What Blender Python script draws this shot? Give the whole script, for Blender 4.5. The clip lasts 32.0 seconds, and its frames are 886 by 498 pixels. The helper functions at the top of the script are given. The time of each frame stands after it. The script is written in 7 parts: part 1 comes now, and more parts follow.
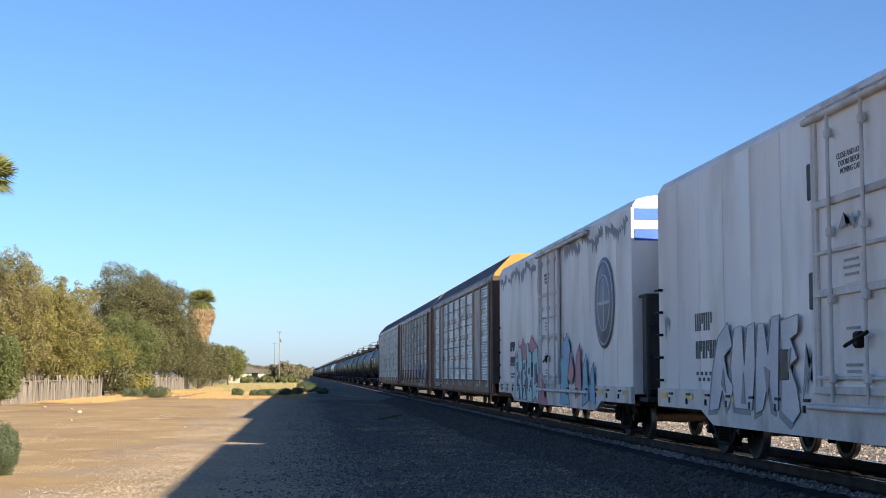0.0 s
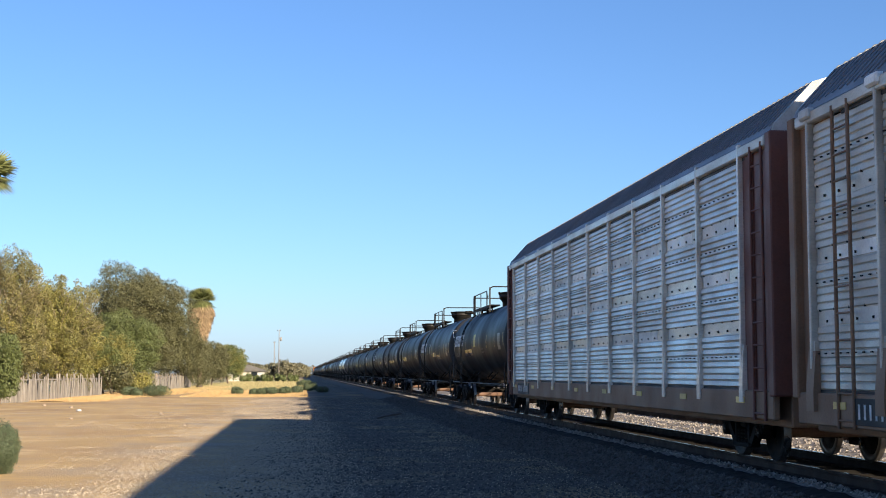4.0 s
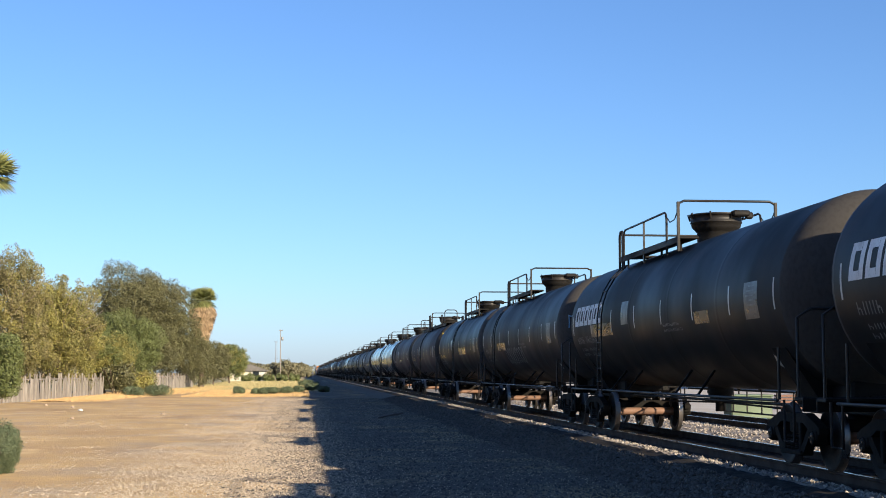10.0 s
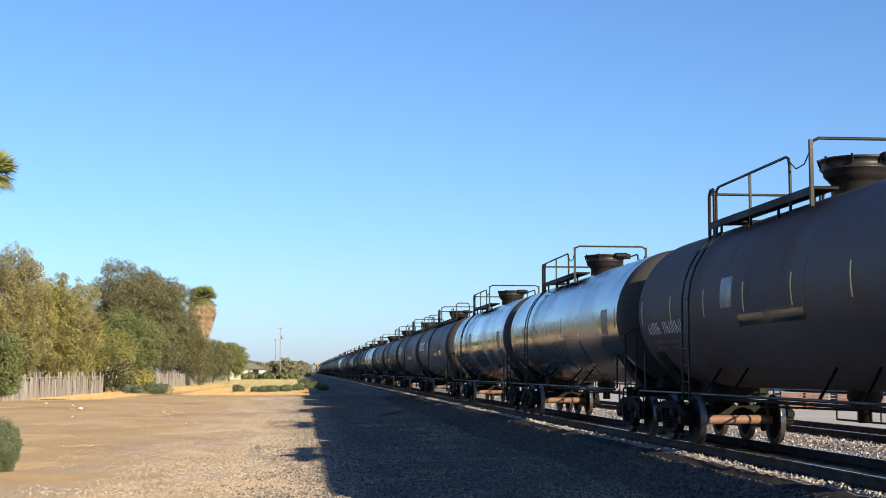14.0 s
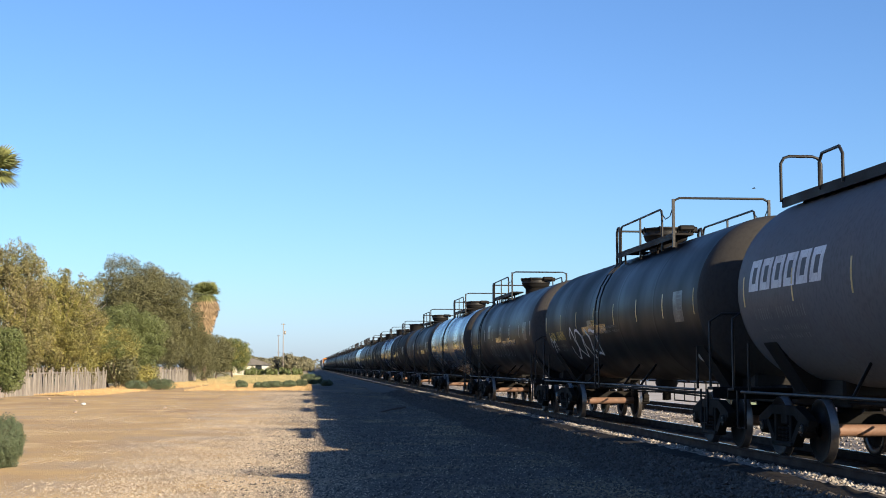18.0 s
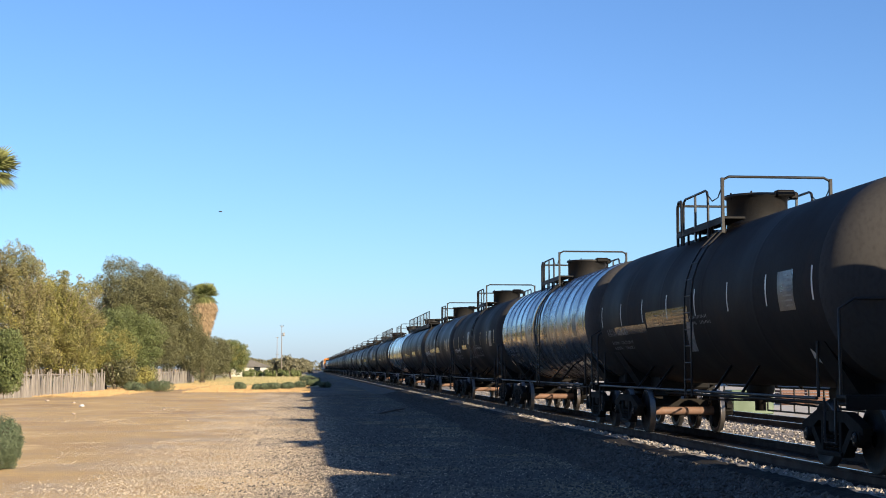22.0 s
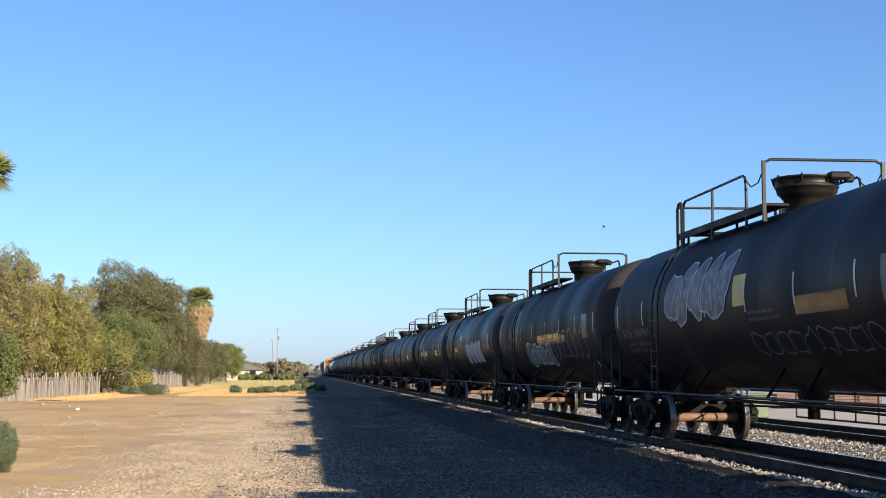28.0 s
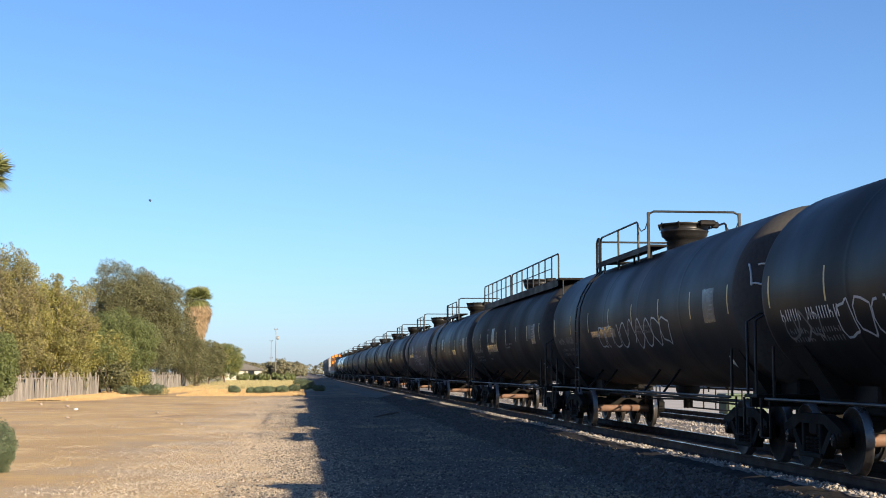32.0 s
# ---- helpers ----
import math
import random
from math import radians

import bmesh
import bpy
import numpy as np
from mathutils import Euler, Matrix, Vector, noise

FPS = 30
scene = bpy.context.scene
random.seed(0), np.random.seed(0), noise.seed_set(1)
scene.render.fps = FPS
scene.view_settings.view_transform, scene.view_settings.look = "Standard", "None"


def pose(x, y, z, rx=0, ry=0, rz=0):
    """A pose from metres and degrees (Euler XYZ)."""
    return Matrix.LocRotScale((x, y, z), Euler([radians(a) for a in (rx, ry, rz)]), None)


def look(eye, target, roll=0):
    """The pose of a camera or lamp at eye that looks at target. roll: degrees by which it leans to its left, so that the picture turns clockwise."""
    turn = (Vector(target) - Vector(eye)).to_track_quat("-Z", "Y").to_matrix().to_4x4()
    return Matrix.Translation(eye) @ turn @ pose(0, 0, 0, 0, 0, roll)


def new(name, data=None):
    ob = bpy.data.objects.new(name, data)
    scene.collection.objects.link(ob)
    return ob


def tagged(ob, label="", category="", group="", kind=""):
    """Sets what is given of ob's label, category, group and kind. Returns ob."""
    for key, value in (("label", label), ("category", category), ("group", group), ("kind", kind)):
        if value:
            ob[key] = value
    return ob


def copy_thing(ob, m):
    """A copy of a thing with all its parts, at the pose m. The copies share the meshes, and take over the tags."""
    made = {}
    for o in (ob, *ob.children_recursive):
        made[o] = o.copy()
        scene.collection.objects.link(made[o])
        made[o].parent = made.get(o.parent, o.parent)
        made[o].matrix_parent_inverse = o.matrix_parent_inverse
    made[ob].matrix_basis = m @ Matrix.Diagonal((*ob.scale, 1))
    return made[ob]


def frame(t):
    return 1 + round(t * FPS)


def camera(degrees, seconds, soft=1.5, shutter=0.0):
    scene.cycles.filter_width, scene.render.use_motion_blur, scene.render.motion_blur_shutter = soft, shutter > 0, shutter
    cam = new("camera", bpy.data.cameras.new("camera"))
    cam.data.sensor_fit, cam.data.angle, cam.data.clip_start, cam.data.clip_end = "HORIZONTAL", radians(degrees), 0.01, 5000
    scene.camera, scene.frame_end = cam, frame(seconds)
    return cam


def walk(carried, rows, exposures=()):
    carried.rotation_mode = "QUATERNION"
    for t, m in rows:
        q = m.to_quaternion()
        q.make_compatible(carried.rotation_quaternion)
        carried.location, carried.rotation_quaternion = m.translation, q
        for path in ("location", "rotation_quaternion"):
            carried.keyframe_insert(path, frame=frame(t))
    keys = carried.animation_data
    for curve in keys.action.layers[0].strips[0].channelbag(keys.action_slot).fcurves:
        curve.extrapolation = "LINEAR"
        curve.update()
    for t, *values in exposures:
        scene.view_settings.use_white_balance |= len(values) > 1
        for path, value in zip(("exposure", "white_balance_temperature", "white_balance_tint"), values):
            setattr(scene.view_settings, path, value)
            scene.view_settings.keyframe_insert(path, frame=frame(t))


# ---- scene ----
cam = camera(34.82, 32.0, soft=0.95)
EYE = (0.0, 0.0, 1.9)
HELD = [  # seconds, tilt, turn
    (0, 95.071, -5.665), (0.5, 95.071, -5.653), (1, 95.059, -5.64), (1.5, 95.046, -5.628),
    (2, 95.034, -5.64), (2.5, 95.034, -5.653), (3, 95.023, -5.676), (3.5, 95.017, -5.682),
    (5.5, 95, -5.646), (6, 95, -5.629), (6.5, 95, -5.605), (7, 95, -5.593),
    (7.5, 95, -5.593), (8, 95, -5.593), (8.5, 95, -5.593), (9, 95, -5.593),
    (9.5, 95, -5.605), (10, 95, -5.617), (10.5, 95, -5.64), (11, 95, -5.64),
    (11.5, 95.011, -5.639), (12, 95.011, -5.628), (12.5, 95.023, -5.629), (13, 95.023, -5.629),
    (13.5, 95, -5.629), (14, 94.931, -5.628), (14.5, 94.649, -5.525), (16.5, 94.772, -5.593),
    (17, 94.766, -5.582), (17.5, 94.766, -5.547), (18, 94.755, -5.512), (18.5, 94.755, -5.488),
    (19, 94.755, -5.5), (19.5, 94.766, -5.513), (20, 94.778, -5.525), (20.5, 94.789, -5.525),
    (21, 94.79, -5.536), (21.5, 94.801, -5.548), (22, 94.824, -5.57), (22.5, 94.847, -5.606),
    (23, 94.871, -5.641), (23.5, 94.871, -5.676), (24, 94.883, -5.688), (24.5, 94.883, -5.699),
    (25, 94.894, -5.699), (25.5, 94.894, -5.699), (27.5, 94.965, -5.753), (28, 94.964, -5.746),
    (28.5, 94.953, -5.723), (29, 94.941, -5.71), (29.5, 94.93, -5.699), (30, 94.929, -5.71),
    (30.5, 94.93, -5.734), (31, 94.942, -5.769), (31.5, 94.954, -5.793), (32, 94.965, -5.804),
]
walk(cam, [(t, pose(*EYE, tilt, 0, turn)) for t, tilt, turn in HELD])

# ---- light: low sun from behind and to the right, clear sky ----
SUN_ELEV, SUN_TURN = 19.3, 145.0      # degrees; the turn is counted clockwise from +y
world = bpy.data.worlds.new("sky_world")
scene.world = world
world.use_nodes = True
wn, wl = world.node_tree.nodes, world.node_tree.links
sky = wn.new("ShaderNodeTexSky")
sky.sky_type = "NISHITA"
sky.sun_disc = False
sky.sun_elevation, sky.sun_rotation = radians(SUN_ELEV), radians(SUN_TURN)
sky.air_density, sky.dust_density, sky.ozone_density, sky.altitude = 1.0, 0.45, 2.2, 20
clear = wn.new("ShaderNodeMix")
clear.data_type, clear.blend_type = "RGBA", "MULTIPLY"
clear.inputs["Factor"].default_value = 1.0
aim = wn.new("ShaderNodeTexCoord")
height = wn.new("ShaderNodeSeparateXYZ")
wl.new(aim.outputs["Generated"], height.inputs[0])
band = wn.new("ShaderNodeMapRange")
band.interpolation_type = "SMOOTHSTEP"
band.inputs["From Min"].default_value, band.inputs["From Max"].default_value = 0.0, 0.075
wl.new(height.outputs["Z"], band.inputs["Value"])
tint = wn.new("ShaderNodeMix")
tint.data_type = "RGBA"
wl.new(band.outputs["Result"], tint.inputs["Factor"])
tint.inputs["A"].default_value = (0.73, 0.94, 1.60, 1)
tint.inputs["B"].default_value = (0.715, 0.975, 1.39, 1)
wl.new(tint.outputs["Result"], clear.inputs["B"])
wl.new(sky.outputs["Color"], clear.inputs["A"])
wl.new(clear.outputs["Result"], wn["Background"].inputs["Color"])
wn["Background"].inputs["Strength"].default_value = 0.056
sun_data = bpy.data.lights.new("sun", "SUN")
sun_data.energy, sun_data.angle, sun_data.color = 5.0, radians(0.55), (1.0, 0.83, 0.60)
sun = new("sun", sun_data)
sun.matrix_world = look((0, 0, 0), (-math.sin(radians(SUN_TURN)) * math.cos(radians(SUN_ELEV)),
                                    -math.cos(radians(SUN_TURN)) * math.cos(radians(SUN_ELEV)),
                                    -math.sin(radians(SUN_ELEV))))
scene.view_settings.exposure = 1.2

# ---- materials ----
def material(name, base, rough=0.7, metal=0.0, second=None, size=1.0, amount=0.5, fine=30.0, bump=0.15,
             grime=None, grime_size=0.35, grime_amount=0.4, coat=0.0, each=0.0, island=0.0, stretch=(1, 1, 1), shine=0.5, speck_amount=0.45):
    """A painted, stony or leafy surface: two colours mixed by noise, grime with shapes of its own, fine relief."""
    m = bpy.data.materials.new(name)
    m.use_nodes = True
    n, l = m.node_tree.nodes, m.node_tree.links
    b = n["Principled BSDF"]
    b.inputs["Metallic"].default_value = metal
    b.inputs["Coat Weight"].default_value = coat
    b.inputs["Specular IOR Level"].default_value = shine
    geo = n.new("ShaderNodeTexCoord")
    mapping = n.new("ShaderNodeMapping")
    mapping.inputs["Scale"].default_value = stretch
    l.new(geo.outputs["Object"], mapping.inputs["Vector"])
    info = n.new("ShaderNodeObjectInfo")
    shift = n.new("ShaderNodeVectorMath")
    shift.operation = "MULTIPLY_ADD"
    l.new(info.outputs["Random"], shift.inputs[0])
    shift.inputs[1].default_value = (37.0, 53.0, 29.0)
    l.new(mapping.outputs["Vector"], shift.inputs[2])

    def noise_of(scale, detail=4.0, low=0.35, high=0.65):
        t = n.new("ShaderNodeTexNoise")
        t.inputs["Scale"].default_value, t.inputs["Detail"].default_value = scale, detail
        l.new(shift.outputs["Vector"], t.inputs["Vector"])
        r = n.new("ShaderNodeMapRange")
        r.inputs["From Min"].default_value, r.inputs["From Max"].default_value = low, high
        l.new(t.outputs["Fac"], r.inputs["Value"])
        return t, r

    def mixed(fac, a, c, strength):
        k = n.new("ShaderNodeMix")
        k.data_type = "RGBA"
        f = n.new("ShaderNodeMath")
        f.operation = "MULTIPLY"
        l.new(fac, f.inputs[0])
        f.inputs[1].default_value = strength
        l.new(f.outputs[0], k.inputs["Factor"])
        if isinstance(a, tuple):
            k.inputs["A"].default_value = (*a, 1)
        else:
            l.new(a, k.inputs["A"])
        k.inputs["B"].default_value = (*c, 1)
        return k.outputs["Result"]

    second = second or tuple(0.6 * c for c in base)
    _, big = noise_of(size)
    col = mixed(big.outputs["Result"], tuple(base), tuple(second), amount)
    small, speck = noise_of(fine, 3.0, 0.45, 0.75)
    col = mixed(speck.outputs["Result"], col, tuple(0.55 * c for c in base), speck_amount)
    if grime:
        _, g = noise_of(grime_size, 6.0, 0.5, 0.72)
        col = mixed(g.outputs["Result"], col, tuple(grime), grime_amount)
    for share, source in ((each, info.outputs["Random"]), (island, None)):
        if share:
            if source is None:
                source = n.new("ShaderNodeNewGeometry").outputs["Random Per Island"]
            hsv = n.new("ShaderNodeHueSaturation")
            r = n.new("ShaderNodeMapRange")
            r.inputs["To Min"].default_value, r.inputs["To Max"].default_value = 1 - share, 1 + share
            l.new(source, r.inputs["Value"])
            l.new(r.outputs["Result"], hsv.inputs["Value"])
            l.new(col, hsv.inputs["Color"])
            col = hsv.outputs["Color"]
    l.new(col, b.inputs["Base Color"])
    rr = n.new("ShaderNodeMapRange")
    rr.inputs["To Min"].default_value, rr.inputs["To Max"].default_value = max(0.02, rough - 0.1), min(1, rough + 0.12)
    l.new(big.outputs["Result"], rr.inputs["Value"])
    l.new(rr.outputs["Result"], b.inputs["Roughness"])
    if bump:
        bp = n.new("ShaderNodeBump")
        bp.inputs["Strength"].default_value, bp.inputs["Distance"].default_value = bump, 0.02
        l.new(small.outputs["Fac"], bp.inputs["Height"])
        l.new(bp.outputs["Normal"], b.inputs["Normal"])
    return m


def tank_paint(name, base, rough, metal=0.0, shine=0.045, rust=(0.10, 0.055, 0.035), rust_amount=0.35, dirt=(0.09, 0.075, 0.06)):
    """Gloss tank paint: streaks run down the side, the belly is splashed brown, rust comes through in patches."""
    m = material(name, base, rough, metal, second=tuple(1.5 * c for c in base), size=0.5, amount=0.35, fine=18, bump=0.0,
                 grime=rust, grime_size=0.8, grime_amount=rust_amount * 0.5, each=0.22, stretch=(1.0, 1.0, 0.6), shine=shine)
    return m


M = {
    "black": tank_paint("black tank paint", (0.0105, 0.0102, 0.0108), 0.46, shine=0.10),
    "black2": tank_paint("worn black tank paint", (0.0165, 0.0160, 0.0170), 0.5, shine=0.09, rust_amount=0.55),
    "grey": tank_paint("dark grey tank paint", (0.082, 0.076, 0.080), 0.52, rust=(0.085, 0.045, 0.038), rust_amount=1.3),
    "grey2": tank_paint("blue grey tank paint", (0.125, 0.127, 0.132), 0.52, rust=(0.09, 0.05, 0.04), rust_amount=0.3),
    "brown": tank_paint("faded brown black paint", (0.022, 0.0195, 0.0185), 0.6, rust_amount=0.5),
    "silver": tank_paint("aluminium jacket", (0.33, 0.325, 0.315), 0.22, metal=1.0, shine=0.5, rust=(0.25, 0.22, 0.2), rust_amount=0.2),
    "gunmetal": tank_paint("dark metallic jacket", (0.20, 0.20, 0.205), 0.22, metal=0.95, shine=0.3, rust=(0.08, 0.07, 0.065), rust_amount=0.3),
    "head": tank_paint("dusty black head paint", (0.047, 0.045, 0.0435), 0.6, shine=0.08, rust=(0.036, 0.030, 0.026), rust_amount=0.5),
    "gloss": material("fresh gloss black patch paint", (0.014, 0.013, 0.013), 0.2, bump=0, second=(0.02, 0.018, 0.017), each=0.3),
    "iron": material("black iron", (0.010, 0.0095, 0.0095), 0.6, shine=0.12, grime=(0.026, 0.019, 0.015), grime_size=2.0, grime_amount=0.5, each=0.2),
    "rail_paint": material("black handrail paint", (0.015, 0.0145, 0.0145), 0.5, shine=0.3, grime=(0.022, 0.018, 0.015), grime_size=3, each=0.2),
    "steel": material("polished wheel steel", (0.20, 0.19, 0.18), 0.36, 0.9, second=(0.13, 0.10, 0.085), size=3, grime=(0.10, 0.06, 0.04), grime_size=2.5),
    "axle": material("rusty axle steel", (0.176, 0.096, 0.06), 0.75, second=(0.128, 0.072, 0.048), size=4, grime=(0.04, 0.032, 0.028), grime_size=3),
    "wheel": material("oiled wheel plate", (0.012, 0.011, 0.010), 0.6, shine=0.12, grime=(0.06, 0.035, 0.02), grime_size=4),
    "truck": material("dusty truck casting", (0.010, 0.0095, 0.009), 0.75, shine=0.08, second=(0.020, 0.017, 0.014), size=2.5, amount=0.7, each=0.25),
    "strip": material("yellow reflector tape", (0.72, 0.52, 0.17), 0.4, grime=(0.2, 0.15, 0.08), grime_size=3, each=0.25),
    "strip_white": material("white reflector tape", (0.62, 0.62, 0.58), 0.4, grime=(0.25, 0.22, 0.2), grime_size=3, each=0.2),
    "white": material("white stencil paint", (0.72, 0.72, 0.71), 0.55, second=(0.60, 0.60, 0.60), size=2, grime=(0.12, 0.11, 0.1), grime_size=3, grime_amount=0.45),
    "faint": material("worn white stencil paint", (0.17, 0.17, 0.172), 0.55, second=(0.10, 0.10, 0.10), size=5, amount=0.8),
    "yellow": material("yellow stencil paint", (0.70, 0.50, 0.07), 0.5, grime=(0.2, 0.14, 0.06), grime_size=3),
    "panel": material("grey stencil panel", (0.055, 0.052, 0.05), 0.35, second=(0.04, 0.038, 0.037), size=3, grime=(0.05, 0.045, 0.04), grime_size=2),
    "blue_spray": material("light blue spray paint", (0.18, 0.42, 0.62), 0.6, second=(0.4, 0.55, 0.65), size=2),
    "slate_spray": material("dull blue-grey spray paint", (0.10, 0.17, 0.21), 0.6, second=(0.05, 0.07, 0.09), size=2.5, amount=0.9),
    "pale_spray": material("pale grey spray paint", (0.66, 0.67, 0.67), 0.5, second=(0.50, 0.52, 0.54), size=1.2),
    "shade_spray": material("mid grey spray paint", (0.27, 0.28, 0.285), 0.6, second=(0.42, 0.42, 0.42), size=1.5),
    "cyan_spray": material("blue spray paint", (0.22, 0.42, 0.66), 0.6, second=(0.30, 0.58, 0.55), size=0.9, amount=0.9),
    "chrome_spray": material("silver spray paint", (0.46, 0.48, 0.50), 0.5, second=(0.30, 0.32, 0.34), size=1.5),
    "teal_spray": material("teal spray paint", (0.50, 0.74, 0.66), 0.6, second=(0.38, 0.62, 0.58), size=1.5),
    "red_spray": material("dull red spray paint", (0.56, 0.20, 0.22), 0.6, second=(0.66, 0.36, 0.38), size=1.5),
    "rust_spray": material("dark rust red paint", (0.13, 0.032, 0.026), 0.6, second=(0.07, 0.03, 0.025), size=2.5, amount=0.8),
    "violet_spray": material("pale violet spray paint", (0.46, 0.41, 0.52), 0.6, second=(0.56, 0.52, 0.56), size=1.5),
    "navy_spray": material("dark blue-grey spray paint", (0.10, 0.13, 0.20), 0.6, second=(0.2, 0.26, 0.32), size=1.5),
    "dark_spray": material("grey black spray paint", (0.06, 0.065, 0.07), 0.6, second=(0.2, 0.2, 0.2), size=2),
    "reefer": material("dirty white car side paint", (0.83, 0.81, 0.76), 0.5, second=(0.73, 0.70, 0.65), size=0.7, amount=0.6, fine=9, bump=0.0, speck_amount=0.06,
                       grime=(0.42, 0.36, 0.28), grime_size=0.9, grime_amount=0.5, stretch=(1, 1, 0.35)),
    "reefer_frame": material("grey white door steel", (0.70, 0.68, 0.64), 0.5, second=(0.48, 0.46, 0.43), size=1.2, grime=(0.16, 0.13, 0.10), grime_size=1.5, grime_amount=0.6, stretch=(1, 1, 0.4)),
    "blue": material("bright blue end paint", (0.02, 0.13, 0.62), 0.45),
    "unit": material("black housing paint and shade fill", (0.02, 0.02, 0.022), 0.6),
    "emblem": material("faded grey blue emblem", (0.24, 0.26, 0.29), 0.6, second=(0.36, 0.36, 0.37), size=2),
    "galv": material("galvanised screen", (0.78, 0.74, 0.67), 0.38, 0.35, second=(0.55, 0.51, 0.45), size=1.6, fine=25, grime=(0.36, 0.29, 0.22), grime_size=0.8, grime_amount=0.45, each=0.12, stretch=(0.6, 0.6, 1.6)),
    "galv_blue": material("dull galvanised screen", (0.58, 0.54, 0.47), 0.45, 0.2, second=(0.42, 0.38, 0.32), size=1.6, grime=(0.20, 0.15, 0.11), grime_size=0.9, grime_amount=0.6, each=0.15, stretch=(0.6, 0.6, 1.6)),
    "splice": material("bright splice plate steel", (0.92, 0.90, 0.84), 0.5, second=(0.62, 0.60, 0.56), size=1.5, amount=0.9, each=0.3),
    "rack_brown": material("dusty brown rack paint", (0.27, 0.15, 0.085), 0.65, second=(0.18, 0.10, 0.06), size=1.0, grime=(0.22, 0.17, 0.13), grime_size=0.9),
    "rack_tan": material("tan rack post paint", (0.52, 0.455, 0.37), 0.6, second=(0.40, 0.335, 0.26), size=1.0, grime=(0.12, 0.085, 0.06), grime_size=1.0),
    "rack_dark": material("shadowy brown end paint", (0.085, 0.055, 0.04), 0.65, second=(0.06, 0.04, 0.03), size=1.5),
    "rack_red": material("red brown rack paint", (0.16, 0.055, 0.04), 0.6, second=(0.11, 0.045, 0.035), size=1.5),
    "rack_roof": material("slate rack roof", (0.21, 0.225, 0.25), 0.5, 0.2, second=(0.15, 0.16, 0.175), size=0.8, grime=(0.13, 0.11, 0.1), grime_size=0.6),
    "orange": material("orange yellow end paint", (0.46, 0.21, 0.016), 0.5, second=(0.36, 0.16, 0.015), size=1.5, grime=(0.24, 0.128, 0.04), grime_size=1.2),
    "loco_orange": material("orange engine paint", (0.6, 0.2, 0.016), 0.45, second=(0.48, 0.16, 0.016), size=1.5),
    "loco_black": material("black engine paint", (0.02, 0.02, 0.02), 0.5),
    "window": material("dark cab glass", (0.02, 0.025, 0.03), 0.08, bump=0),
    "hopper": material("weathered grey hopper paint", (0.26, 0.25, 0.24), 0.6, grime=(0.15, 0.11, 0.08), grime_size=0.8),
    "placard_red": material("red placard", (0.5, 0.03, 0.03), 0.45),
    "rail": material("brown rail steel", (0.045, 0.030, 0.024), 0.75, 0.0, second=(0.03, 0.022, 0.018), size=3, shine=0.15),
    "rail_head": material("shiny rail head", (0.6, 0.6, 0.6), 0.22, 1.0, second=(0.45, 0.43, 0.4), size=4, bump=0.02),
    "tie": material("oil-dark tie wood", (0.034, 0.027, 0.022), 0.9, second=(0.055, 0.046, 0.039), size=4, each=0.25),
    # Ballast in three tones: two darkened for the train's shade, one paled as sunlit.
    "ballast": material("shade-darkened ballast", (0.100, 0.087, 0.075), 0.9, second=(0.060, 0.051, 0.045), size=6, fine=14, bump=0.8, island=0.45),
    "ballast_shaded": material("ballast blackened for shade", (0.024, 0.021, 0.019), 0.85, second=(0.014, 0.013, 0.012), size=6, fine=14, bump=1.0, island=0.75, shine=0.2),
    "ballast_lit": material("ballast paled as sunlit", (0.304, 0.272, 0.24), 0.9, second=(0.176, 0.156, 0.14), size=6, fine=14, bump=1.0, island=0.5),
    "fence_wood": material("silver grey fence wood", (0.27, 0.245, 0.215), 0.9, second=(0.12, 0.105, 0.09), size=3, each=0.3, grime=(0.096, 0.072, 0.056), grime_size=1.5, stretch=(6, 6, 0.5)),
    "twig": material("pale dry twigs", (0.30, 0.25, 0.19), 0.9, size=3),
    "bark": material("brown bark", (0.104, 0.072, 0.052), 0.9, size=3, bump=0.6),
    "pole_wood": material("weathered pole wood", (0.22, 0.195, 0.17), 0.9, size=2),
    "leaf_olive": material("olive leaves", (0.100, 0.098, 0.040), 0.6, second=(0.068, 0.070, 0.029), size=0.5, island=0.32),
    "leaf_green": material("green leaves", (0.098, 0.118, 0.034), 0.6, second=(0.062, 0.082, 0.026), size=0.5, island=0.32),
    "leaf_yellow": material("yellow green leaves", (0.215, 0.192, 0.045), 0.6, second=(0.11, 0.115, 0.036), size=0.35, amount=0.9, island=0.35),
    "leaf_brown": material("brown autumn leaves", (0.155, 0.132, 0.052), 0.7, second=(0.092, 0.096, 0.036), size=0.5, island=0.35),
    # Lighter olive than the near leaves: distance haze put into the colour.
    "leaf_far": material("haze-paled distant leaves", (0.15, 0.14, 0.085), 0.7, second=(0.11, 0.115, 0.07), size=0.2, island=0.35),
    "weed": material("grey green weed", (0.088, 0.116, 0.06), 0.7, second=(0.068, 0.092, 0.048), size=2, island=0.4),
    "dry_grass": material("dry yellow grass", (0.46, 0.315, 0.15), 0.85, second=(0.36, 0.245, 0.11), size=0.3, island=0.35),
    "green_grass": material("yellow green grass", (0.32, 0.275, 0.14), 0.85, second=(0.24, 0.22, 0.095), size=0.3, island=0.35),
    "palm": material("palm fronds", (0.20, 0.22, 0.085), 0.55, second=(0.12, 0.13, 0.04), size=1, island=0.4),
    "palm_skirt": material("dead palm fronds", (0.36, 0.26, 0.155), 0.85, second=(0.25, 0.175, 0.105), size=1, island=0.4),
    "stucco": material("cream stucco", (0.496, 0.464, 0.384), 0.85, size=1),
    "roof_shingle": material("grey shingles", (0.128, 0.12, 0.112), 0.9, size=2),
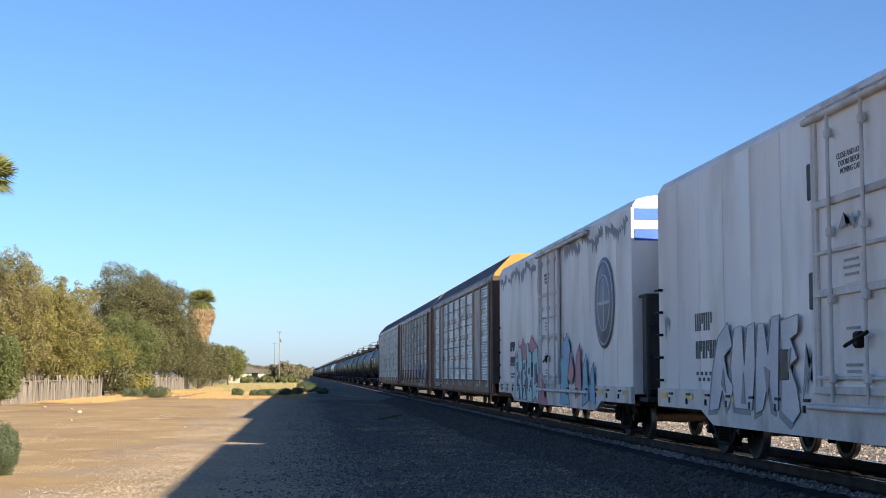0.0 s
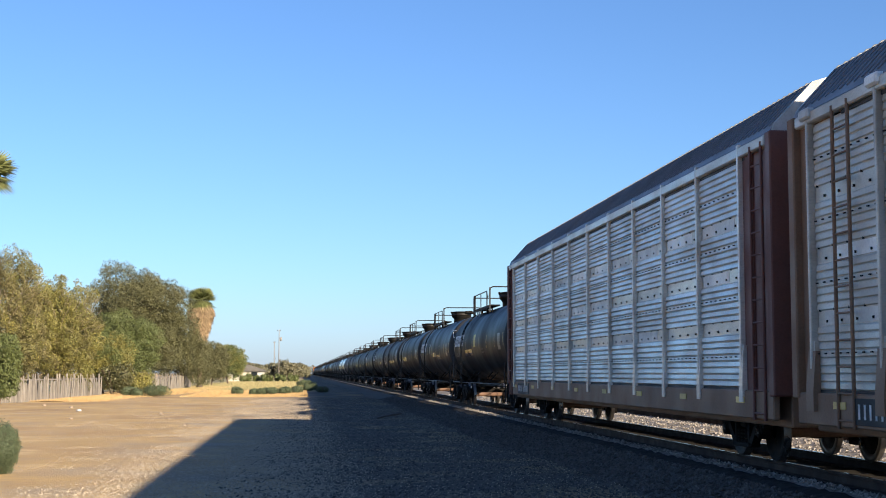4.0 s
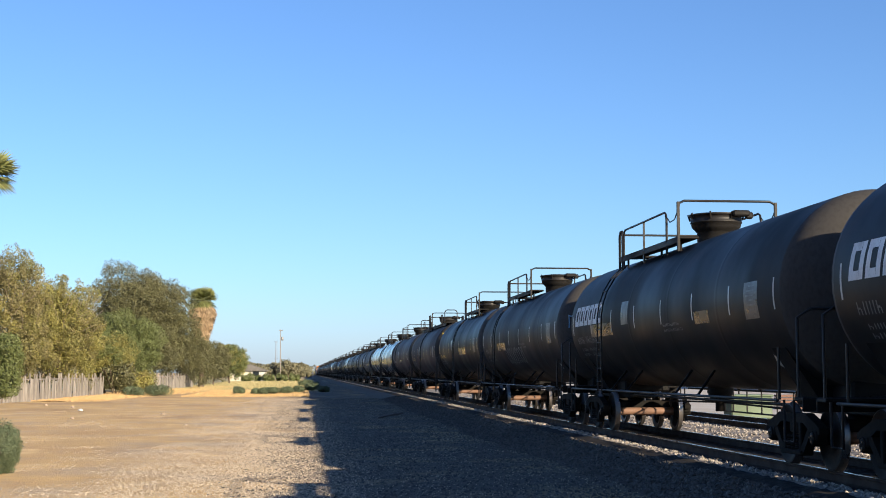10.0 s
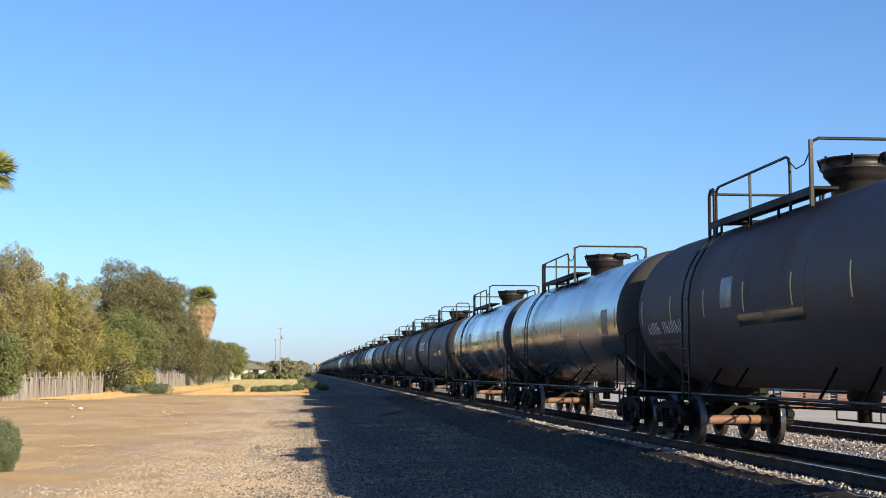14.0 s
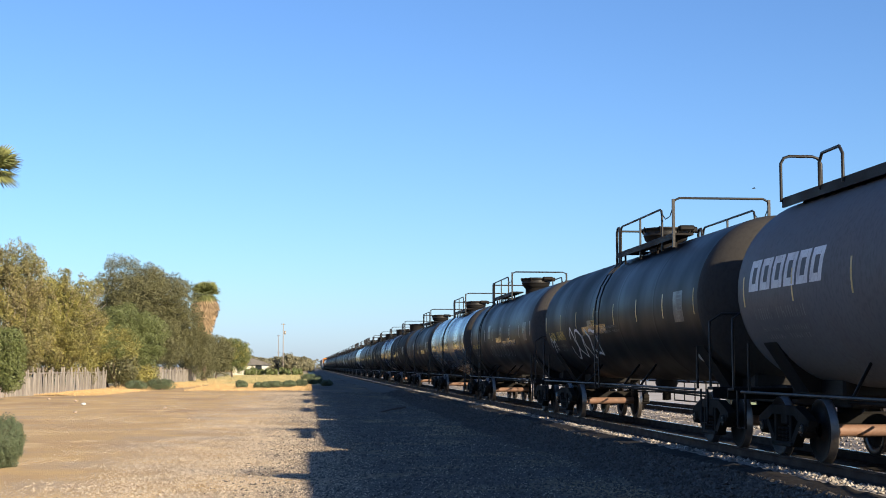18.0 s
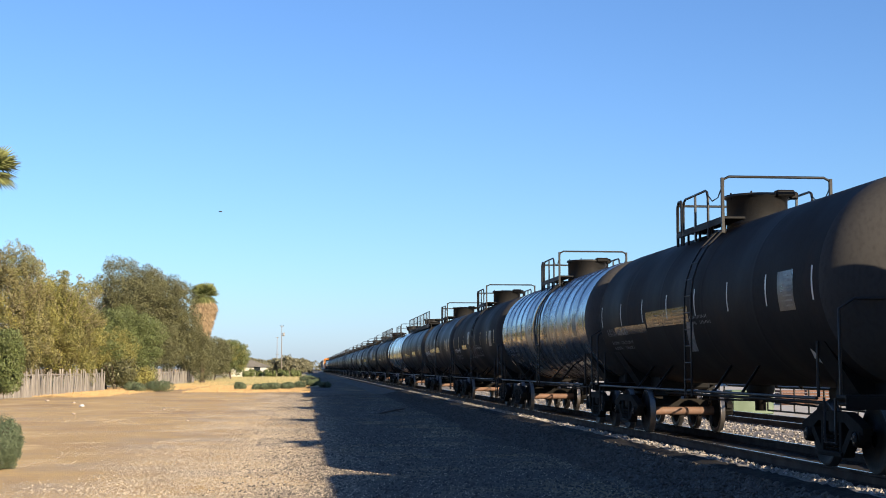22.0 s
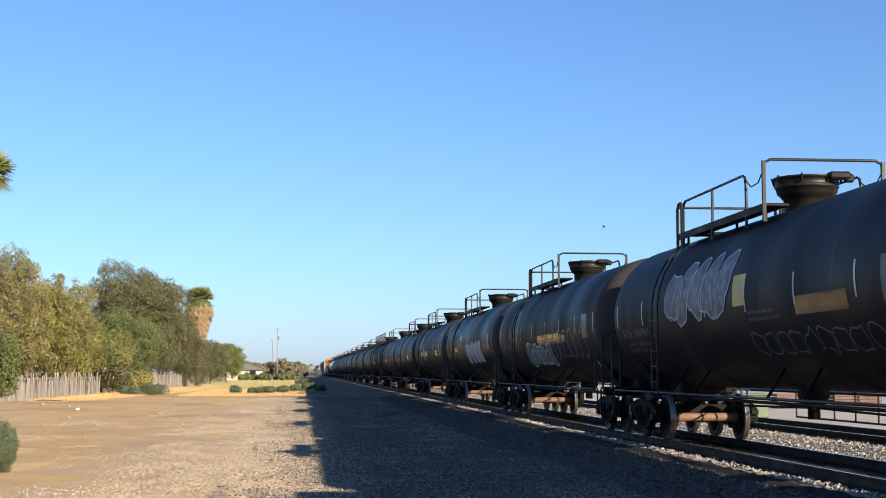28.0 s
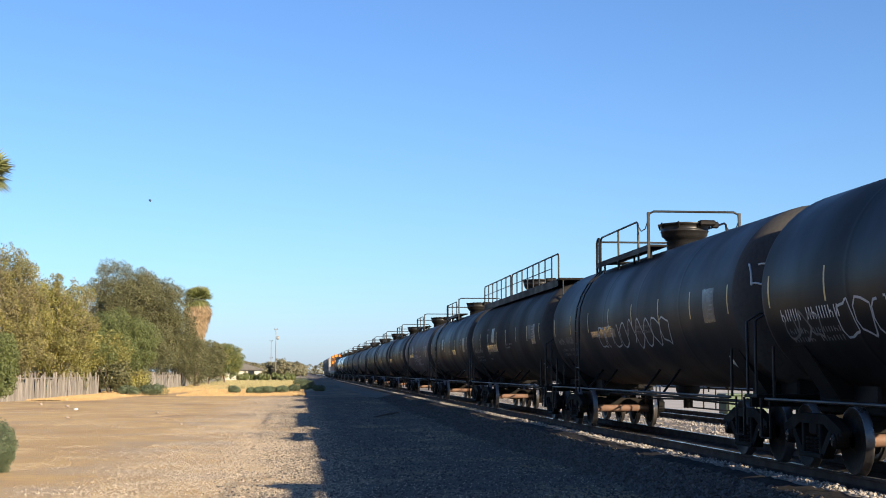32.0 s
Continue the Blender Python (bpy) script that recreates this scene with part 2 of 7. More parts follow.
    "concrete": material("pale concrete", (0.416, 0.392, 0.352), 0.85, size=0.3, grime=(0.28, 0.248, 0.216), grime_size=0.2),
    "box_green": material("faded green box paint", (0.096, 0.136, 0.08), 0.6, size=1),
    "crate": material("red brown pallet wood", (0.144, 0.072, 0.048), 0.8, size=2),
    "rock": material("tan rock", (0.336, 0.264, 0.2), 0.9, size=3),
    "litter": material("pale litter", (0.48, 0.48, 0.464), 0.7, size=3),
}


def ground_material():
    """Sandy dirt with gravel drifts; the gravel thickens and turns shade-dark towards the track."""
    m = bpy.data.materials.new("dirt and gravel")
    m.use_nodes = True
    n, l = m.node_tree.nodes, m.node_tree.links
    b = n["Principled BSDF"]
    b.inputs["Roughness"].default_value = 0.95
    pos = n.new("ShaderNodeTexCoord").outputs["Object"]
    sep = n.new("ShaderNodeSeparateXYZ")
    l.new(pos, sep.inputs[0])

    def noise_of(scale, detail, low, high):
        t = n.new("ShaderNodeTexNoise")
        t.inputs["Scale"].default_value, t.inputs["Detail"].default_value = scale, detail
        l.new(pos, t.inputs["Vector"])
        r = n.new("ShaderNodeMapRange")
        r.inputs["From Min"].default_value, r.inputs["From Max"].default_value = low, high
        l.new(t.outputs["Fac"], r.inputs["Value"])
        return r.outputs["Result"]

    def mixed(fac, a, c):
        k = n.new("ShaderNodeMix")
        k.data_type = "RGBA"
        l.new(fac, k.inputs["Factor"])
        for socket, value in (("A", a), ("B", c)):
            if isinstance(value, tuple):
                k.inputs[socket].default_value = (*value, 1)
            else:
                l.new(value, k.inputs[socket])
        return k.outputs["Result"]

    def math2(op, a, c):
        k = n.new("ShaderNodeMath")
        k.operation = op
        for i, value in enumerate((a, c)):
            if isinstance(value, (int, float)):
                k.inputs[i].default_value = value
            else:
                l.new(value, k.inputs[i])
        return k.outputs[0]

    dirt = mixed(noise_of(0.25, 5, 0.35, 0.7), (0.54, 0.37, 0.168), (0.44, 0.30, 0.135))
    dirt = mixed(noise_of(3.0, 6, 0.45, 0.7), dirt, (0.44, 0.305, 0.155))
    dirt = mixed(noise_of(0.11, 6, 0.50, 0.66), dirt, (0.36, 0.235, 0.115))
    dirt = mixed(noise_of(0.55, 7, 0.56, 0.70), dirt, (0.60, 0.44, 0.23))
    vor = n.new("ShaderNodeTexVoronoi")
    vor.inputs["Scale"].default_value = 34
    l.new(pos, vor.inputs["Vector"])
    stone = mixed(vor.outputs["Color"], (0.29, 0.237, 0.176), (0.49, 0.417, 0.325))
    stone = mixed(noise_of(0.6, 4, 0.4, 0.7), stone, (0.32, 0.248, 0.176))
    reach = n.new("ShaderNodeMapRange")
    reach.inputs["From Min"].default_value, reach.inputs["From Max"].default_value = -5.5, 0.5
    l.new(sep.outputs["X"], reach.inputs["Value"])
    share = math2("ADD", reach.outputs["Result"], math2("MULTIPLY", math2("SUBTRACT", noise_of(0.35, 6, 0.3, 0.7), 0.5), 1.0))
    # Stone darkens beside the track: the train's shade put into its colour.
    shade_zone = n.new("ShaderNodeMapRange")
    shade_zone.inputs["From Min"].default_value, shade_zone.inputs["From Max"].default_value = -2.4, 1.7
    l.new(math2("ADD", sep.outputs["X"], noise_of(0.5, 4, 0.2, 0.8)), shade_zone.inputs["Value"])
    stone = mixed(shade_zone.outputs["Result"], stone, (0.098, 0.084, 0.070))
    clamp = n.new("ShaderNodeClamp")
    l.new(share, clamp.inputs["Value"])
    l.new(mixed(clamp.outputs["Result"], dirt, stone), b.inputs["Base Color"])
    bp = n.new("ShaderNodeBump")
    bp.inputs["Strength"].default_value, bp.inputs["Distance"].default_value = 0.8, 0.05
    l.new(math2("ADD", vor.outputs["Distance"], noise_of(6, 5, 0.2, 0.8)), bp.inputs["Height"])
    l.new(bp.outputs["Normal"], b.inputs["Normal"])
    return m


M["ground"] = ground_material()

# ---- mesh tools ----
class Build:
    """Collects vertices and faces of one mesh."""

    def __init__(self):
        self.v, self.f, self.smooth, self.slot = [], [], [], []

    def add(self, verts, faces, smooth=False, slot=0):
        k = len(self.v)
        self.v += [tuple(p) for p in verts]
        self.f += [tuple(k + i for i in q) for q in faces]
        self.smooth += [smooth] * len(faces)
        self.slot += [slot] * len(faces)
        return self

    def box(self, c, s, cut=0.0, slot=0, turn=None):
        """A box with chamfered edges: centre, full size, chamfer."""
        hx, hy, hz = (k / 2 for k in s)
        cut = min(cut, 0.45 * min(s))
        pts, faces = [], []
        if cut <= 0:
            pts = [(x, y, z) for x in (-hx, hx) for y in (-hy, hy) for z in (-hz, hz)]
            faces = [(0, 1, 3, 2), (4, 6, 7, 5), (0, 4, 5, 1), (2, 3, 7, 6), (0, 2, 6, 4), (1, 5, 7, 3)]
        else:
            key = {}
            for sx in (-1, 1):
                for sy in (-1, 1):
                    for sz in (-1, 1):
                        for a in range(3):
                            p = [sx * (hx - cut), sy * (hy - cut), sz * (hz - cut)]
                            p[a] = (sx * hx, sy * hy, sz * hz)[a]
                            key[(sx, sy, sz, a)] = len(pts)
                            pts.append(tuple(p))
            for a in range(3):
                b, c2 = (a + 1) % 3, (a + 2) % 3
                for s1 in (-1, 1):
                    ring = []
                    for sb, sc in ((-1, -1), (1, -1), (1, 1), (-1, 1)):
                        sg = [0, 0, 0]
                        sg[a], sg[b], sg[c2] = s1, sb, sc
                        ring.append(key[(*sg, a)])
                    faces.append(tuple(ring if s1 > 0 else ring[::-1]))
                for sb in (-1, 1):
                    for sc in (-1, 1):
                        lo, hi = [0, 0, 0], [0, 0, 0]
                        lo[a], lo[b], lo[c2] = -1, sb, sc
                        hi[a], hi[b], hi[c2] = 1, sb, sc
                        ring = [key[(*lo, b)], key[(*hi, b)], key[(*hi, c2)], key[(*lo, c2)]]
                        faces.append(tuple(ring if sb * sc < 0 else ring[::-1]))
            for sx in (-1, 1):
                for sy in (-1, 1):
                    for sz in (-1, 1):
                        tri = [key[(sx, sy, sz, a)] for a in range(3)]
                        faces.append(tuple(tri if sx * sy * sz > 0 else tri[::-1]))
        if turn is not None:
            pts = [turn @ Vector(p) for p in pts]
        return self.add([(c[0] + p[0], c[1] + p[1], c[2] + p[2]) for p in pts], faces, False, slot)

    def tube(self, path, r, n=6, slot=0, caps=True, closed=False):
        """A round bar along a line of points."""
        path = [Vector(p) for p in path]
        count = len(path)
        rings = []
        up = None
        for i, p in enumerate(path):
            a = path[(i - 1) % count] if (i > 0 or closed) else p
            b = path[(i + 1) % count] if (i < count - 1 or closed) else p
            d = (b - a).normalized()
            if up is None:
                up = d.orthogonal().normalized()
            up = (up - d * up.dot(d)).normalized() if (up - d * up.dot(d)).length > 1e-6 else d.orthogonal().normalized()
            side = d.cross(up)
            rings.append([p + r * (math.cos(2 * math.pi * k / n) * up + math.sin(2 * math.pi * k / n) * side) for k in range(n)])
        pts = [q for ring in rings for q in ring]
        faces = []
        for i in range(count if closed else count - 1):
            j = (i + 1) % count
            faces += [(i * n + k, i * n + (k + 1) % n, j * n + (k + 1) % n, j * n + k) for k in range(n)]
        self.add(pts, faces, True, slot)
        if caps and not closed:
            self.add(rings[0], [tuple(range(n))[::-1]], False, slot)
            self.add(rings[-1], [tuple(range(n))], False, slot)
        return self

    def lathe(self, profile, axis="y", n=32, at=(0, 0, 0), slot=0, smooth=True, arc=None):
        """Turns (radius, height) pairs round an axis."""
        a0, a1 = arc or (0, 2 * math.pi)
        m = n if arc is None else n + 1
        pts = []
        for r, h in profile:
            for k in range(m):
                a = a0 + (a1 - a0) * k / n
                c, s = r * math.cos(a), r * math.sin(a)
                p = {"y": (s, h, c), "x": (h, c, s), "z": (c, s, h)}[axis]
                pts.append(tuple(p[i] + at[i] for i in range(3)))
        faces = []
        for i in range(len(profile) - 1):
            for k in range(n):
                q = (i * m + k, i * m + (k + 1) % m, (i + 1) * m + (k + 1) % m, (i + 1) * m + k)
                faces.append(q[::-1])
        return self.add(pts, faces, smooth, slot)

    def prism(self, outline, a, b, axis="x", slot=0):
        """A flat outline pushed from a to b along an axis."""
        n = len(outline)

        def at(h, p):
            return {"x": (h, p[0], p[1]), "y": (p[0], h, p[1]), "z": (p[0], p[1], h)}[axis]
        pts = [at(a, p) for p in outline] + [at(b, p) for p in outline]
        faces = [tuple(range(n)), tuple(range(2 * n - 1, n - 1, -1))]
        faces += [(i, i + n, (i + 1) % n + n, (i + 1) % n) for i in range(n)]
        return self.add(pts, faces, False, slot)

    def mesh(self, name, mats):
        me = bpy.data.meshes.new(name)
        me.from_pydata(self.v, [], self.f)
        me.polygons.foreach_set("use_smooth", self.smooth)
        me.polygons.foreach_set("material_index", self.slot)
        for m in mats:
            me.materials.append(m)
        me.update()
        return me


def fix_normals(me):
    bm = bmesh.new()
    bm.from_mesh(me)
    bmesh.ops.recalc_face_normals(bm, faces=bm.faces)
    bm.to_mesh(me)
    bm.free()


def part(name, shape, mat, parent, label="", at=None, fix=True):
    """One mesh object under a thing or under a part."""
    if isinstance(shape, Build):
        shape = shape.mesh(name, mat if isinstance(mat, list) else [mat])
        if fix:
            fix_normals(shape)
    ob = new(name, shape)
    ob.parent = parent
    if at is not None:
        ob.matrix_basis = at if isinstance(at, Matrix) else Matrix.Translation(at)
    if label:
        ob["label"] = label
    if name in ("reporting_mark", "stencil_line", "graffiti", "wordmark"):
        ob["kind"] = "stuff"
    return ob


def thing(name, m, label, category, group="", kind="", shape=None, mat=None, fix=True):
    """A top-level thing: an empty at its base, or a mesh of its own."""
    data = None
    if shape is not None:
        data = shape.mesh(name, mat if isinstance(mat, list) else [mat])
        if fix:
            fix_normals(data)
    ob = new(name, data)
    ob.matrix_basis = m
    return tagged(ob, label, category, group, kind)


def set_paint(ob, mat):
    """Gives one copy a paint of its own."""
    ob.material_slots[0].link = "OBJECT"
    ob.material_slots[0].material = mat

# ---- ground, ballast and the two tracks ----
TRACK_X, TRACK2_X, RAIL_TOP, GAUGE = 8.25, 13.15, 0.515, 1.505


def axis_steps(limits):
    """Coordinates with a step of their own in each stretch: (from, to, step)."""
    out = []
    for a, b, step in limits:
        k = max(1, round((b - a) / step))
        out += [a + (b - a) * i / k for i in range(k)]
    return out + [limits[-1][1]]


def sheet(xs, ys, height):
    b = Build()
    n = len(ys)
    b.add([(x, y, height(x, y)) for x in xs for y in ys],
          [(i * n + j, (i + 1) * n + j, (i + 1) * n + j + 1, i * n + j + 1) for i in range(len(xs) - 1) for j in range(n - 1)], True)
    return b


def ground_height(x, y):
    rough = 0.035 * noise.noise((x * 0.35, y * 0.35, 0)) + 0.05 * noise.noise((x * 0.08, y * 0.08, 3))
    near = 1.0 if abs(x) < 40 and -10 < y < 250 else 0.0
    return near * rough - (0.35 if 6.5 < x < 15 else 0.0)


thing("ground", pose(0, 0, 0), "dry sandy dirt ground strewn with gravel", "ground", kind="structure", mat=M["ground"],
      shape=sheet(axis_steps([(-2500, -200, 460), (-200, -40, 20), (-40, -8, 2), (-8, 6, 0.35), (6, 16, 1), (16, 40, 3), (40, 200, 20), (200, 2500, 460)]),
                  axis_steps([(-600, -20, 58), (-20, 14, 2), (14, 60, 0.45), (60, 130, 1.5), (130, 300, 6), (300, 1000, 70), (1000, 4500, 500)]), ground_height))


def ballast_height(x, y):
    """Two crowned beds with a shallow trough between them."""
    d1, d2 = abs(x - TRACK_X), abs(x - TRACK2_X)
    d = min(d1, d2)
    top = RAIL_TOP - 0.168
    h = top if d < 1.46 else top - (d - 1.46) * 0.235
    if TRACK_X < x < TRACK2_X:
        h = max(h, top - 0.16)
    h = max(h, -0.12)
    fine = 0.028 * noise.noise((x * 9, y * 9, 1)) + 0.02 * noise.noise((x * 3, y * 3, 7)) if -5 < y < 140 else 0.0
    return h + fine


# Each strip's tone paints in the shade or sunlight that falls on it.
for x_from, x_to, name, words, stone in ((5.2, 6.52, "ballast_shoulder", "weathered dark ballast shoulder beside the track", "ballast"), (6.52, 6.94, "ballast_shoulder", "ballast painted dark as shade along the tie ends", "ballast_shaded"), (6.94, 7.3, "ballast_edge", "ballast strip painted pale as sunlit along the rail", "ballast_lit"),
                                          (7.3, 9.7, "ballast_bed", "ballast painted near-black as shade between the rails", "ballast_shaded"), (9.7, 16.2, "ballast_bed", "pale crushed stone ballast under the second track", "ballast_lit")):
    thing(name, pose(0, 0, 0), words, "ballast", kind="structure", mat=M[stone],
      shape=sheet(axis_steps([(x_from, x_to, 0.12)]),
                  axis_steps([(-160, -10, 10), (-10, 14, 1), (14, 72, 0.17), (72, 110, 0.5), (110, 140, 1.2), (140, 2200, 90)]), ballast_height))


def rail_outline(x0):
    """The section of a rail: foot, web and head, standing at x0."""
    half = [(0.070, 0.0), (0.070, 0.012), (0.012, 0.030), (0.010, 0.125), (0.036, 0.138), (0.036, 0.166), (0.028, 0.171)]
    return [(x0 + a, RAIL_TOP - 0.171 + c) for a, c in half] + [(x0 - a, RAIL_TOP - 0.171 + c) for a, c in half[::-1]]


tie_mesh = None
for number, xc in ((1, TRACK_X), (2, TRACK2_X)):
    track = thing(f"track_{number}", pose(0, 0, 0), "steel rails spiked to weathered wooden ties in ballast", "railway track", "railway tracks", "structure")
    for side in (-1, 1):
        b = Build()
        b.prism(rail_outline(xc + side * GAUGE / 2), -300, 2200, "y")
        rail = part("rail", b, M["rail"], track)
        b = Build()
        b.box((xc + side * GAUGE / 2, 950, RAIL_TOP + 0.0025), (0.052, 2500, 0.004))
        part("rail_head", b, M["rail_head"], rail, "rail head worn shiny by wheels")
    if tie_mesh is None:
        tie_mesh = Build().box((0, 0, 0), (2.6, 0.23, 0.18), 0.012).mesh("tie", [M["tie"]])
    for k in range(130):
        t = part("tie", tie_mesh, None, track, at=pose(xc + random.uniform(-0.04, 0.04), 12 + k * 0.5, RAIL_TOP - 0.171 - 0.097, 0, 0, random.uniform(-0.8, 0.8)))
    b = Build()
    for k in range(500):
        b.box((xc, 77 + k * 0.5, RAIL_TOP - 0.171 - 0.097), (2.6, 0.23, 0.18))
    tagged(part("far_ties", b, M["tie"], track), kind="stuff")


def stones(count, place, low, high, seed):
    """Loose stones: squashed, tilted eight-faced lumps."""
    rng = np.random.default_rng(seed)
    base = np.array([(1, 0, 0), (-1, 0, 0), (0, 1, 0), (0, -1, 0), (0, 0, 1), (0, 0, -1)], float)
    tri = np.array([(0, 2, 4), (2, 1, 4), (1, 3, 4), (3, 0, 4), (2, 0, 5), (1, 2, 5), (3, 1, 5), (0, 3, 5)])
    b = Build()
    v, f = [], []
    for i in range(count):
        x, y, z = place(rng)
        s = rng.uniform(low, high)
        a = rng.uniform(0, 6.28)
        q = base * (s * rng.uniform(0.7, 1.3, 3)) + rng.normal(0, 0.18 * s, (6, 3))
        c, d = math.cos(a), math.sin(a)
        q = np.stack([c * q[:, 0] - d * q[:, 1] + x, d * q[:, 0] + c * q[:, 1] + y, 0.75 * q[:, 2] + z], 1)
        v.append(q)
        f.append(tri + 6 * i)
    b.v = [tuple(p) for p in np.concatenate(v).tolist()]
    b.f = [tuple(q) for q in np.concatenate(f).tolist()]
    b.smooth, b.slot = [False] * len(b.f), [0] * len(b.f)
    return b


def depth_pick(rng, near, far):
    return near * (far / near) ** rng.uniform(0, 1)


def on_ballast(rng):
    x, y = rng.uniform(5.0, 6.58), depth_pick(rng, 15, 100)
    return x, y, ballast_height(x, y) + 0.008


def between_tracks(rng):
    x, y = (rng.uniform(9.6, 15.4) if rng.uniform() < 0.9 else rng.uniform(7.02, 7.3)), depth_pick(rng, 16, 110)
    return x, y, ballast_height(x, y) + 0.008


def on_ground(rng):
    while True:
        y = depth_pick(rng, 16, 105)
        x = 5.4 - abs(rng.normal(0, 7.5))
        drift = noise.noise((x * 0.55, y * 0.16, 11)) + 0.5 * noise.noise((x * 1.7, y * 0.6, 4))
        # Pale stones thin out where the train's shade lies.
        if rng.uniform() < (min(1.0, max(0.10, (x + 5.6) / 6.0)) + 0.8 * drift) * (1.0 if x < -1.0 else max(0.06, 1.0 - (x + 1.0) / 2.6)):
            break
    return x, y, ground_height(x, y) + 0.004


M["loose"] = material("loose gravel", (0.40, 0.335, 0.255), 0.9, second=(0.28, 0.235, 0.185), size=3, island=0.4, bump=0.3)
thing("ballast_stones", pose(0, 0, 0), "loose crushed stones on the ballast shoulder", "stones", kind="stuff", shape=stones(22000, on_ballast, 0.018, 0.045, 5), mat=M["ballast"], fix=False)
thing("ballast_stones", pose(0, 0, 0), "sunlit crushed stones between the tracks", "stones", kind="stuff", shape=stones(24000, between_tracks, 0.02, 0.045, 6), mat=M["ballast_lit"], fix=False)
# Stones darkened to paint the train's shade, thicker towards the track.
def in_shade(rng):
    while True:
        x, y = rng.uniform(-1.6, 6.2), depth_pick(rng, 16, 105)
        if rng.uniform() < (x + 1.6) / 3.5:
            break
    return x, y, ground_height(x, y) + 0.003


thing("gravel", pose(0, 0, 0), "loose gravel coloured dark for the train's shade", "gravel", kind="stuff", shape=stones(30000, in_shade, 0.010, 0.032, 8), mat=M["ballast"], fix=False)
thing("gravel", pose(0, 0, 0), "pale loose gravel on the dirt", "gravel", kind="stuff", shape=stones(88000, on_ground, 0.006, 0.016, 7), mat=M["loose"], fix=False)

# ---- railway cars: y runs along the car, x = -1.5 is the side towards the road, z = 0 the top of the rail ----
RADIUS, TANK_Z, HALF = 1.48, 2.56, 7.9
WHEEL_R, AXLE_Y = 0.457, 0.889
SHARED = {}


def wheel_set_mesh():
    b = Build()
    for s in (-1, 1):
        x = s * 0.7525
        out = s * 1.0
        rim = [(0.10, -0.07), (0.13, -0.06), (0.15, -0.01), (0.36, 0.0), (0.385, -0.035), (0.485, -0.04), (0.488, -0.028), (0.466, -0.012), (0.457, 0.07), (0.452, 0.072),
               (0.40, 0.072), (0.375, 0.05), (0.15, 0.03), (0.13, 0.07), (0.10, 0.075)]
        prof = [(r, x + out * h) for r, h in rim]
        b.lathe(prof[:4], "x", 28, slot=2)
        b.lathe(prof[3:10], "x", 28, slot=0)
        b.lathe(prof[9:], "x", 28, slot=2)
        b.lathe([(0.0, s * 1.10), (0.085, s * 1.10), (0.095, s * 1.08), (0.095, s * 0.9)], "x", 14, slot=2)
        for k in range(3):
            a = 2.094 * k
            b.box((s * 1.108, 0.05 * math.cos(a), 0.05 * math.sin(a)), (0.02, 0.025, 0.025), slot=0)
    b.lathe([(0.095, -0.69), (0.088, -0.4), (0.088, 0.4), (0.095, 0.69)], "x", 16, slot=1)
    me = b.mesh("wheel_set", [M["steel"], M["axle"], M["wheel"]])
    fix_normals(me)
    return me


def side_frame_mesh():
    """A cast side frame with its bearing ends, spring window and springs, seen from outside."""
    b = Build()
    b.prism([(-1.12, 0.60), (-0.98, 0.66), (-0.55, 0.80), (0.55, 0.80), (0.98, 0.66), (1.12, 0.60), (1.12, 0.52), (0.78, 0.52), (0.48, 0.66), (-0.48, 0.66), (-0.78, 0.52), (-1.12, 0.52)], -0.07, 0.07, "x")
    for s in (-1, 1):
        b.prism([(s * 0.80, 0.55), (s * 0.64, 0.57), (s * 0.33, 0.27), (s * 0.42, 0.19)], -0.07, 0.07, "x")
        b.box((0, s * 0.33, 0.46), (0.15, 0.10, 0.42), 0.015)
        b.box((0, s * 0.889, 0.50), (0.17, 0.30, 0.14), 0.02)
        b.lathe([(0.11, -0.1), (0.115, 0.0), (0.10, 0.1)], "x", 12, at=(0, s * 0.889, 0.457))
    b.box((0, 0, 0.225), (0.2, 0.86, 0.07), 0.015)
    for y in (-0.17, 0.0, 0.17):
        for k in range(4):
            b.lathe([(0.055, -0.02), (0.072, 0.0), (0.055, 0.02)], "z", 8, at=(0.02, y, 0.29 + 0.055 * k))
    me = b.mesh("side_frame", [M["truck"]])
    fix_normals(me)
    return me


def bolster_mesh():
    b = Build()
    b.box((0, 0, 0.60), (2.1, 0.34, 0.20), 0.03)
    b.lathe([(0.0, 0.78), (0.2, 0.78), (0.2, 0.66)], "z", 16)
    for s in (-1, 1):
        b.box((0, s * 0.42, 0.42), (1.5, 0.07, 0.10), 0.01)
        b.tube([(-0.7, s * 0.42, 0.42), (0, s * 0.55, 0.36), (0.7, s * 0.42, 0.42)], 0.025)
        for x in (-0.74, 0.74):
            b.box((x, s * 0.46, 0.44), (0.09, 0.06, 0.30), 0.01)
    b.tube([(0.12, -0.45, 0.40), (0.12, 0.45, 0.62)], 0.03)
    me = b.mesh("truck", [M["truck"]])
    fix_normals(me)
    return me


def add_truck(car, y):
    """A two-axle truck: bolster and brake beams, side frames, wheel sets."""
    if not SHARED:
        SHARED.update(wheel=wheel_set_mesh(), frame=side_frame_mesh(), bolster=bolster_mesh())
    truck = part("truck", SHARED["bolster"], None, car, "dusty cast steel truck", at=(0, y, 0))
    for s in (-1, 1):
        part("side_frame", SHARED["frame"], None, truck, at=pose(s * 1.0, 0, 0, 0, 0, 0 if s > 0 else 180))
        part("wheel_set", SHARED["wheel"], None, truck, "wheels with polished treads on a rusty axle", at=(0, s * AXLE_Y, WHEEL_R))
    return truck


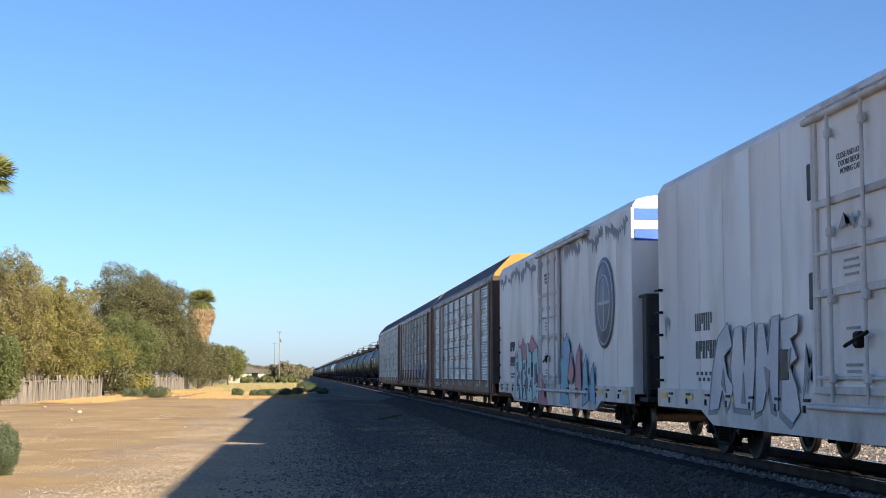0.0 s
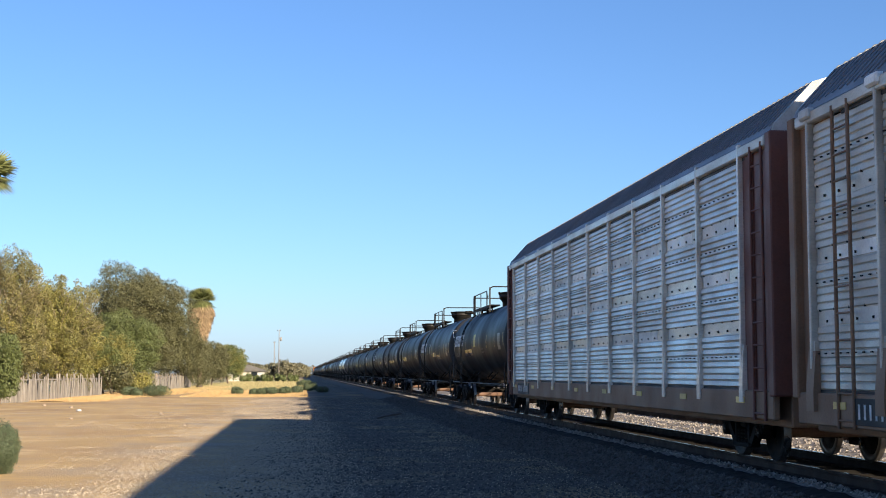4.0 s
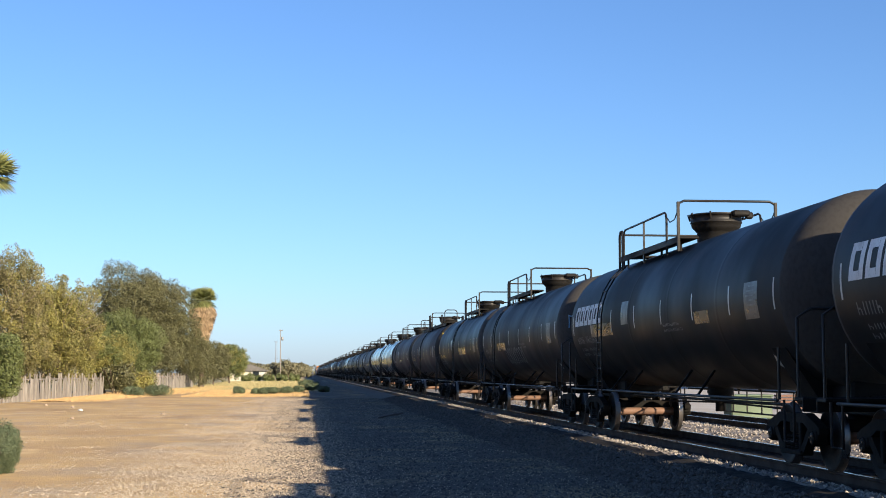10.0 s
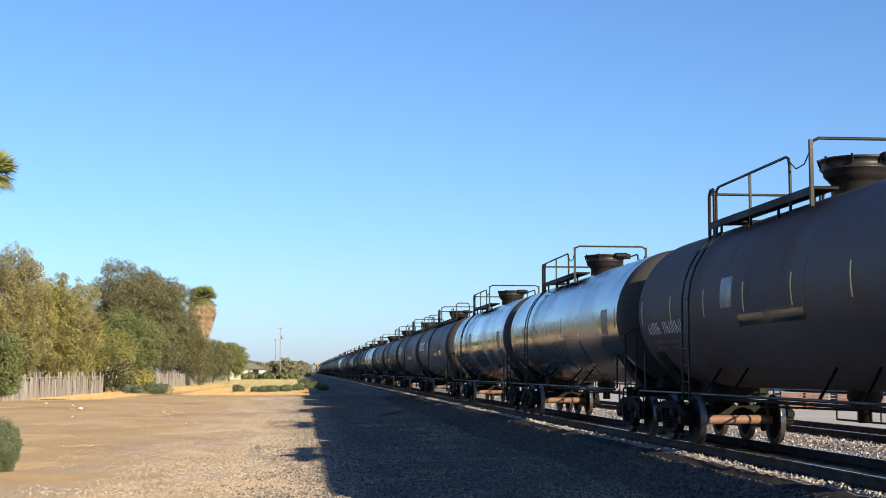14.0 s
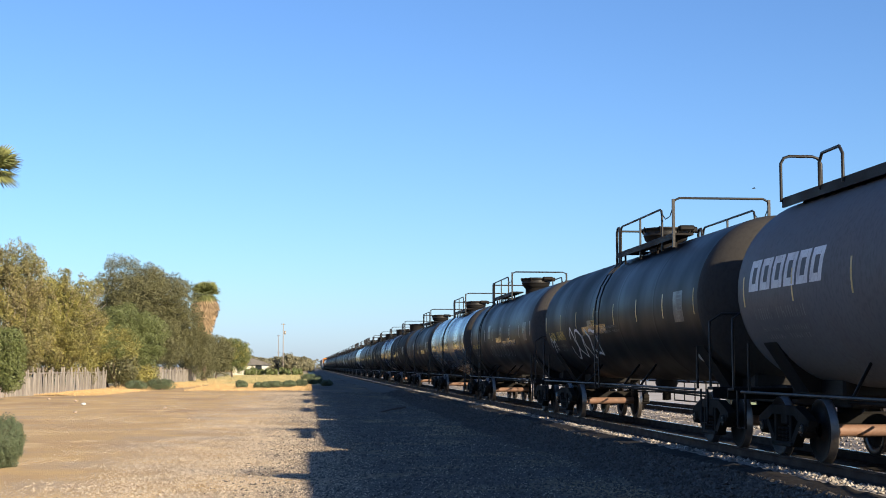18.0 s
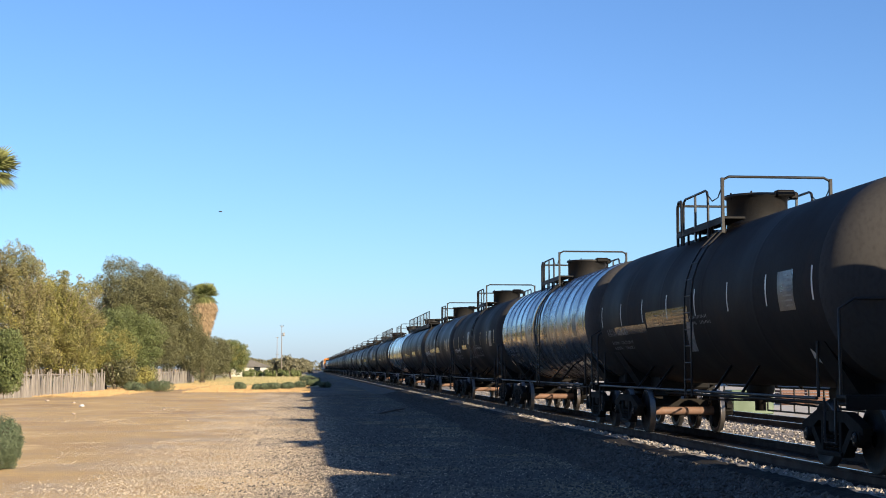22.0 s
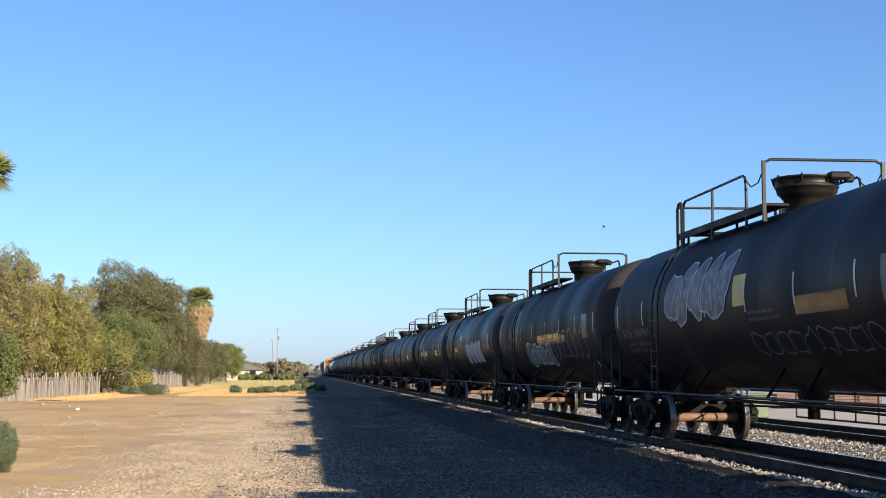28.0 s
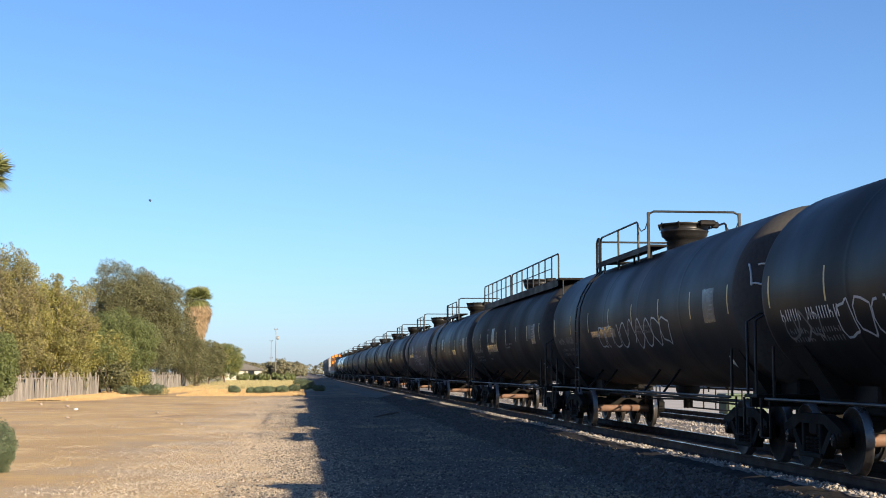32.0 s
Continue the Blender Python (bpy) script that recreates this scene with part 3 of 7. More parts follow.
def add_coupler(car, s, y0):
    b = Build()
    b.box((0, s * (y0 + 0.15), 0.86), (0.16, 0.5, 0.16), 0.02)
    b.box((0.05, s * (y0 + 0.46), 0.86), (0.26, 0.22, 0.28), 0.05)
    b.box((-0.1, s * (y0 + 0.5), 0.86), (0.1, 0.16, 0.26), 0.03)
    part("coupler", b, M["iron"], car)
    b = Build()
    b.tube([(0.3, s * (y0 + 0.05), 0.80), (0.32, s * (y0 + 0.2), 0.60), (0.2, s * (y0 + 0.45), 0.52), (0.05, s * (y0 + 0.55), 0.6)], 0.022)
    part("air_hose", b, M["iron"], car)


def curved(y0, y1, a0, a1, r=RADIUS, lift=0.004, shear=0.0, ny=1, na=4):
    """A thin patch on the tank's near side. Angles in degrees above its mid height."""
    b = Build()
    pts = []
    for i in range(ny + 1):
        for j in range(na + 1):
            a = radians(a0 + (a1 - a0) * j / na)
            y = y0 + (y1 - y0) * i / ny + shear * j / na
            pts.append((-(r + lift) * math.cos(a), y, TANK_Z + (r + lift) * math.sin(a)))
    n = na + 1
    b.add(pts, [(i * n + j, i * n + j + 1, (i + 1) * n + j + 1, (i + 1) * n + j) for i in range(ny) for j in range(na)], True)
    return b


def joined(shapes):
    b = Build()
    for s in shapes:
        b.add(s.v, s.f, True)
    return b


def ribbon(points, width, r=RADIUS, lift=0.006, into=None):
    """A sprayed stroke on the tank's side through (y, degrees) points."""
    b = into or Build()
    k = 180 / math.pi / r
    p = [Vector((y, a / k)) for y, a in points]
    left, right = [], []
    for i, q in enumerate(p):
        d = p[min(i + 1, len(p) - 1)] - p[max(i - 1, 0)]
        d = d.normalized() if d.length > 1e-6 else Vector((1, 0))
        nrm = Vector((-d.y, d.x)) * (width / 2)
        left.append(q + nrm)
        right.append(q - nrm)

    def on(q):
        a = q.y / r
        return (-(r + lift) * math.cos(a), q.x, TANK_Z + (r + lift) * math.sin(a))
    pts = [on(q) for pair in zip(left, right) for q in pair]
    b.add(pts, [(2 * i, 2 * i + 1, 2 * i + 3, 2 * i + 2) for i in range(len(p) - 1)], True)
    return b


def scrawl(seed, y0, y1, a0, a1, letters, width):
    """A row of looping sprayed strokes, no letters that can be read."""
    rng = random.Random(seed)
    b = Build()
    step = (y1 - y0) / letters
    for i in range(letters):
        cy, ca = y0 + (i + 0.5) * step, (a0 + a1) / 2
        ry, ra = step * 0.46, (a1 - a0) / 2
        start, turns = rng.uniform(0, 6.28), rng.uniform(0.7, 1.25)
        w1, w2 = rng.uniform(0.2, 0.6), rng.uniform(0, 6.28)
        pts = []
        for k in range(15):
            s = start + 6.283 * turns * k / 14
            pts.append((cy + ry * (math.cos(s) + w1 * math.cos(2 * s + w2) * 0.5), ca + ra * (0.85 * math.sin(s) + w1 * 0.4 * math.sin(3 * s + w2))))
        ribbon(pts, width, into=b)
    return b


def letters(seed, y0, y1, a0, a1, count, fill, line, car, width=0.035):
    """A row of bulging sprayed letter shapes, too tangled to read: filled bodies and their outlines."""
    rng = random.Random(seed)
    body, edge = Build(), Build()
    step = (y1 - y0) / count
    for i in range(count):
        cy, ca = y0 + (i + 0.5) * step, (a0 + a1) / 2 + rng.uniform(-0.08, 0.08) * (a1 - a0)
        pts = []
        lobes, ph = rng.choice((2, 3)), rng.uniform(0, 6.28)
        for k in range(20):
            s = 6.283 * k / 20
            r = 1 + 0.22 * math.sin(lobes * s + ph) + 0.08 * rng.uniform(-1, 1)
            pts.append((cy + 0.58 * abs(step) * r * math.copysign(abs(math.cos(s)) ** 0.7, math.cos(s)) + 0.12 * step * math.sin(s), ca + 0.48 * (a1 - a0) * r * math.copysign(abs(math.sin(s)) ** 0.8, math.sin(s))))
        ring = [(cy, ca)] + [(cy + (y - cy) * f, ca + (a - ca) * f) for f in (0.2, 0.4, 0.6, 0.8, 1.0) for y, a in pts]
        ring = [(-(RADIUS + 0.007) * math.cos(radians(a)), y, TANK_Z + (RADIUS + 0.007) * math.sin(radians(a))) for y, a in ring]
        body.add(ring, [(0, k + 1, (k + 1) % 20 + 1) for k in range(20)] + [(20 * j + k + 1, 20 * j + k + 21, 20 * j + (k + 1) % 20 + 21, 20 * j + (k + 1) % 20 + 1) for j in range(4) for k in range(20)], True)
        ribbon(pts + pts[:2], width, lift=0.011, into=edge)
        ribbon([(cy - 0.1 * step, ca - 0.25 * (a1 - a0)), (cy + 0.1 * step, ca), (cy - 0.05 * step, ca + 0.28 * (a1 - a0))], width, lift=0.011, into=edge)
    if fill:
        part("graffiti", body, M[fill], car, "filled spray-painted letter shapes", fix=False)
    part("graffiti", edge, M[line], car, "outlines of spray-painted letter shapes", fix=False)


def head_scrawl(seed, u0, u1, v0, v1, count, width, mat, car, half):
    """Sprayed loops on the front head; u to the right, v up, both from -1 to 1."""
    rng = random.Random(seed)
    b = Build()
    for i in range(count):
        cu, cv = u0 + (u1 - u0) * (i + 0.5) / count, (v0 + v1) / 2
        st, w1 = rng.uniform(0, 6.28), rng.uniform(0.3, 0.9)
        pts = []
        for k in range(25):
            s = st + 5.4 * k / 24
            u, v = cu + 0.45 * (u1 - u0) / count * (math.cos(s) + 0.4 * w1 * math.cos(2 * s)), cv + 0.5 * (v1 - v0) * (math.sin(s) + 0.3 * w1 * math.sin(3 * s))
            deep = 0.72 * math.sqrt(max(0.0, 1 - min(1.0, u * u + v * v)))
            pts.append((u * RADIUS, -half - deep - 0.004, TANK_Z + v * RADIUS))
        b.tube(pts, width / 2, 4)
    part("graffiti", b, M[mat], car, "spray-painted loops on the tank head")


def letter_bars(y0, a0, height, count, width, gap, lean=0.0):
    """Plain thin bars, one or two a place, in the place of lettering."""
    out = []
    for k in range(count):
        y = y0 - k * (width + gap)
        if k == 4 and count > 8:
            continue
        t = width * 0.24
        pieces = [(0.0, t, 0, 1), (width - t, width, 0, 1)] if k % 3 else [(0.0, t, 0, 1), (width - t, width, 0.0, 0.45), (t, width - t, 0.42, 0.58)]
        for ya, yb, f0, f1 in pieces:
            out.append(curved(y - ya, y - yb, a0 + height * f0, a0 + height * f1, shear=-lean, na=2))
    return joined(out)


def block_logo(y0, a0, size, count=6):
    """Slanted hollow blocks in a row, in the place of a maker's wordmark. They run towards the car's front."""
    b = Build()
    w = size * 0.94
    h = size / RADIUS * 180 / math.pi
    t = size * 0.28
    for k in range(count):
        y = y0 - k * (w + size * 0.17)
        lean = -size * 0.16
        pieces = [(y, y - t, 0, 1), (y - w + t, y - w, 0, 1), (y - t, y - w + t, 0.76, 1), (y - t, y - w + t, 0, 0.24)]
        for ya, yb, f0, f1 in pieces:
            s = curved(ya + lean * f0, yb + lean * f0, a0 + h * f0, a0 + h * f1, shear=lean * (f1 - f0), na=3)
            b.add(s.v, s.f, True)
    return b


def rails_round(x0, x1, y0, y1, z0, z1, foot=None):
    """Guard rails round a platform: looped bays of pipe, a chain across the ladder gap and a tall frame at the open end."""
    b = Build()
    r = 0.024
    base = (foot or z0) - 0.02
    s = 1 if y0 > y1 else -1
    for x in (x0, x1):
        a, c = y0 - 0.42 * s, y1 + 0.9 * s
        n = max(2, round(abs(a - c) / 1.7))
        b.tube([(x, a, base), (x, a, z1 - 0.16), (x, a - 0.05 * s, z1 - 0.04), (x, a - 0.16 * s, z1), (x, c + 0.16 * s, z1), (x, c + 0.05 * s, z1 - 0.04), (x, c, z1 - 0.16), (x, c, base)], r)
        for k in range(1, n):
            y = a + (c - a) * k / n
            b.box((x, y, (base + z1) / 2), (0.035, 0.055, z1 - base))
        b.tube([(x, y0, base), (x, y0, z1 - 0.1), (x, y0 - 0.1 * s, z1), (x, y0 - 0.24 * s, z1), (x, y0 - 0.3 * s, z1 - 0.1), (x, y0 - 0.3 * s, base)], 0.03)
        if x == x1:
            b.tube([(x, a, (z0 + z1) / 2), (x, c, (z0 + z1) / 2)], 0.016)
        b.box((x, y1, (base + z1 + 0.10) / 2), (0.05, 0.065, z1 + 0.10 - base))
        b.tube([(x, c, z1 - 0.10), (x, (c + y1) / 2 + 0.18 * s, z1 - 0.24), (x, (c + y1) / 2 - 0.18 * s, z1 - 0.22), (x, y1, z1 - 0.04)], 0.011, 5)
    b.tube([(x0, y1, z1 - 0.05), (x0 + 0.02, y1, z1 + 0.07), (x0 + 0.12, y1, z1 + 0.12), (x1 - 0.12, y1, z1 + 0.12), (x1 - 0.02, y1, z1 + 0.07), (x1, y1, z1 - 0.05)], r)
    b.tube([(x0, y0, z1 - 0.06), (x1, y0, z1 - 0.06)], r)
    return b


def hoop(b, x0, x1, y, z0, z1, r=0.024):
    b.tube([(x0, y, z0), (x0, y, z1 - 0.12), (x0 + 0.05 * (1 if x1 > x0 else -1), y, z1 - 0.03), (x0 + 0.14 * (1 if x1 > x0 else -1), y, z1),
            (x1 - 0.14 * (1 if x1 > x0 else -1), y, z1), (x1 - 0.05 * (1 if x1 > x0 else -1), y, z1 - 0.03), (x1, y, z1 - 0.12), (x1, y, z0)], r)


def hoop_along(b, x, y0, y1, z0, z1, r=0.024):
    s = 1 if y1 > y0 else -1
    b.tube([(x, y0, z0), (x, y0, z1 - 0.12), (x, y0 + 0.12 * s, z1), (x, y1 - 0.12 * s, z1), (x, y1, z1 - 0.12), (x, y1, z0)], r)


def ladder(b, x, y, z0, z1, width=0.42, follow=True):
    """A ladder against the tank: two stiles and rungs that keep to the shell's curve above mid height."""
    def off(z):
        if follow and z > TANK_Z:
            return math.sqrt(max(0.0, (RADIUS + 0.10) ** 2 - (z - TANK_Z) ** 2))
        return RADIUS + 0.10
    zs = [z0 + (z1 - z0) * k / 10 for k in range(11)]
    for dy in (-width / 2, width / 2):
        b.tube([(math.copysign(off(z), x), y + dy, z) for z in zs], 0.018)
    for z in zs[1:]:
        b.tube([(math.copysign(off(z), x), y - width / 2, z), (math.copysign(off(z), x), y + width / 2, z)], 0.012, 5)


TOP = TANK_Z + RADIUS


def tank_car(kind, flip, length):
    """A tank car. kind: plain, small (short platform), walk (running board to the front), board (board along the crown), ribbed."""
    car = thing("tank_car", pose(0, 0, 0), "black railway tank car", "tank car", "tank cars of the train")
    half = HALF + (length - 18.0) / 2
    fl = -1 if flip else 1
    # shell with weld seams and dished heads
    head = [(RADIUS * math.cos(a), 0.72 * math.sin(a)) for a in [math.pi / 2 * k / 9 for k in range(10)]]
    prof = [(max(r, 0.001), -half - h) for r, h in head[::-1]]
    rings = 14 if kind == "ribbed" else 5
    for k in range(1, rings):
        y = -half + 2 * half * k / rings
        e = 0.022 if kind == "ribbed" else 0.0025
        prof += [(RADIUS, y - 0.3), (RADIUS, y - 0.12), (RADIUS, y - 0.05), (RADIUS + e, y - 0.025), (RADIUS + e, y + 0.025), (RADIUS, y + 0.05), (RADIUS, y + 0.12), (RADIUS, y + 0.3)]
    prof += [(max(r, 0.001), half + h) for r, h in head]
    if kind == "ribbed":
        k = next(i for i, p in enumerate(prof) if p[1] > 0.3)
        prof[k:k] = [(RADIUS, -0.35), (RADIUS - 0.07, -0.3), (RADIUS - 0.07, 0.25), (RADIUS, 0.3)]
        prof.sort(key=lambda p: p[1])
    shell = Build()
    near, far = [p for p in prof if p[1] <= -half + 1e-6], [p for p in prof if p[1] >= half - 1e-6]
    shell.lathe(near, "y", 56, at=(0, 0, TANK_Z), slot=1)
    shell.lathe([near[-1]] + [p for p in prof if abs(p[1]) < half - 1e-6] + [far[0]], "y", 56, at=(0, 0, TANK_Z))
    shell.lathe(far, "y", 56, at=(0, 0, TANK_Z), slot=1)
    part("tank", shell, [M["black"], M["head"]], car, "gloss black cylindrical tank shell", fix=False)
    # sills, saddles, couplers, end platforms and their grab irons
    for s in (-1, 1):
        b = Build()
        b.box((0, s * (half - 0.2), 0.92), (0.55, 2.6, 0.30), 0.02)
        b.prism([(-0.75, 1.0), (0.75, 1.0), (1.25, 1.75), (-1.25, 1.75)], s * (half - 0.75) - 0.30, s * (half - 0.75) + 0.30, "y")
        b.box((0, s * (half - 0.8), 1.10), (1.1, 2.2, 0.34), 0.04)
        part("stub_sill", b, M["iron"], car)
        add_coupler(car, s, half + 0.72)
        b = Build()
        b.box((0, s * (half + 0.62), 1.02), (2.9, 0.34, 0.05), 0.01)
        b.box((0, s * (half + 0.78), 0.94), (2.9, 0.03, 0.16), 0.005)
        part("end_platform", b, M["iron"], car)
        for x in (-1.42, 1.42):
            b = Build()
            b.tube([(x, s * (half + 0.55), 1.0), (x, s * (half + 0.55), 2.15), (x * 0.86, s * (half + 0.57), 2.28), (x * 0.55, s * (half + 0.57), 2.28)], 0.022)
            b.tube([(x, s * (half - 0.25), 1.0), (x, s * (half - 0.25), 1.75)], 0.022)
            b.tube([(x, s * (half + 0.35), 1.0), (x, s * (half + 0.35), 0.42), (x, s * (half - 0.05), 0.42), (x, s * (half - 0.05), 1.0)], 0.02)
            part("grab_iron", b, M["rail_paint"], car)
        add_truck(car, s * (half - 0.75))
    for x in (-1.5, 1.5):
        b = Build()
        b.tube([(x, -half + 0.1, 0.99), (x, half - 0.1, 0.99)], 0.024)
        if x > 0:
            b.tube([(x, -half + 2.9, 0.50), (x, half - 2.9, 0.50)], 0.02)
            for k in range(11):
                y = (-half + 2.9) + (2 * half - 5.8) * k / 10
                b.tube([(x, y, 0.5), (x, y, 0.99)], 0.017)
        part("side_handrail", b, M["rail_paint"], car, "long dark pipe handrail")
    # stiffening struts under the belly
    for y in (-3.4, -1.9, 2.0, 3.5):
        for x in (-1, 1):
            b = Build()
            b.tube([(x * 1.46, y - 0.15, 1.0), (x * 0.98, y + 0.45, 1.42)], 0.024)
            part("strut", b, M["iron"], car)
    # bottom outlet, brake gear
    b = Build()
    b.lathe([(0.24, 1.2), (0.26, 1.0), (0.2, 0.86), (0.1, 0.8), (0.1, 0.62), (0.001, 0.62)], "z", 16)
    part("outlet_valve", b, M["iron"], car)
    b = Build()
    b.lathe([(0.001, -0.55), (0.16, -0.52), (0.2, -0.42), (0.2, 0.42), (0.16, 0.52), (0.001, 0.55)], "y", 16, at=(0.35, -half + 3.6, 0.98))
    b.box((0.35, -half + 3.6, 1.14), (0.1, 0.5, 0.1))
    part("air_reservoir", b, M["iron"], car, "round black brake air tank")
    b = Build()
    b.tube([(-0.35, -half + 1.6, 0.86), (-0.35, half - 1.6, 0.86)], 0.03)
    b.tube([(0.25, -half + 2.2, 0.72), (0.05, 0, 0.80), (0.3, half - 2.2, 0.72)], 0.02)
    part("brake_pipe", b, M["iron"], car)
    b = Build()
    y = half + 0.66
    b.tube([(0.5, y, 1.0), (0.5, y, 1.75)], 0.03)
    b.tube([(0.5 + 0.26 * math.cos(a), y + 0.08, 1.75 + 0.26 * math.sin(a)) for a in [2 * math.pi * k / 16 for k in range(16)]], 0.018, closed=True)
    for a in (0, 2.09, 4.19):
        b.tube([(0.5, y + 0.08, 1.75), (0.5 + 0.26 * math.cos(a), y + 0.08, 1.75 + 0.26 * math.sin(a))], 0.012, 5)
    part("brake_wheel", b, M["iron"], car)
    # manway and platform on the crown
    my = {"plain": 0.1, "small": 0.0, "walk": 1.0, "board": -0.6, "ribbed": -0.2}[kind] * fl
    b = Build()
    if kind in ("small", "ribbed"):
        b.lathe([(0.55, TOP - 0.12), (0.55, TOP + 0.44), (0.59, TOP + 0.45), (0.59, TOP + 0.50), (0.2, TOP + 0.53), (0.001, TOP + 0.53)], "z", 24, at=(0, my, 0))
    else:
        b.lathe([(0.38, TOP - 0.12), (0.38, TOP + 0.15), (0.40, TOP + 0.16), (0.44, TOP + 0.21), (0.485, TOP + 0.25), (0.50, TOP + 0.33), (0.515, TOP + 0.335), (0.515, TOP + 0.36), (0.505, TOP + 0.365), (0.515, TOP + 0.47), (0.55, TOP + 0.48), (0.55, TOP + 0.51), (0.3, TOP + 0.54), (0.001, TOP + 0.55)], "z", 24, at=(0, my, 0))
    man = part("manway_housing", b, M["rail_paint"], car, "round flared protective housing with a lid")
    b = Build()
    b.box((0.35, my - 0.50, TOP + 0.49), (0.35, 0.20, 0.12), 0.03)
    b.box((0.55, my - 0.42, TOP + 0.46), (0.16, 0.10, 0.14), 0.03)
    b.box((-0.3, my + 0.52, TOP + 0.46), (0.12, 0.16, 0.16), 0.03)
    for k in range(8):
        a = 0.3 + 0.785 * k
        b.tube([(0.53 * math.cos(a), my + 0.53 * math.sin(a), TOP + 0.40), (0.57 * math.cos(a), my + 0.57 * math.sin(a), TOP + 0.53)], 0.018, 5)
    tagged(part("lid_hinge", b, M["iron"], man), kind="stuff")
    pz = TOP - 0.02
    if kind in ("plain", "small", "ribbed"):
        y0, y1 = (4.5, -0.65) if kind == "plain" else (1.9, -1.1)
        y0, y1 = (y0, y1) if not flip else (-y1, -y0)
        far, near = max(y0, y1), min(y0, y1)
        b = Build()
        for x in (-0.78, 0.78):
            b.box((x, (far + near) / 2, pz), (0.42, far - near, 0.05), 0.01)
            b.box((x + math.copysign(0.2, x), (far + near) / 2, pz - 0.06), (0.04, far - near, 0.09), 0.005)
        b.box((0, far - 0.3, pz), (1.2, 0.5, 0.05), 0.01)
        for k in range(4):
            y = near + 0.3 + (far - near - 0.6) * k / 3
            for x in (-0.85, 0.85):
                b.tube([(x, y, pz), (x * 1.0, y, TANK_Z + math.sqrt(RADIUS ** 2 - x * x) - 0.04)], 0.025, 5)
        plat = part("platform", b, M["iron"], car, "narrow steel grating platform")
        part("guard_rail", rails_round(-0.98, 0.98, far, near, pz, pz + 0.60, pz - 0.25), M["rail_paint"], car, "black pipe guard rail with a safety chain")
        for x in (-1, 1):
            b = Build()
            ladder(b, x, far - 0.45 if kind == "plain" else near + 0.2, 0.9, TANK_Z + 1.25)
            part("ladder", b, M["rail_paint"], car)
    elif kind == "board":
        b = Build()
        b.box((-0.62, 0, TOP - 0.05), (0.46, 2 * half - 0.6, 0.05), 0.01)
        b.box((-0.84, 0, TOP - 0.12), (0.03, 2 * half - 0.6, 0.12))
        for k in range(9):
            b.tube([(-0.6, -half + 0.6 + (2 * half - 1.2) * k / 8, TOP - 0.3), (-0.6, -half + 0.6 + (2 * half - 1.2) * k / 8, TOP - 0.06)], 0.03, 5)
        part("running_board", b, M["iron"], car, "running board along the tank crown")
        for y in (-half + 0.4, half - 0.4):
            b = Build()
            hoop(b, -0.9, -0.25, y, TOP - 0.1, TOP + 0.62)
            part("grab_hoop", b, M["rail_paint"], car)
        for y in (-half + 2.4, half - 2.4, my + 2.2):
            b = Build()
            hoop_along(b, -0.86, y - 0.45, y + 0.45, TOP - 0.1, TOP + 0.42)
            part("grab_hoop", b, M["rail_paint"], car)
        part("guard_rail", rails_round(-0.95, 0.95, my + 1.6, my - 0.2, TOP - 0.02, TOP + 0.62, TOP - 0.3), M["rail_paint"], car, "black pipe guard rail")
        b = Build()
        ladder(b, -1, my + 0.6, 0.9, TANK_Z + 1.3)
        part("ladder", b, M["rail_paint"], car)
    elif kind == "walk":
        b = Build()
        b.box((-0.66, 0, TOP - 0.05), (0.62, 2 * half + 0.2, 0.05), 0.01)
        b.box((-0.96, 0, TOP - 0.14), (0.03, 2 * half + 0.2, 0.2))
        b.box((0, -half - 0.2, TOP - 0.06), (2.0, 0.6, 0.06), 0.01)
        part("running_board", b, M["iron"], car, "steel running board along the tank crown")
        b = Build()
        for y0, y1 in ((half + 0.1, 1.1), (0.8, -half - 0.1)):
            n = max(3, round(abs(y1 - y0) / 1.15))
            b.tube([(-0.96, y0, TOP - 0.05), (-0.96, y0, TOP + 0.60), (-0.96, y0 - 0.1, TOP + 0.68), (-0.96, y1 + 0.1, TOP + 0.68), (-0.96, y1, TOP + 0.60), (-0.96, y1, TOP - 0.05)], 0.024)
            for k in range(1, n):
                y = y0 + (y1 - y0) * k / n
                b.tube([(-0.96, y, TOP - 0.05), (-0.96, y, TOP + 0.68)], 0.022)
        b.tube([(-0.96, -half + 1.2, TOP + 0.33), (-0.96, half, TOP + 0.33)], 0.014)
        part("guard_rail", b, M["rail_paint"], car, "black pipe guard rail along the board")
        b = Build()
        for x in (-0.9, 0.1):
            b.tube([(x, -half - 0.46, 1.0), (x, -half - 0.46, TOP - 0.05)], 0.022)
        for k in range(9):
            b.tube([(-0.9, -half - 0.46, 1.2 + 0.3 * k), (0.1, -half - 0.46, 1.2 + 0.3 * k)], 0.014, 5)
        part("end_ladder", b, M["rail_paint"], car)
    return car


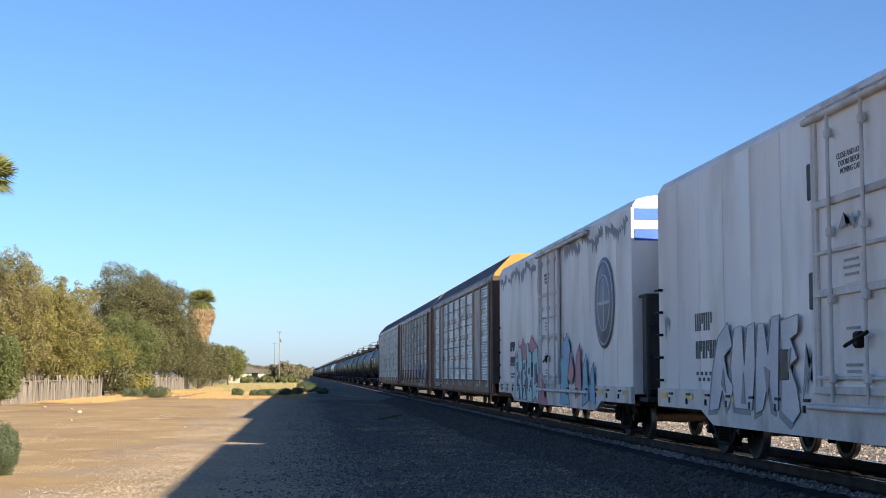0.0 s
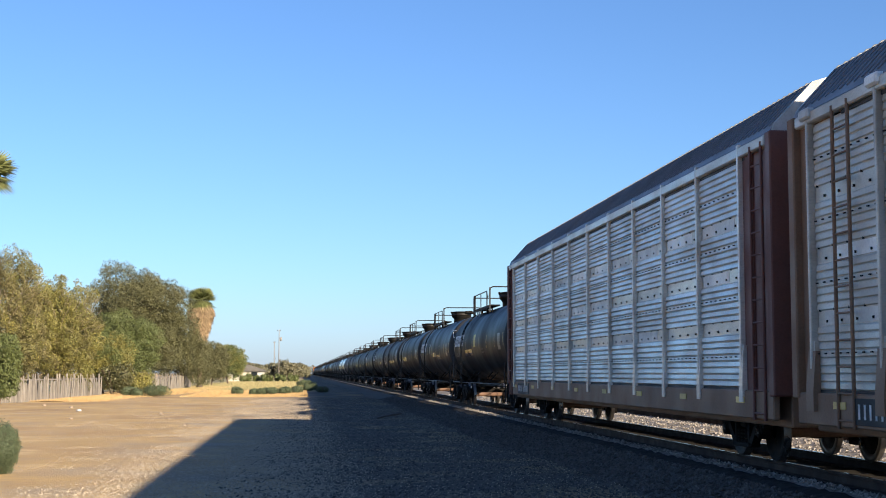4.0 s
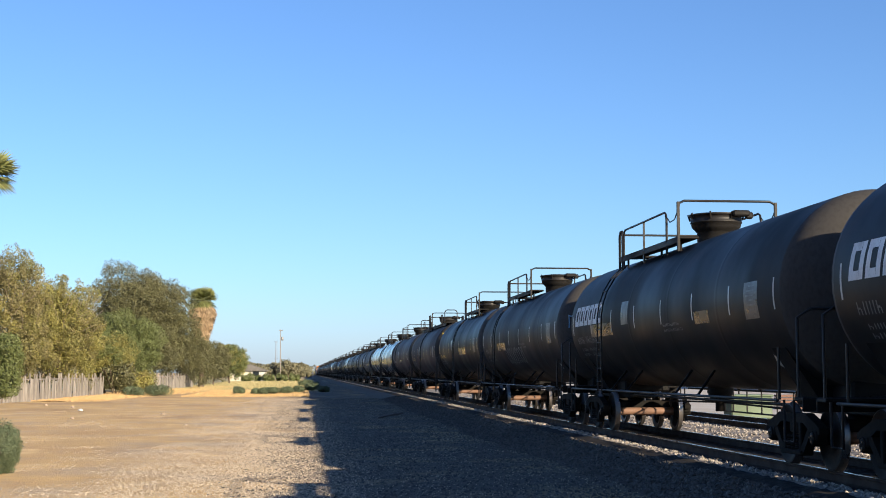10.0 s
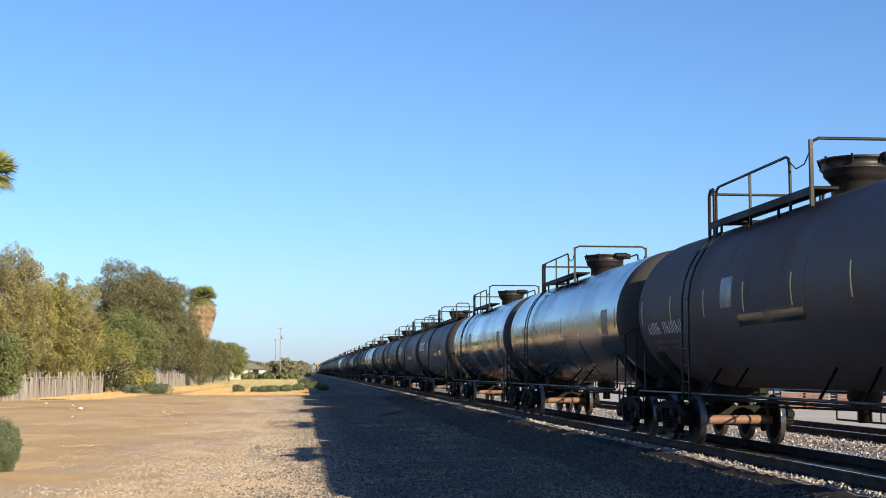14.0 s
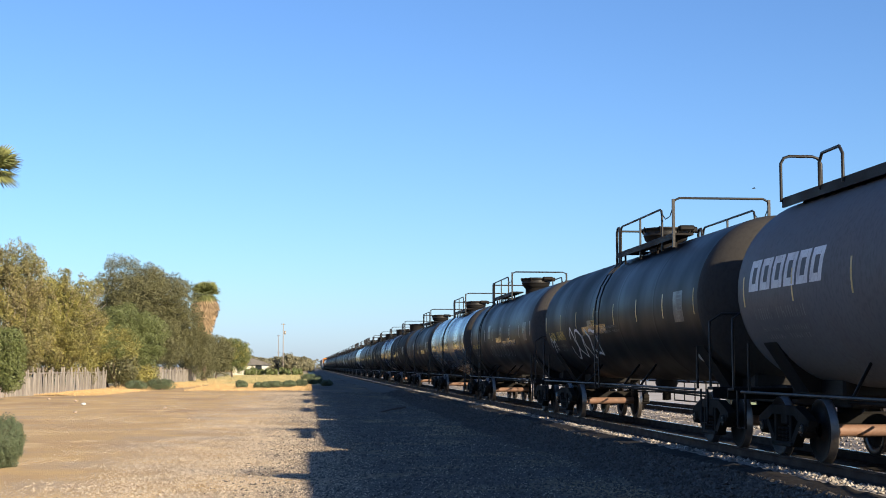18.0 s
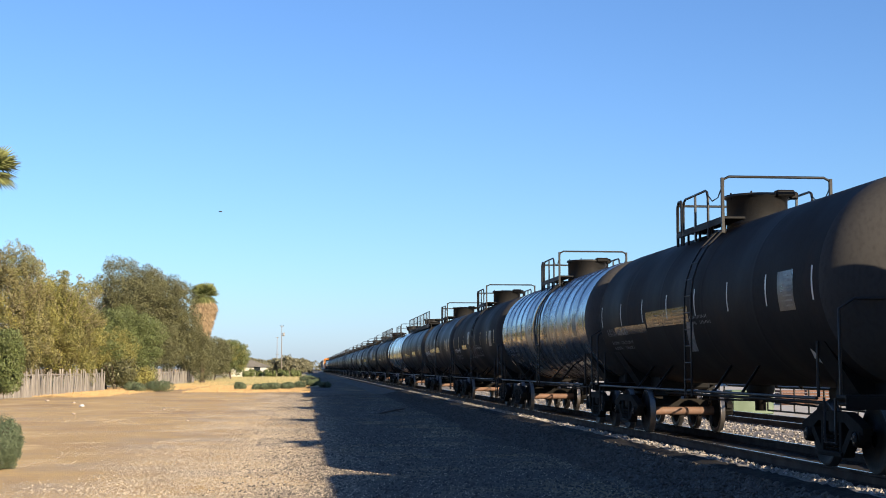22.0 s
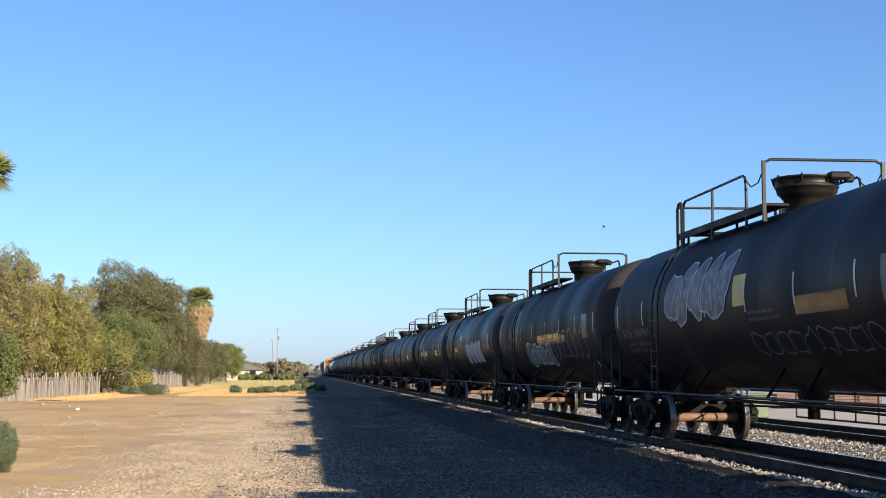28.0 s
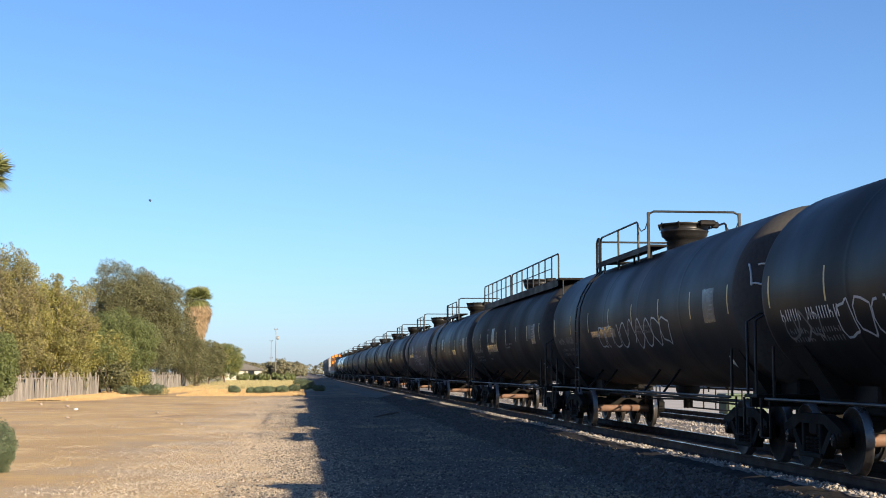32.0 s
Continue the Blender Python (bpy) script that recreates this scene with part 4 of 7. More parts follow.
# far end of each tank at the clip's start, kind, turned end for end, paint
TANKS = [
    (141.0, "plain", 0, "black"), (159.0, "plain", 0, "black"), (177.0, "plain", 0, "black"), (195.4, "plain", 1, "black2"), (213.6, "plain", 0, "black"),
    (231.5, "plain", 0, "black"), (249.5, "plain", 0, "black2"), (266.9, "plain", 1, "black"), (285.2, "board", 0, "grey"), (303.7, "plain", 0, "grey"),
    (321.6, "plain", 0, "silver"), (339.2, "plain", 0, "silver"), (359.0, "board", 0, "grey2"), (377.3, "board", 0, "grey2"), (395.5, "plain", 1, "black"),
    (413.9, "plain", 0, "black"), (432.5, "plain", 1, "gunmetal"), (451.2, "plain", 1, "black2"), (468.4, "small", 0, "brown"), (484.6, "ribbed", 0, "gunmetal"),
    (500.9, "small", 0, "brown"), (516.4, "small", 0, "black2"), (535.0, "walk", 0, "black"), (552.0, "plain", 0, "silver"), (570.3, "walk", 0, "black2"),
    (588.4, "plain", 0, "black2"), (606.3, "plain", 0, "black2"), (624.0, "plain", 0, "black"), (642.3, "plain", 0, "black2"), (660.5, "plain", 1, "black"),
    (677.8, "plain", 0, "black2"), (695.6, "walk", 0, "brown"), (713.2, "plain", 0, "black2"), (731.0, "plain", 0, "grey"), (749.0, "plain", 0, "black2"),
    (767.0, "plain", 0, "black"), (785.0, "plain", 0, "black"), (803.0, "plain", 0, "grey"), (821.0, "plain", 0, "grey"), (839.0, "plain", 0, "black2"),
    (857.0, "plain", 0, "black"), (875.0, "plain", 0, "silver"), (893.0, "plain", 0, "silver"), (911.0, "plain", 0, "black2"),
]
CARS = []          # (thing, place along the track at the start)
tank_things = []
first_of = {}
previous = 141.0 - 18.0
for far_end, kind, flip, paint in TANKS:
    length = 18.0
    if kind in ("small", "ribbed"):
        length = {484.6: 16.6, 500.9: 16.4, 516.4: 15.8, 468.4: 16.2}[far_end]
    if far_end == 451.2:
        length = 18.7
    centre = far_end + 0.24 - (HALF + (length - 18.0) / 2)
    key = (kind, flip, length)
    if key in first_of:
        car = copy_thing(first_of[key], pose(TRACK_X, centre, RAIL_TOP))
    else:
        car = tank_car(kind, flip, length)
        car.matrix_basis = pose(TRACK_X, centre, RAIL_TOP)
        first_of[key] = car
    CARS.append((car, centre))
    tank_things.append((car, kind, length, paint))


# ---- paint, tape and lettering of the tank cars ----
strip_mesh = curved(-0.028, 0.028, -10, 8, na=5).mesh("reflector_strip", [M["strip"]])
strip_white_mesh = curved(-0.028, 0.028, -10, 8, na=5).mesh("reflector_strip", [M["strip_white"]])
dm = Build()
dm.add([(-(RADIUS + 0.012) * math.cos(radians(a)), y, TANK_Z + (RADIUS + 0.012) * math.sin(radians(a))) for y, a in ((0.15, -44), (0, -37), (-0.15, -44), (0, -51))], [(0, 1, 2, 3)])
diamond_mesh = dm.mesh("placard", [M["strip_white"]])
COLOUR = {"black": "gloss black", "black2": "worn black", "grey": "dark grey", "grey2": "blue-grey", "brown": "faded brown-black", "silver": "silver aluminium-jacketed", "gunmetal": "dark metallic-jacketed"}
KIND = {"plain": "railway tank car with a railed top platform", "small": "short railway tank car with a small top platform", "walk": "railway tank car with a railed crown walkway",
        "board": "railway tank car with a crown running board", "ribbed": "ribbed railway tank car split at its middle"}
for i, (car, kind, length, paint) in enumerate(tank_things):
    rng = random.Random(100 + i)
    half = HALF + (length - 18.0) / 2
    car["label"] = COLOUR[paint] + " " + KIND[kind]
    tank = next(o for o in car.children if o.name.startswith("tank"))
    set_paint(tank, M[paint])
    tank["label"] = COLOUR[paint] + " cylindrical tank shell"
    tape = strip_mesh if rng.random() < 0.65 else strip_white_mesh
    for k in range(8):
        y = -half + 0.25 + (2 * half - 0.5) * k / 7
        part("reflector_strip", tape, None, car, at=(0, y, 0))
    part("placard", diamond_mesh, None, car, "white diamond hazard placard", at=(0, -half + 1.15, 0))
    board = part("stencil_panel", curved(-half + 1.0, -half + 1.65, -14, 8, lift=0.003), M["panel"], car, "grey panel of small stencils")
    part("stencil_line", joined([curved(-half + 1.06, -half + 1.06 + rng.uniform(0.3, 0.5), 5 - 2.8 * k, 6 - 2.8 * k, lift=0.006, na=1) for k in range(7)]), M["faint"], board)
    mark = "yellow" if i in (7, 8, 14, 15) else ("white" if i in (2, 3, 9, 15, 20, 21, 29) else "faint")
    tall = 9 if i in (2, 3, 9, 14, 21) else 6.5
    part("reporting_mark", letter_bars(half - 0.65, -18.5, tall, 10 + i % 2, 0.155 if tall > 8 else 0.13, 0.07), M[mark], car, "stencilled bars in a row")
    part("stencil_line", joined([letter_bars(half - 0.8, -26, 3.0, 11, 0.12, 0.06), letter_bars(half - 0.8, -31, 3.0, 9, 0.15, 0.06)]), M["faint"], car)
    part("stencil_line", joined([letter_bars(-1.2 + 0.3 * (i % 5), -12 - 4 * k, 2.2, 6 + (i + k) % 4, 0.12, 0.05) for k in range(2)]), M["faint"], car)
    for k in range(rng.randrange(1, 4) if paint not in ("silver", "gunmetal") else 0):
        y = rng.uniform(-half + 2.0, half - 4.0)
        low = rng.uniform(-21, -12)
        part("paint_patch", curved(y, y + rng.uniform(0.6, 3.4), low, low + rng.uniform(6, 12), lift=0.0025, ny=2), M["gloss"], car, "glossy rectangle of fresh black paint")
    if i % 4 != 2:
        y = {0: 0.7, 12: 2.3, 13: 1.2, 25: -0.5, 26: -0.6, 29: 1.5, 30: 0.8}.get(i, half - 5.6)
        part("notice", curved(y, y - 0.62, -6, 13, lift=0.003), M["yellow" if i in (0, 12, 13, 25, 26, 29, 30) else "panel"], car, "square notice sticker")
    if i in (0, 1, 4, 5, 12, 13):
        part("wordmark", block_logo(half - 0.5, -1.5, 0.475), M["white"], car, "slanted white block wordmark")
    bits = {
        1: lambda: (head_scrawl(1, -0.9, -0.4, 0.28, 0.55, 3, 0.035, "white", car, half), head_scrawl(2, -0.88, -0.35, 0.0, 0.25, 3, 0.03, "blue_spray", car, half)),
        3: lambda: part("panel_sheet", curved(-half + 0.6, -half + 1.7, -10, 20, lift=0.003, ny=2), M["panel"], car, "pale rectangular sheet on the tank"),
        6: lambda: (part("graffiti", scrawl(6, -1.5, 2.2, -36, -14, 9, 0.05), M["faint"], car, "chalky spray-painted strokes"), head_scrawl(6, -0.85, -0.25, 0.0, 0.25, 3, 0.03, "blue_spray", car, half), head_scrawl(7, -0.75, -0.15, -0.3, -0.08, 3, 0.03, "red_spray", car, half)),
        8: lambda: head_scrawl(8, -0.75, -0.25, 0.45, 0.6, 3, 0.05, "yellow", car, half),
        12: lambda: (letters(12, 4.9, -3.5, -38, 0, 7, None, "chrome_spray", car, 0.03), part("graffiti", curved(5.1, 4.75, -24, 6, lift=0.005, shear=0.5), M["rust_spray"], car, "dull red spray-painted streak"), part("graffiti", curved(1.0, 0.65, -2, 26, lift=0.005), M["rust_spray"], car, "dull red spray-painted streak")),
        13: lambda: (part("paint_patch", curved(-4.6, -3.2, -24, 10, lift=0.003, ny=2), M["unit"], car, "dark rectangle of patch paint"), part("graffiti", scrawl(13, -2.0, 1.5, -38, -24, 7, 0.03), M["faint"], car, "thin spray-painted scrawl")),
        14: lambda: (part("graffiti", scrawl(14, 1.0, 4.6, -40, -8, 4, 0.07), M["white"], car, "looping white spray-painted scrawl"), part("graffiti", scrawl(15, 6.6, 7.3, -32, -16, 2, 0.05), M["white"], car, "white spray-painted tag")),
        15: lambda: part("graffiti", scrawl(16, -3.5, 2.5, -34, -14, 9, 0.04), M["faint"], car, "chalky spray-painted scrawl"),
        17: lambda: (part("graffiti", scrawl(17, 1.6, 3.0, -18, 4, 3, 0.06), M["faint"], car, "pale spray-painted tag"), part("graffiti", scrawl(18, -2.6, -1.2, -14, 8, 3, 0.05), M["faint"], car, "pale spray-painted tag")),
        18: lambda: part("graffiti", curved(0.2, -0.25, -36, -14, lift=0.005, shear=-0.5), M["faint"], car, "slanted streak of silver paint"),
        20: lambda: part("graffiti", scrawl(20, -3.0, 1.0, -30, -12, 6, 0.04), M["faint"], car, "chalky spray-painted scrawl"),
        21: lambda: part("graffiti", scrawl(21, 0.5, 3.6, -20, 0, 5, 0.07), M["faint"], car, "pale spray-painted lettering strokes"),
        22: lambda: part("graffiti", scrawl(22, -4.5, 0.5, -40, -16, 6, 0.04), M["faint"], car, "thin spray-painted scrawl"),
        25: lambda: (letters(25, 3.5, -0.3, -12, 28, 5, "faint", "chrome_spray", car, 0.035), part("graffiti", scrawl(26, -6.0, -1.0, -40, -22, 9, 0.025), M["faint"], car, "thin bluish spray-painted tags")),
        26: lambda: (letters(26, 2.7, -1.6, -42, -16, 4, "slate_spray", "white", car, 0.035), part("graffiti", scrawl(27, 3.8, 4.9, -10, 30, 3, 0.05), M["white"], car, "white spray-painted tags"), part("graffiti", scrawl(28, -6.5, -2.0, -36, 0, 6, 0.06), M["faint"], car, "pale spray-painted tags")),
        27: lambda: (letters(27, 0.2, -4.6, -34, 0, 4, "chrome_spray", "faint", car, 0.05), part("graffiti", scrawl(29, 3.0, 4.2, 18, 50, 4, 0.05), M["white"], car, "white spray-painted tags"), part("graffiti", scrawl(30, 0.3, 3.6, -48, -16, 5, 0.05), M["faint"], car, "looping spray-painted scrawl")),
        28: lambda: (letters(28, 1.9, 1.1, -20, -2, 1, "blue_spray", "red_spray", car, 0.06), part("graffiti", scrawl(31, 3.2, 4.6, 0, 50, 4, 0.06), M["white"], car, "white spray-painted tags"), part("graffiti", scrawl(32, 4.6, 5.6, -40, -16, 3, 0.03), M["faint"], car, "faded spray-painted tag")),
        29: lambda: (part("graffiti", scrawl(33, 1.2, 5.2, -32, -8, 7, 0.035), M["chrome_spray"], car, "white spray-painted lettering strokes"), part("graffiti", scrawl(34, 5.8, 7.2, -30, -14, 3, 0.04), M["faint"], car, "pale spray-painted tag")),
        30: lambda: (part("graffiti", scrawl(35, -4.0, 2.2, -28, -4, 9, 0.035), M["chrome_spray"], car, "white spray-painted lettering strokes"), head_scrawl(36, -0.9, -0.3, 0.1, 0.35, 3, 0.03, "white", car, half)),
        31: lambda: (part("paint_patch", curved(3.6, 3.1, -30, 14, lift=0.003), M["unit"], car, "black rectangle of patch paint"), part("paint_patch", curved(-5.4, -6.6, -8, 8, lift=0.003), M["unit"], car, "black rectangle of patch paint")),
        33: lambda: part("graffiti", scrawl(38, -3.5, 1.5, -34, -8, 8, 0.035), M["chrome_spray"], car, "white spray-painted lettering strokes"),
    }
    if i in bits:
        bits[i]()


# ---- refrigerator cars ----
def reefer(length, scheme):
    car = thing("refrigerator_car", pose(0, 0, 0), "dirty white insulated refrigerator car with graffiti", "railway car", "refrigerator cars of the train")
    h, w, z0, z1 = length / 2, 1.5, 0.98, 5.04
    b = Build()
    b.prism([(-w + 0.02, z0), (w - 0.02, z0), (w - 0.02, z1 - 0.16), (w - 0.1, z1 - 0.04), (w - 0.4, z1 + 0.03), (0, z1 + 0.10), (-w + 0.4, z1 + 0.03), (-w + 0.1, z1 - 0.04), (-w + 0.02, z1 - 0.16)], -h, h, "y")
    part("body", b, M["reefer"], car, "white insulated car body")
    n = 14
    door0, door1 = -1.75, 1.35
    wide = 2 * h / n
    panel = Build().box((-w + 0.005, 0, (z0 + z1) / 2 - 0.06), (0.05, wide - 0.014, z1 - z0 - 0.3), 0.012).mesh("side_panel", [M["reefer"]])
    for k in range(n):
        y = -h + wide * (k + 0.5)
        if y + wide / 2 < door0 + 0.05 or y - wide / 2 > door1 - 0.05:
            part("side_panel", panel, None, car, at=(0, y, 0))
    for x in (-w - 0.02, w):
        b = Build()
        b.prism([(-h, z0 + 0.15), (h, z0 + 0.15), (h, z0 - 0.19), (h - 2.9, z0 - 0.19), (h - 3.6, z0 - 0.42), (-h + 3.6, z0 - 0.42), (-h + 2.9, z0 - 0.19), (-h, z0 - 0.19)], x - 0.04, x + 0.04, "x")
        part("side_sill", b, M["reefer_frame"], car, "stained white side sill")
    part("floor_frame", Build().box((0, 0, z0 - 0.14), (2.7, 2 * h - 0.2, 0.2)), M["iron"], car)
    part("centre_sill", Build().box((0, 0, 0.76), (0.5, 2 * h + 0.4, 0.34)), M["iron"], car)
    # plug door with frame, lock rods and keepers
    b = Build()
    b.box((-w - 0.035, 0, (z0 + z1) / 2 - 0.02), (0.06, door1 - door0, z1 - z0 - 0.35), 0.01)
    door = part("plug_door", b, M["reefer"], car, "white plug door")
    b = Build()
    for y in (door0 + 0.03, door1 - 0.03, door1 - 0.12):
        b.box((-w - 0.085, y, (z0 + z1) / 2 - 0.02), (0.05, 0.07, z1 - z0 - 0.35), 0.01)
    for z, tall in ((z0 + 0.20, 0.10), (z0 + 0.36, 0.05), (2.42, 0.10), (2.94, 0.05), (3.58, 0.10), (z1 - 0.26, 0.10)):
        b.box((-w - 0.085, (door0 + door1) / 2, z), (0.06, door1 - door0, tall), 0.012)
    part("door_frame", b, M["reefer_frame"], door, "grey door stiffeners")
    for y in (-1.45, -0.45, 0.65):
        b = Build()
        b.tube([(-w - 0.14, y, z0 + 0.05), (-w - 0.14, y, z1 - 0.25)], 0.025)
        for z in (z0 + 0.35, z0 + 1.35, z0 + 2.2, z1 - 0.6):
            b.box((-w - 0.13, y, z), (0.08, 0.13, 0.13), 0.02)
        part("lock_rod", b, M["reefer_frame"], door)
    b = Build()
    b.tube([(-w - 0.17, door0 + 1.2, z0 + 0.9), (-w - 0.17, door0 + 1.9, z0 + 0.75)], 0.025)
    b.box((-w - 0.13, door0 + 1.55, z0 + 0.82), (0.1, 0.2, 0.2), 0.03)
    part("door_handle", b, M["iron"], door)
    b = Build()
    b.tube([(-w - 0.12, -h + 4.2, z1 - 0.32), (-w - 0.12, door1 + 0.2, z1 - 0.32)], 0.05)
    part("door_track", b, M["reefer_frame"], car)
    part("drip_cap", Build().box((-w - 0.06, (door1 - h + 4.4) / 2, z1 - 0.22), (0.14, door1 + h - 4.2, 0.07), 0.01), M["reefer_frame"], car)
    b = Build()
    b.tube([(-w - 0.12, -h + 4.2, z0 - 0.02), (-w - 0.12, door1 + 0.2, z0 - 0.02)], 0.04)
    part("door_track", b, M["reefer_frame"], car)
    for z in (z0 + 1.5, z0 + 2.95):
        b = Build()
        b.box((-w - 0.05, door1 + 0.14, z), (0.06, 0.2, 0.5), 0.02)
        part("door_stop", b, M["unit"], car)
    b = Build()
    b.box((-w - 0.05, door1 + 1.25, 1.52), (0.08, 0.36, 0.44), 0.02)
    part("vent_box", b, M["unit"], car)
    b = Build()
    b.box((-w - 0.03, door1 + 2.25, z0 + 0.9), (0.05, 0.62, 0.12), 0.02)
    part("bracket", b, M["reefer_frame"], car)
    # stencils
    for words, z in (("CLOSE AND LOCK", 4.08), ("DOORS BEFORE", 3.98), ("MOVING CAR", 3.88)):
        c = bpy.data.curves.new("stencil", "FONT")
        c.body, c.size, c.extrude = words, 0.105, 0.002
        c.align_x = "CENTER"
        part("door_notice", c, None, door, at=Matrix.Translation((-w - 0.070, 0.09, z)) @ Matrix(((0, 0, -1, 0), (-1, 0, 0, 0), (0, 1, 0, 0), (0, 0, 0, 1))))
        c.materials.append(M["dark_spray"])
    part("notice_board", Build().box((-w - 0.070, 0.10, 2.68), (0.012, 0.62, 0.36), 0.004), M["reefer"], door, "white notice board")
    b = Build()
    for z, long in ((2.79, 0.46), (2.70, 0.52), (2.61, 0.44), (1.95, 0.40), (1.50, 0.5), (1.42, 0.42)):
        b.box((-w - 0.078, 0.10, z), (0.008, long, 0.035))
    part("stencil_line", b, M["shade_spray"], door)
    b = Build()
    for k in range(16):
        y = -h + 1.0 + (2 * h - 2.0) * k / 15
        if not door0 - 0.3 < y < door1 + 0.3:
            b.box((-w - 0.07, y, z0 + 0.06), (0.05, 0.20, 0.04), 0.005)
            b.box((-w - 0.07, y + 0.12, z0 - 0.06), (0.04, 0.05, 0.10), 0.005)
    part("sill_bracket", b, M["unit"], car, "small dark sill brackets")
    b = Build()
    for row, (z, count, wd) in enumerate(((2.27, 4, 0.20), (1.80, 6, 0.145))):
        for k in range(count):
            b.box((-w - 0.026, h - 2.6 - k * (wd + 0.06) + wd * 0.33, z), (0.012, wd * 0.28, 0.3))
            b.box((-w - 0.026, h - 2.6 - k * (wd + 0.06) - wd * 0.33, z + (0.06 if k % 2 else 0)), (0.012, wd * 0.28, 0.18 if k % 2 else 0.3))
    for k in range(9):
        b.box((-w - 0.026, h - 2.6 - 0.13 * k, z0 + 0.42 - 0.1 * (k % 2)), (0.012, 0.1, 0.06))
    part("reporting_mark", b, M["dark_spray"], car, "dark lettering bars")
    for y in (h - 0.5, h - 2.2, h - 4.6, -h + 0.5, -h + 3.0, -h + 6.0):
        part("reflector_strip", Build().box((-w - 0.066, y, z0 + 0.02), (0.012, 0.45, 0.1)), M["strip"], car)
    # ends: ladders on the rear, cooling unit on the front
    for y in (h - 0.12,):
        b = Build()
        for k in range(5):
            b.tube([(-w - 0.09, y - 0.18, z0 + 0.3 + 0.42 * k), (-w - 0.09, y + 0.12, z0 + 0.3 + 0.42 * k)], 0.018)
            b.box((-w - 0.05, y - 0.18, z0 + 0.3 + 0.42 * k), (0.1, 0.04, 0.05))
        part("side_ladder", b, M["iron"], car)
    b = Build()
    for x in (-1.2, -0.75):
        b.tube([(x, h + 0.08, z0 - 0.2), (x, h + 0.08, z1 - 1.2)], 0.02)
    for k in range(8):
        b.tube([(-1.2, h + 0.08, z0 + 0.35 * k), (-0.75, h + 0.08, z0 + 0.35 * k)], 0.014)
    part("end_ladder", b, M["iron"], car)
    b = Build()
    b.box((0.25, -h - 0.32, z0 + 2.45), (1.9, 0.6, 1.7), 0.05)
    b.box((0.25, -h - 0.64, z0 + 2.45), (1.5, 0.05, 1.3), 0.02)
    part("cooling_unit", b, M["unit"], car, "black cooling unit on the car end")
    b = Build()
    for x in (-1.35, -0.75, 1.35):
        b.tube([(x, -h - 0.62, z0 - 0.1), (x, -h - 0.62, z0 + 2.0)], 0.04)
        b.tube([(x, -h - 0.62, z0 + 2.0), (x, -h, z0 + 2.0)], 0.035)
    for z in (z0 + 0.1, z0 + 0.75, z0 + 1.4, z0 + 2.0):
        b.tube([(-1.35, -h - 0.62, z), (1.35, -h - 0.62, z)], 0.03)
    b.box((0, -h - 0.4, z0 - 0.1), (2.8, 0.75, 0.08))
    b.box((0, -h - 0.32, z0 + 1.0), (2.66, 0.5, 2.0), 0.04)
    part("end_cage", b, M["unit"], car, "black steel cage round the fuel tank")
    for z in (z1 - 0.35, z1 - 0.78):
        part("end_stripe", Build().box((-0.95, -h - 0.006, z), (1.0, 0.016, 0.24)), M["blue"], car, "bright blue stripe")
    for s in (-1, 1):
        add_coupler(car, s, h + 0.1)
        add_truck(car, s * (h - 2.6))
    # sprayed paint on the side: u runs from the far to the near end of a piece, v up
    def sprayed(shapes, far, near, low, high, mat, lift, line=None, words="spray-painted letter shape", shift=(0.0, 0.0)):
        for k, shape in enumerate(shapes):
            pts = [(far + (near - far) * (u + shift[0]), low + (high - low) * (v + shift[1])) for u, v in shape]
            x = -w - lift - 0.0015 * k
            part("graffiti", Build().prism(pts, x, x + 0.006, "x"), M[mat], car, words)
            if line:
                part("graffiti", Build().tube([(x - 0.001, y, z) for y, z in pts], 0.007, 4, closed=True), M[line], car, "sprayed outline of a letter shape")

    def zigzag(y0, y1, z, seed, mat):
        """A dripping band of sprayed paint under the roof edge."""
        r2 = random.Random(seed)
        b = Build()
        n = max(3, int(abs(y1 - y0) / 0.20))
        for k in range(n):
            a, c = y0 + (y1 - y0) * k / n, y0 + (y1 - y0) * (k + 1.25) / n
            wave = 0.10 * math.sin(0.55 * k + seed)
            top, low = z + wave + r2.uniform(-0.02, 0.13), z + wave - r2.uniform(0.12, 0.42)
            b.add([(-w - 0.028, a, top), (-w - 0.028, c, top - 0.10), (-w - 0.028, c, z + wave - 0.12), (-w - 0.028, (a + c) / 2, low), (-w - 0.028, a, z + wave - 0.06)], [(0, 1, 2, 3, 4)])
        part("graffiti", b, M[mat], car, "dripping grey sprayed band", fix=False)
    if scheme == 1:
        piece = [[(0, 0), (0.05, 0.45), (0.13, 0.85), (0.25, 1), (0.30, 0.74), (0.20, 0.62), (0.23, 0.42), (0.31, 0.28), (0.24, 0.02), (0.17, 0.24), (0.12, 0.02)],
                 [(0.32, 0.05), (0.28, 0.5), (0.33, 0.93), (0.42, 0.95), (0.44, 0.52), (0.48, 0.94), (0.56, 0.97), (0.56, 0.5), (0.52, 0.04)],
                 [(0.56, 0.0), (0.57, 0.55), (0.60, 0.95), (0.66, 0.95), (0.70, 0.62), (0.74, 1.0), (0.82, 1.02), (0.80, 0.45), (0.79, 0.05), (0.74, 0.08), (0.70, 0.38), (0.64, 0.06)],
                 [(0.82, 0.05), (0.84, 0.55), (0.83, 0.95), (1.0, 1.0), (0.99, 0.82), (0.92, 0.77), (0.98, 0.58), (0.91, 0.5), (0.97, 0.3), (1.0, 0.06), (0.93, -0.06)]]
        sprayed(piece, 6.3, 2.0, 0.74, 2.2, "shade_spray", 0.064, None, "grey sprayed shadow of a letter shape", (-0.03, -0.02))
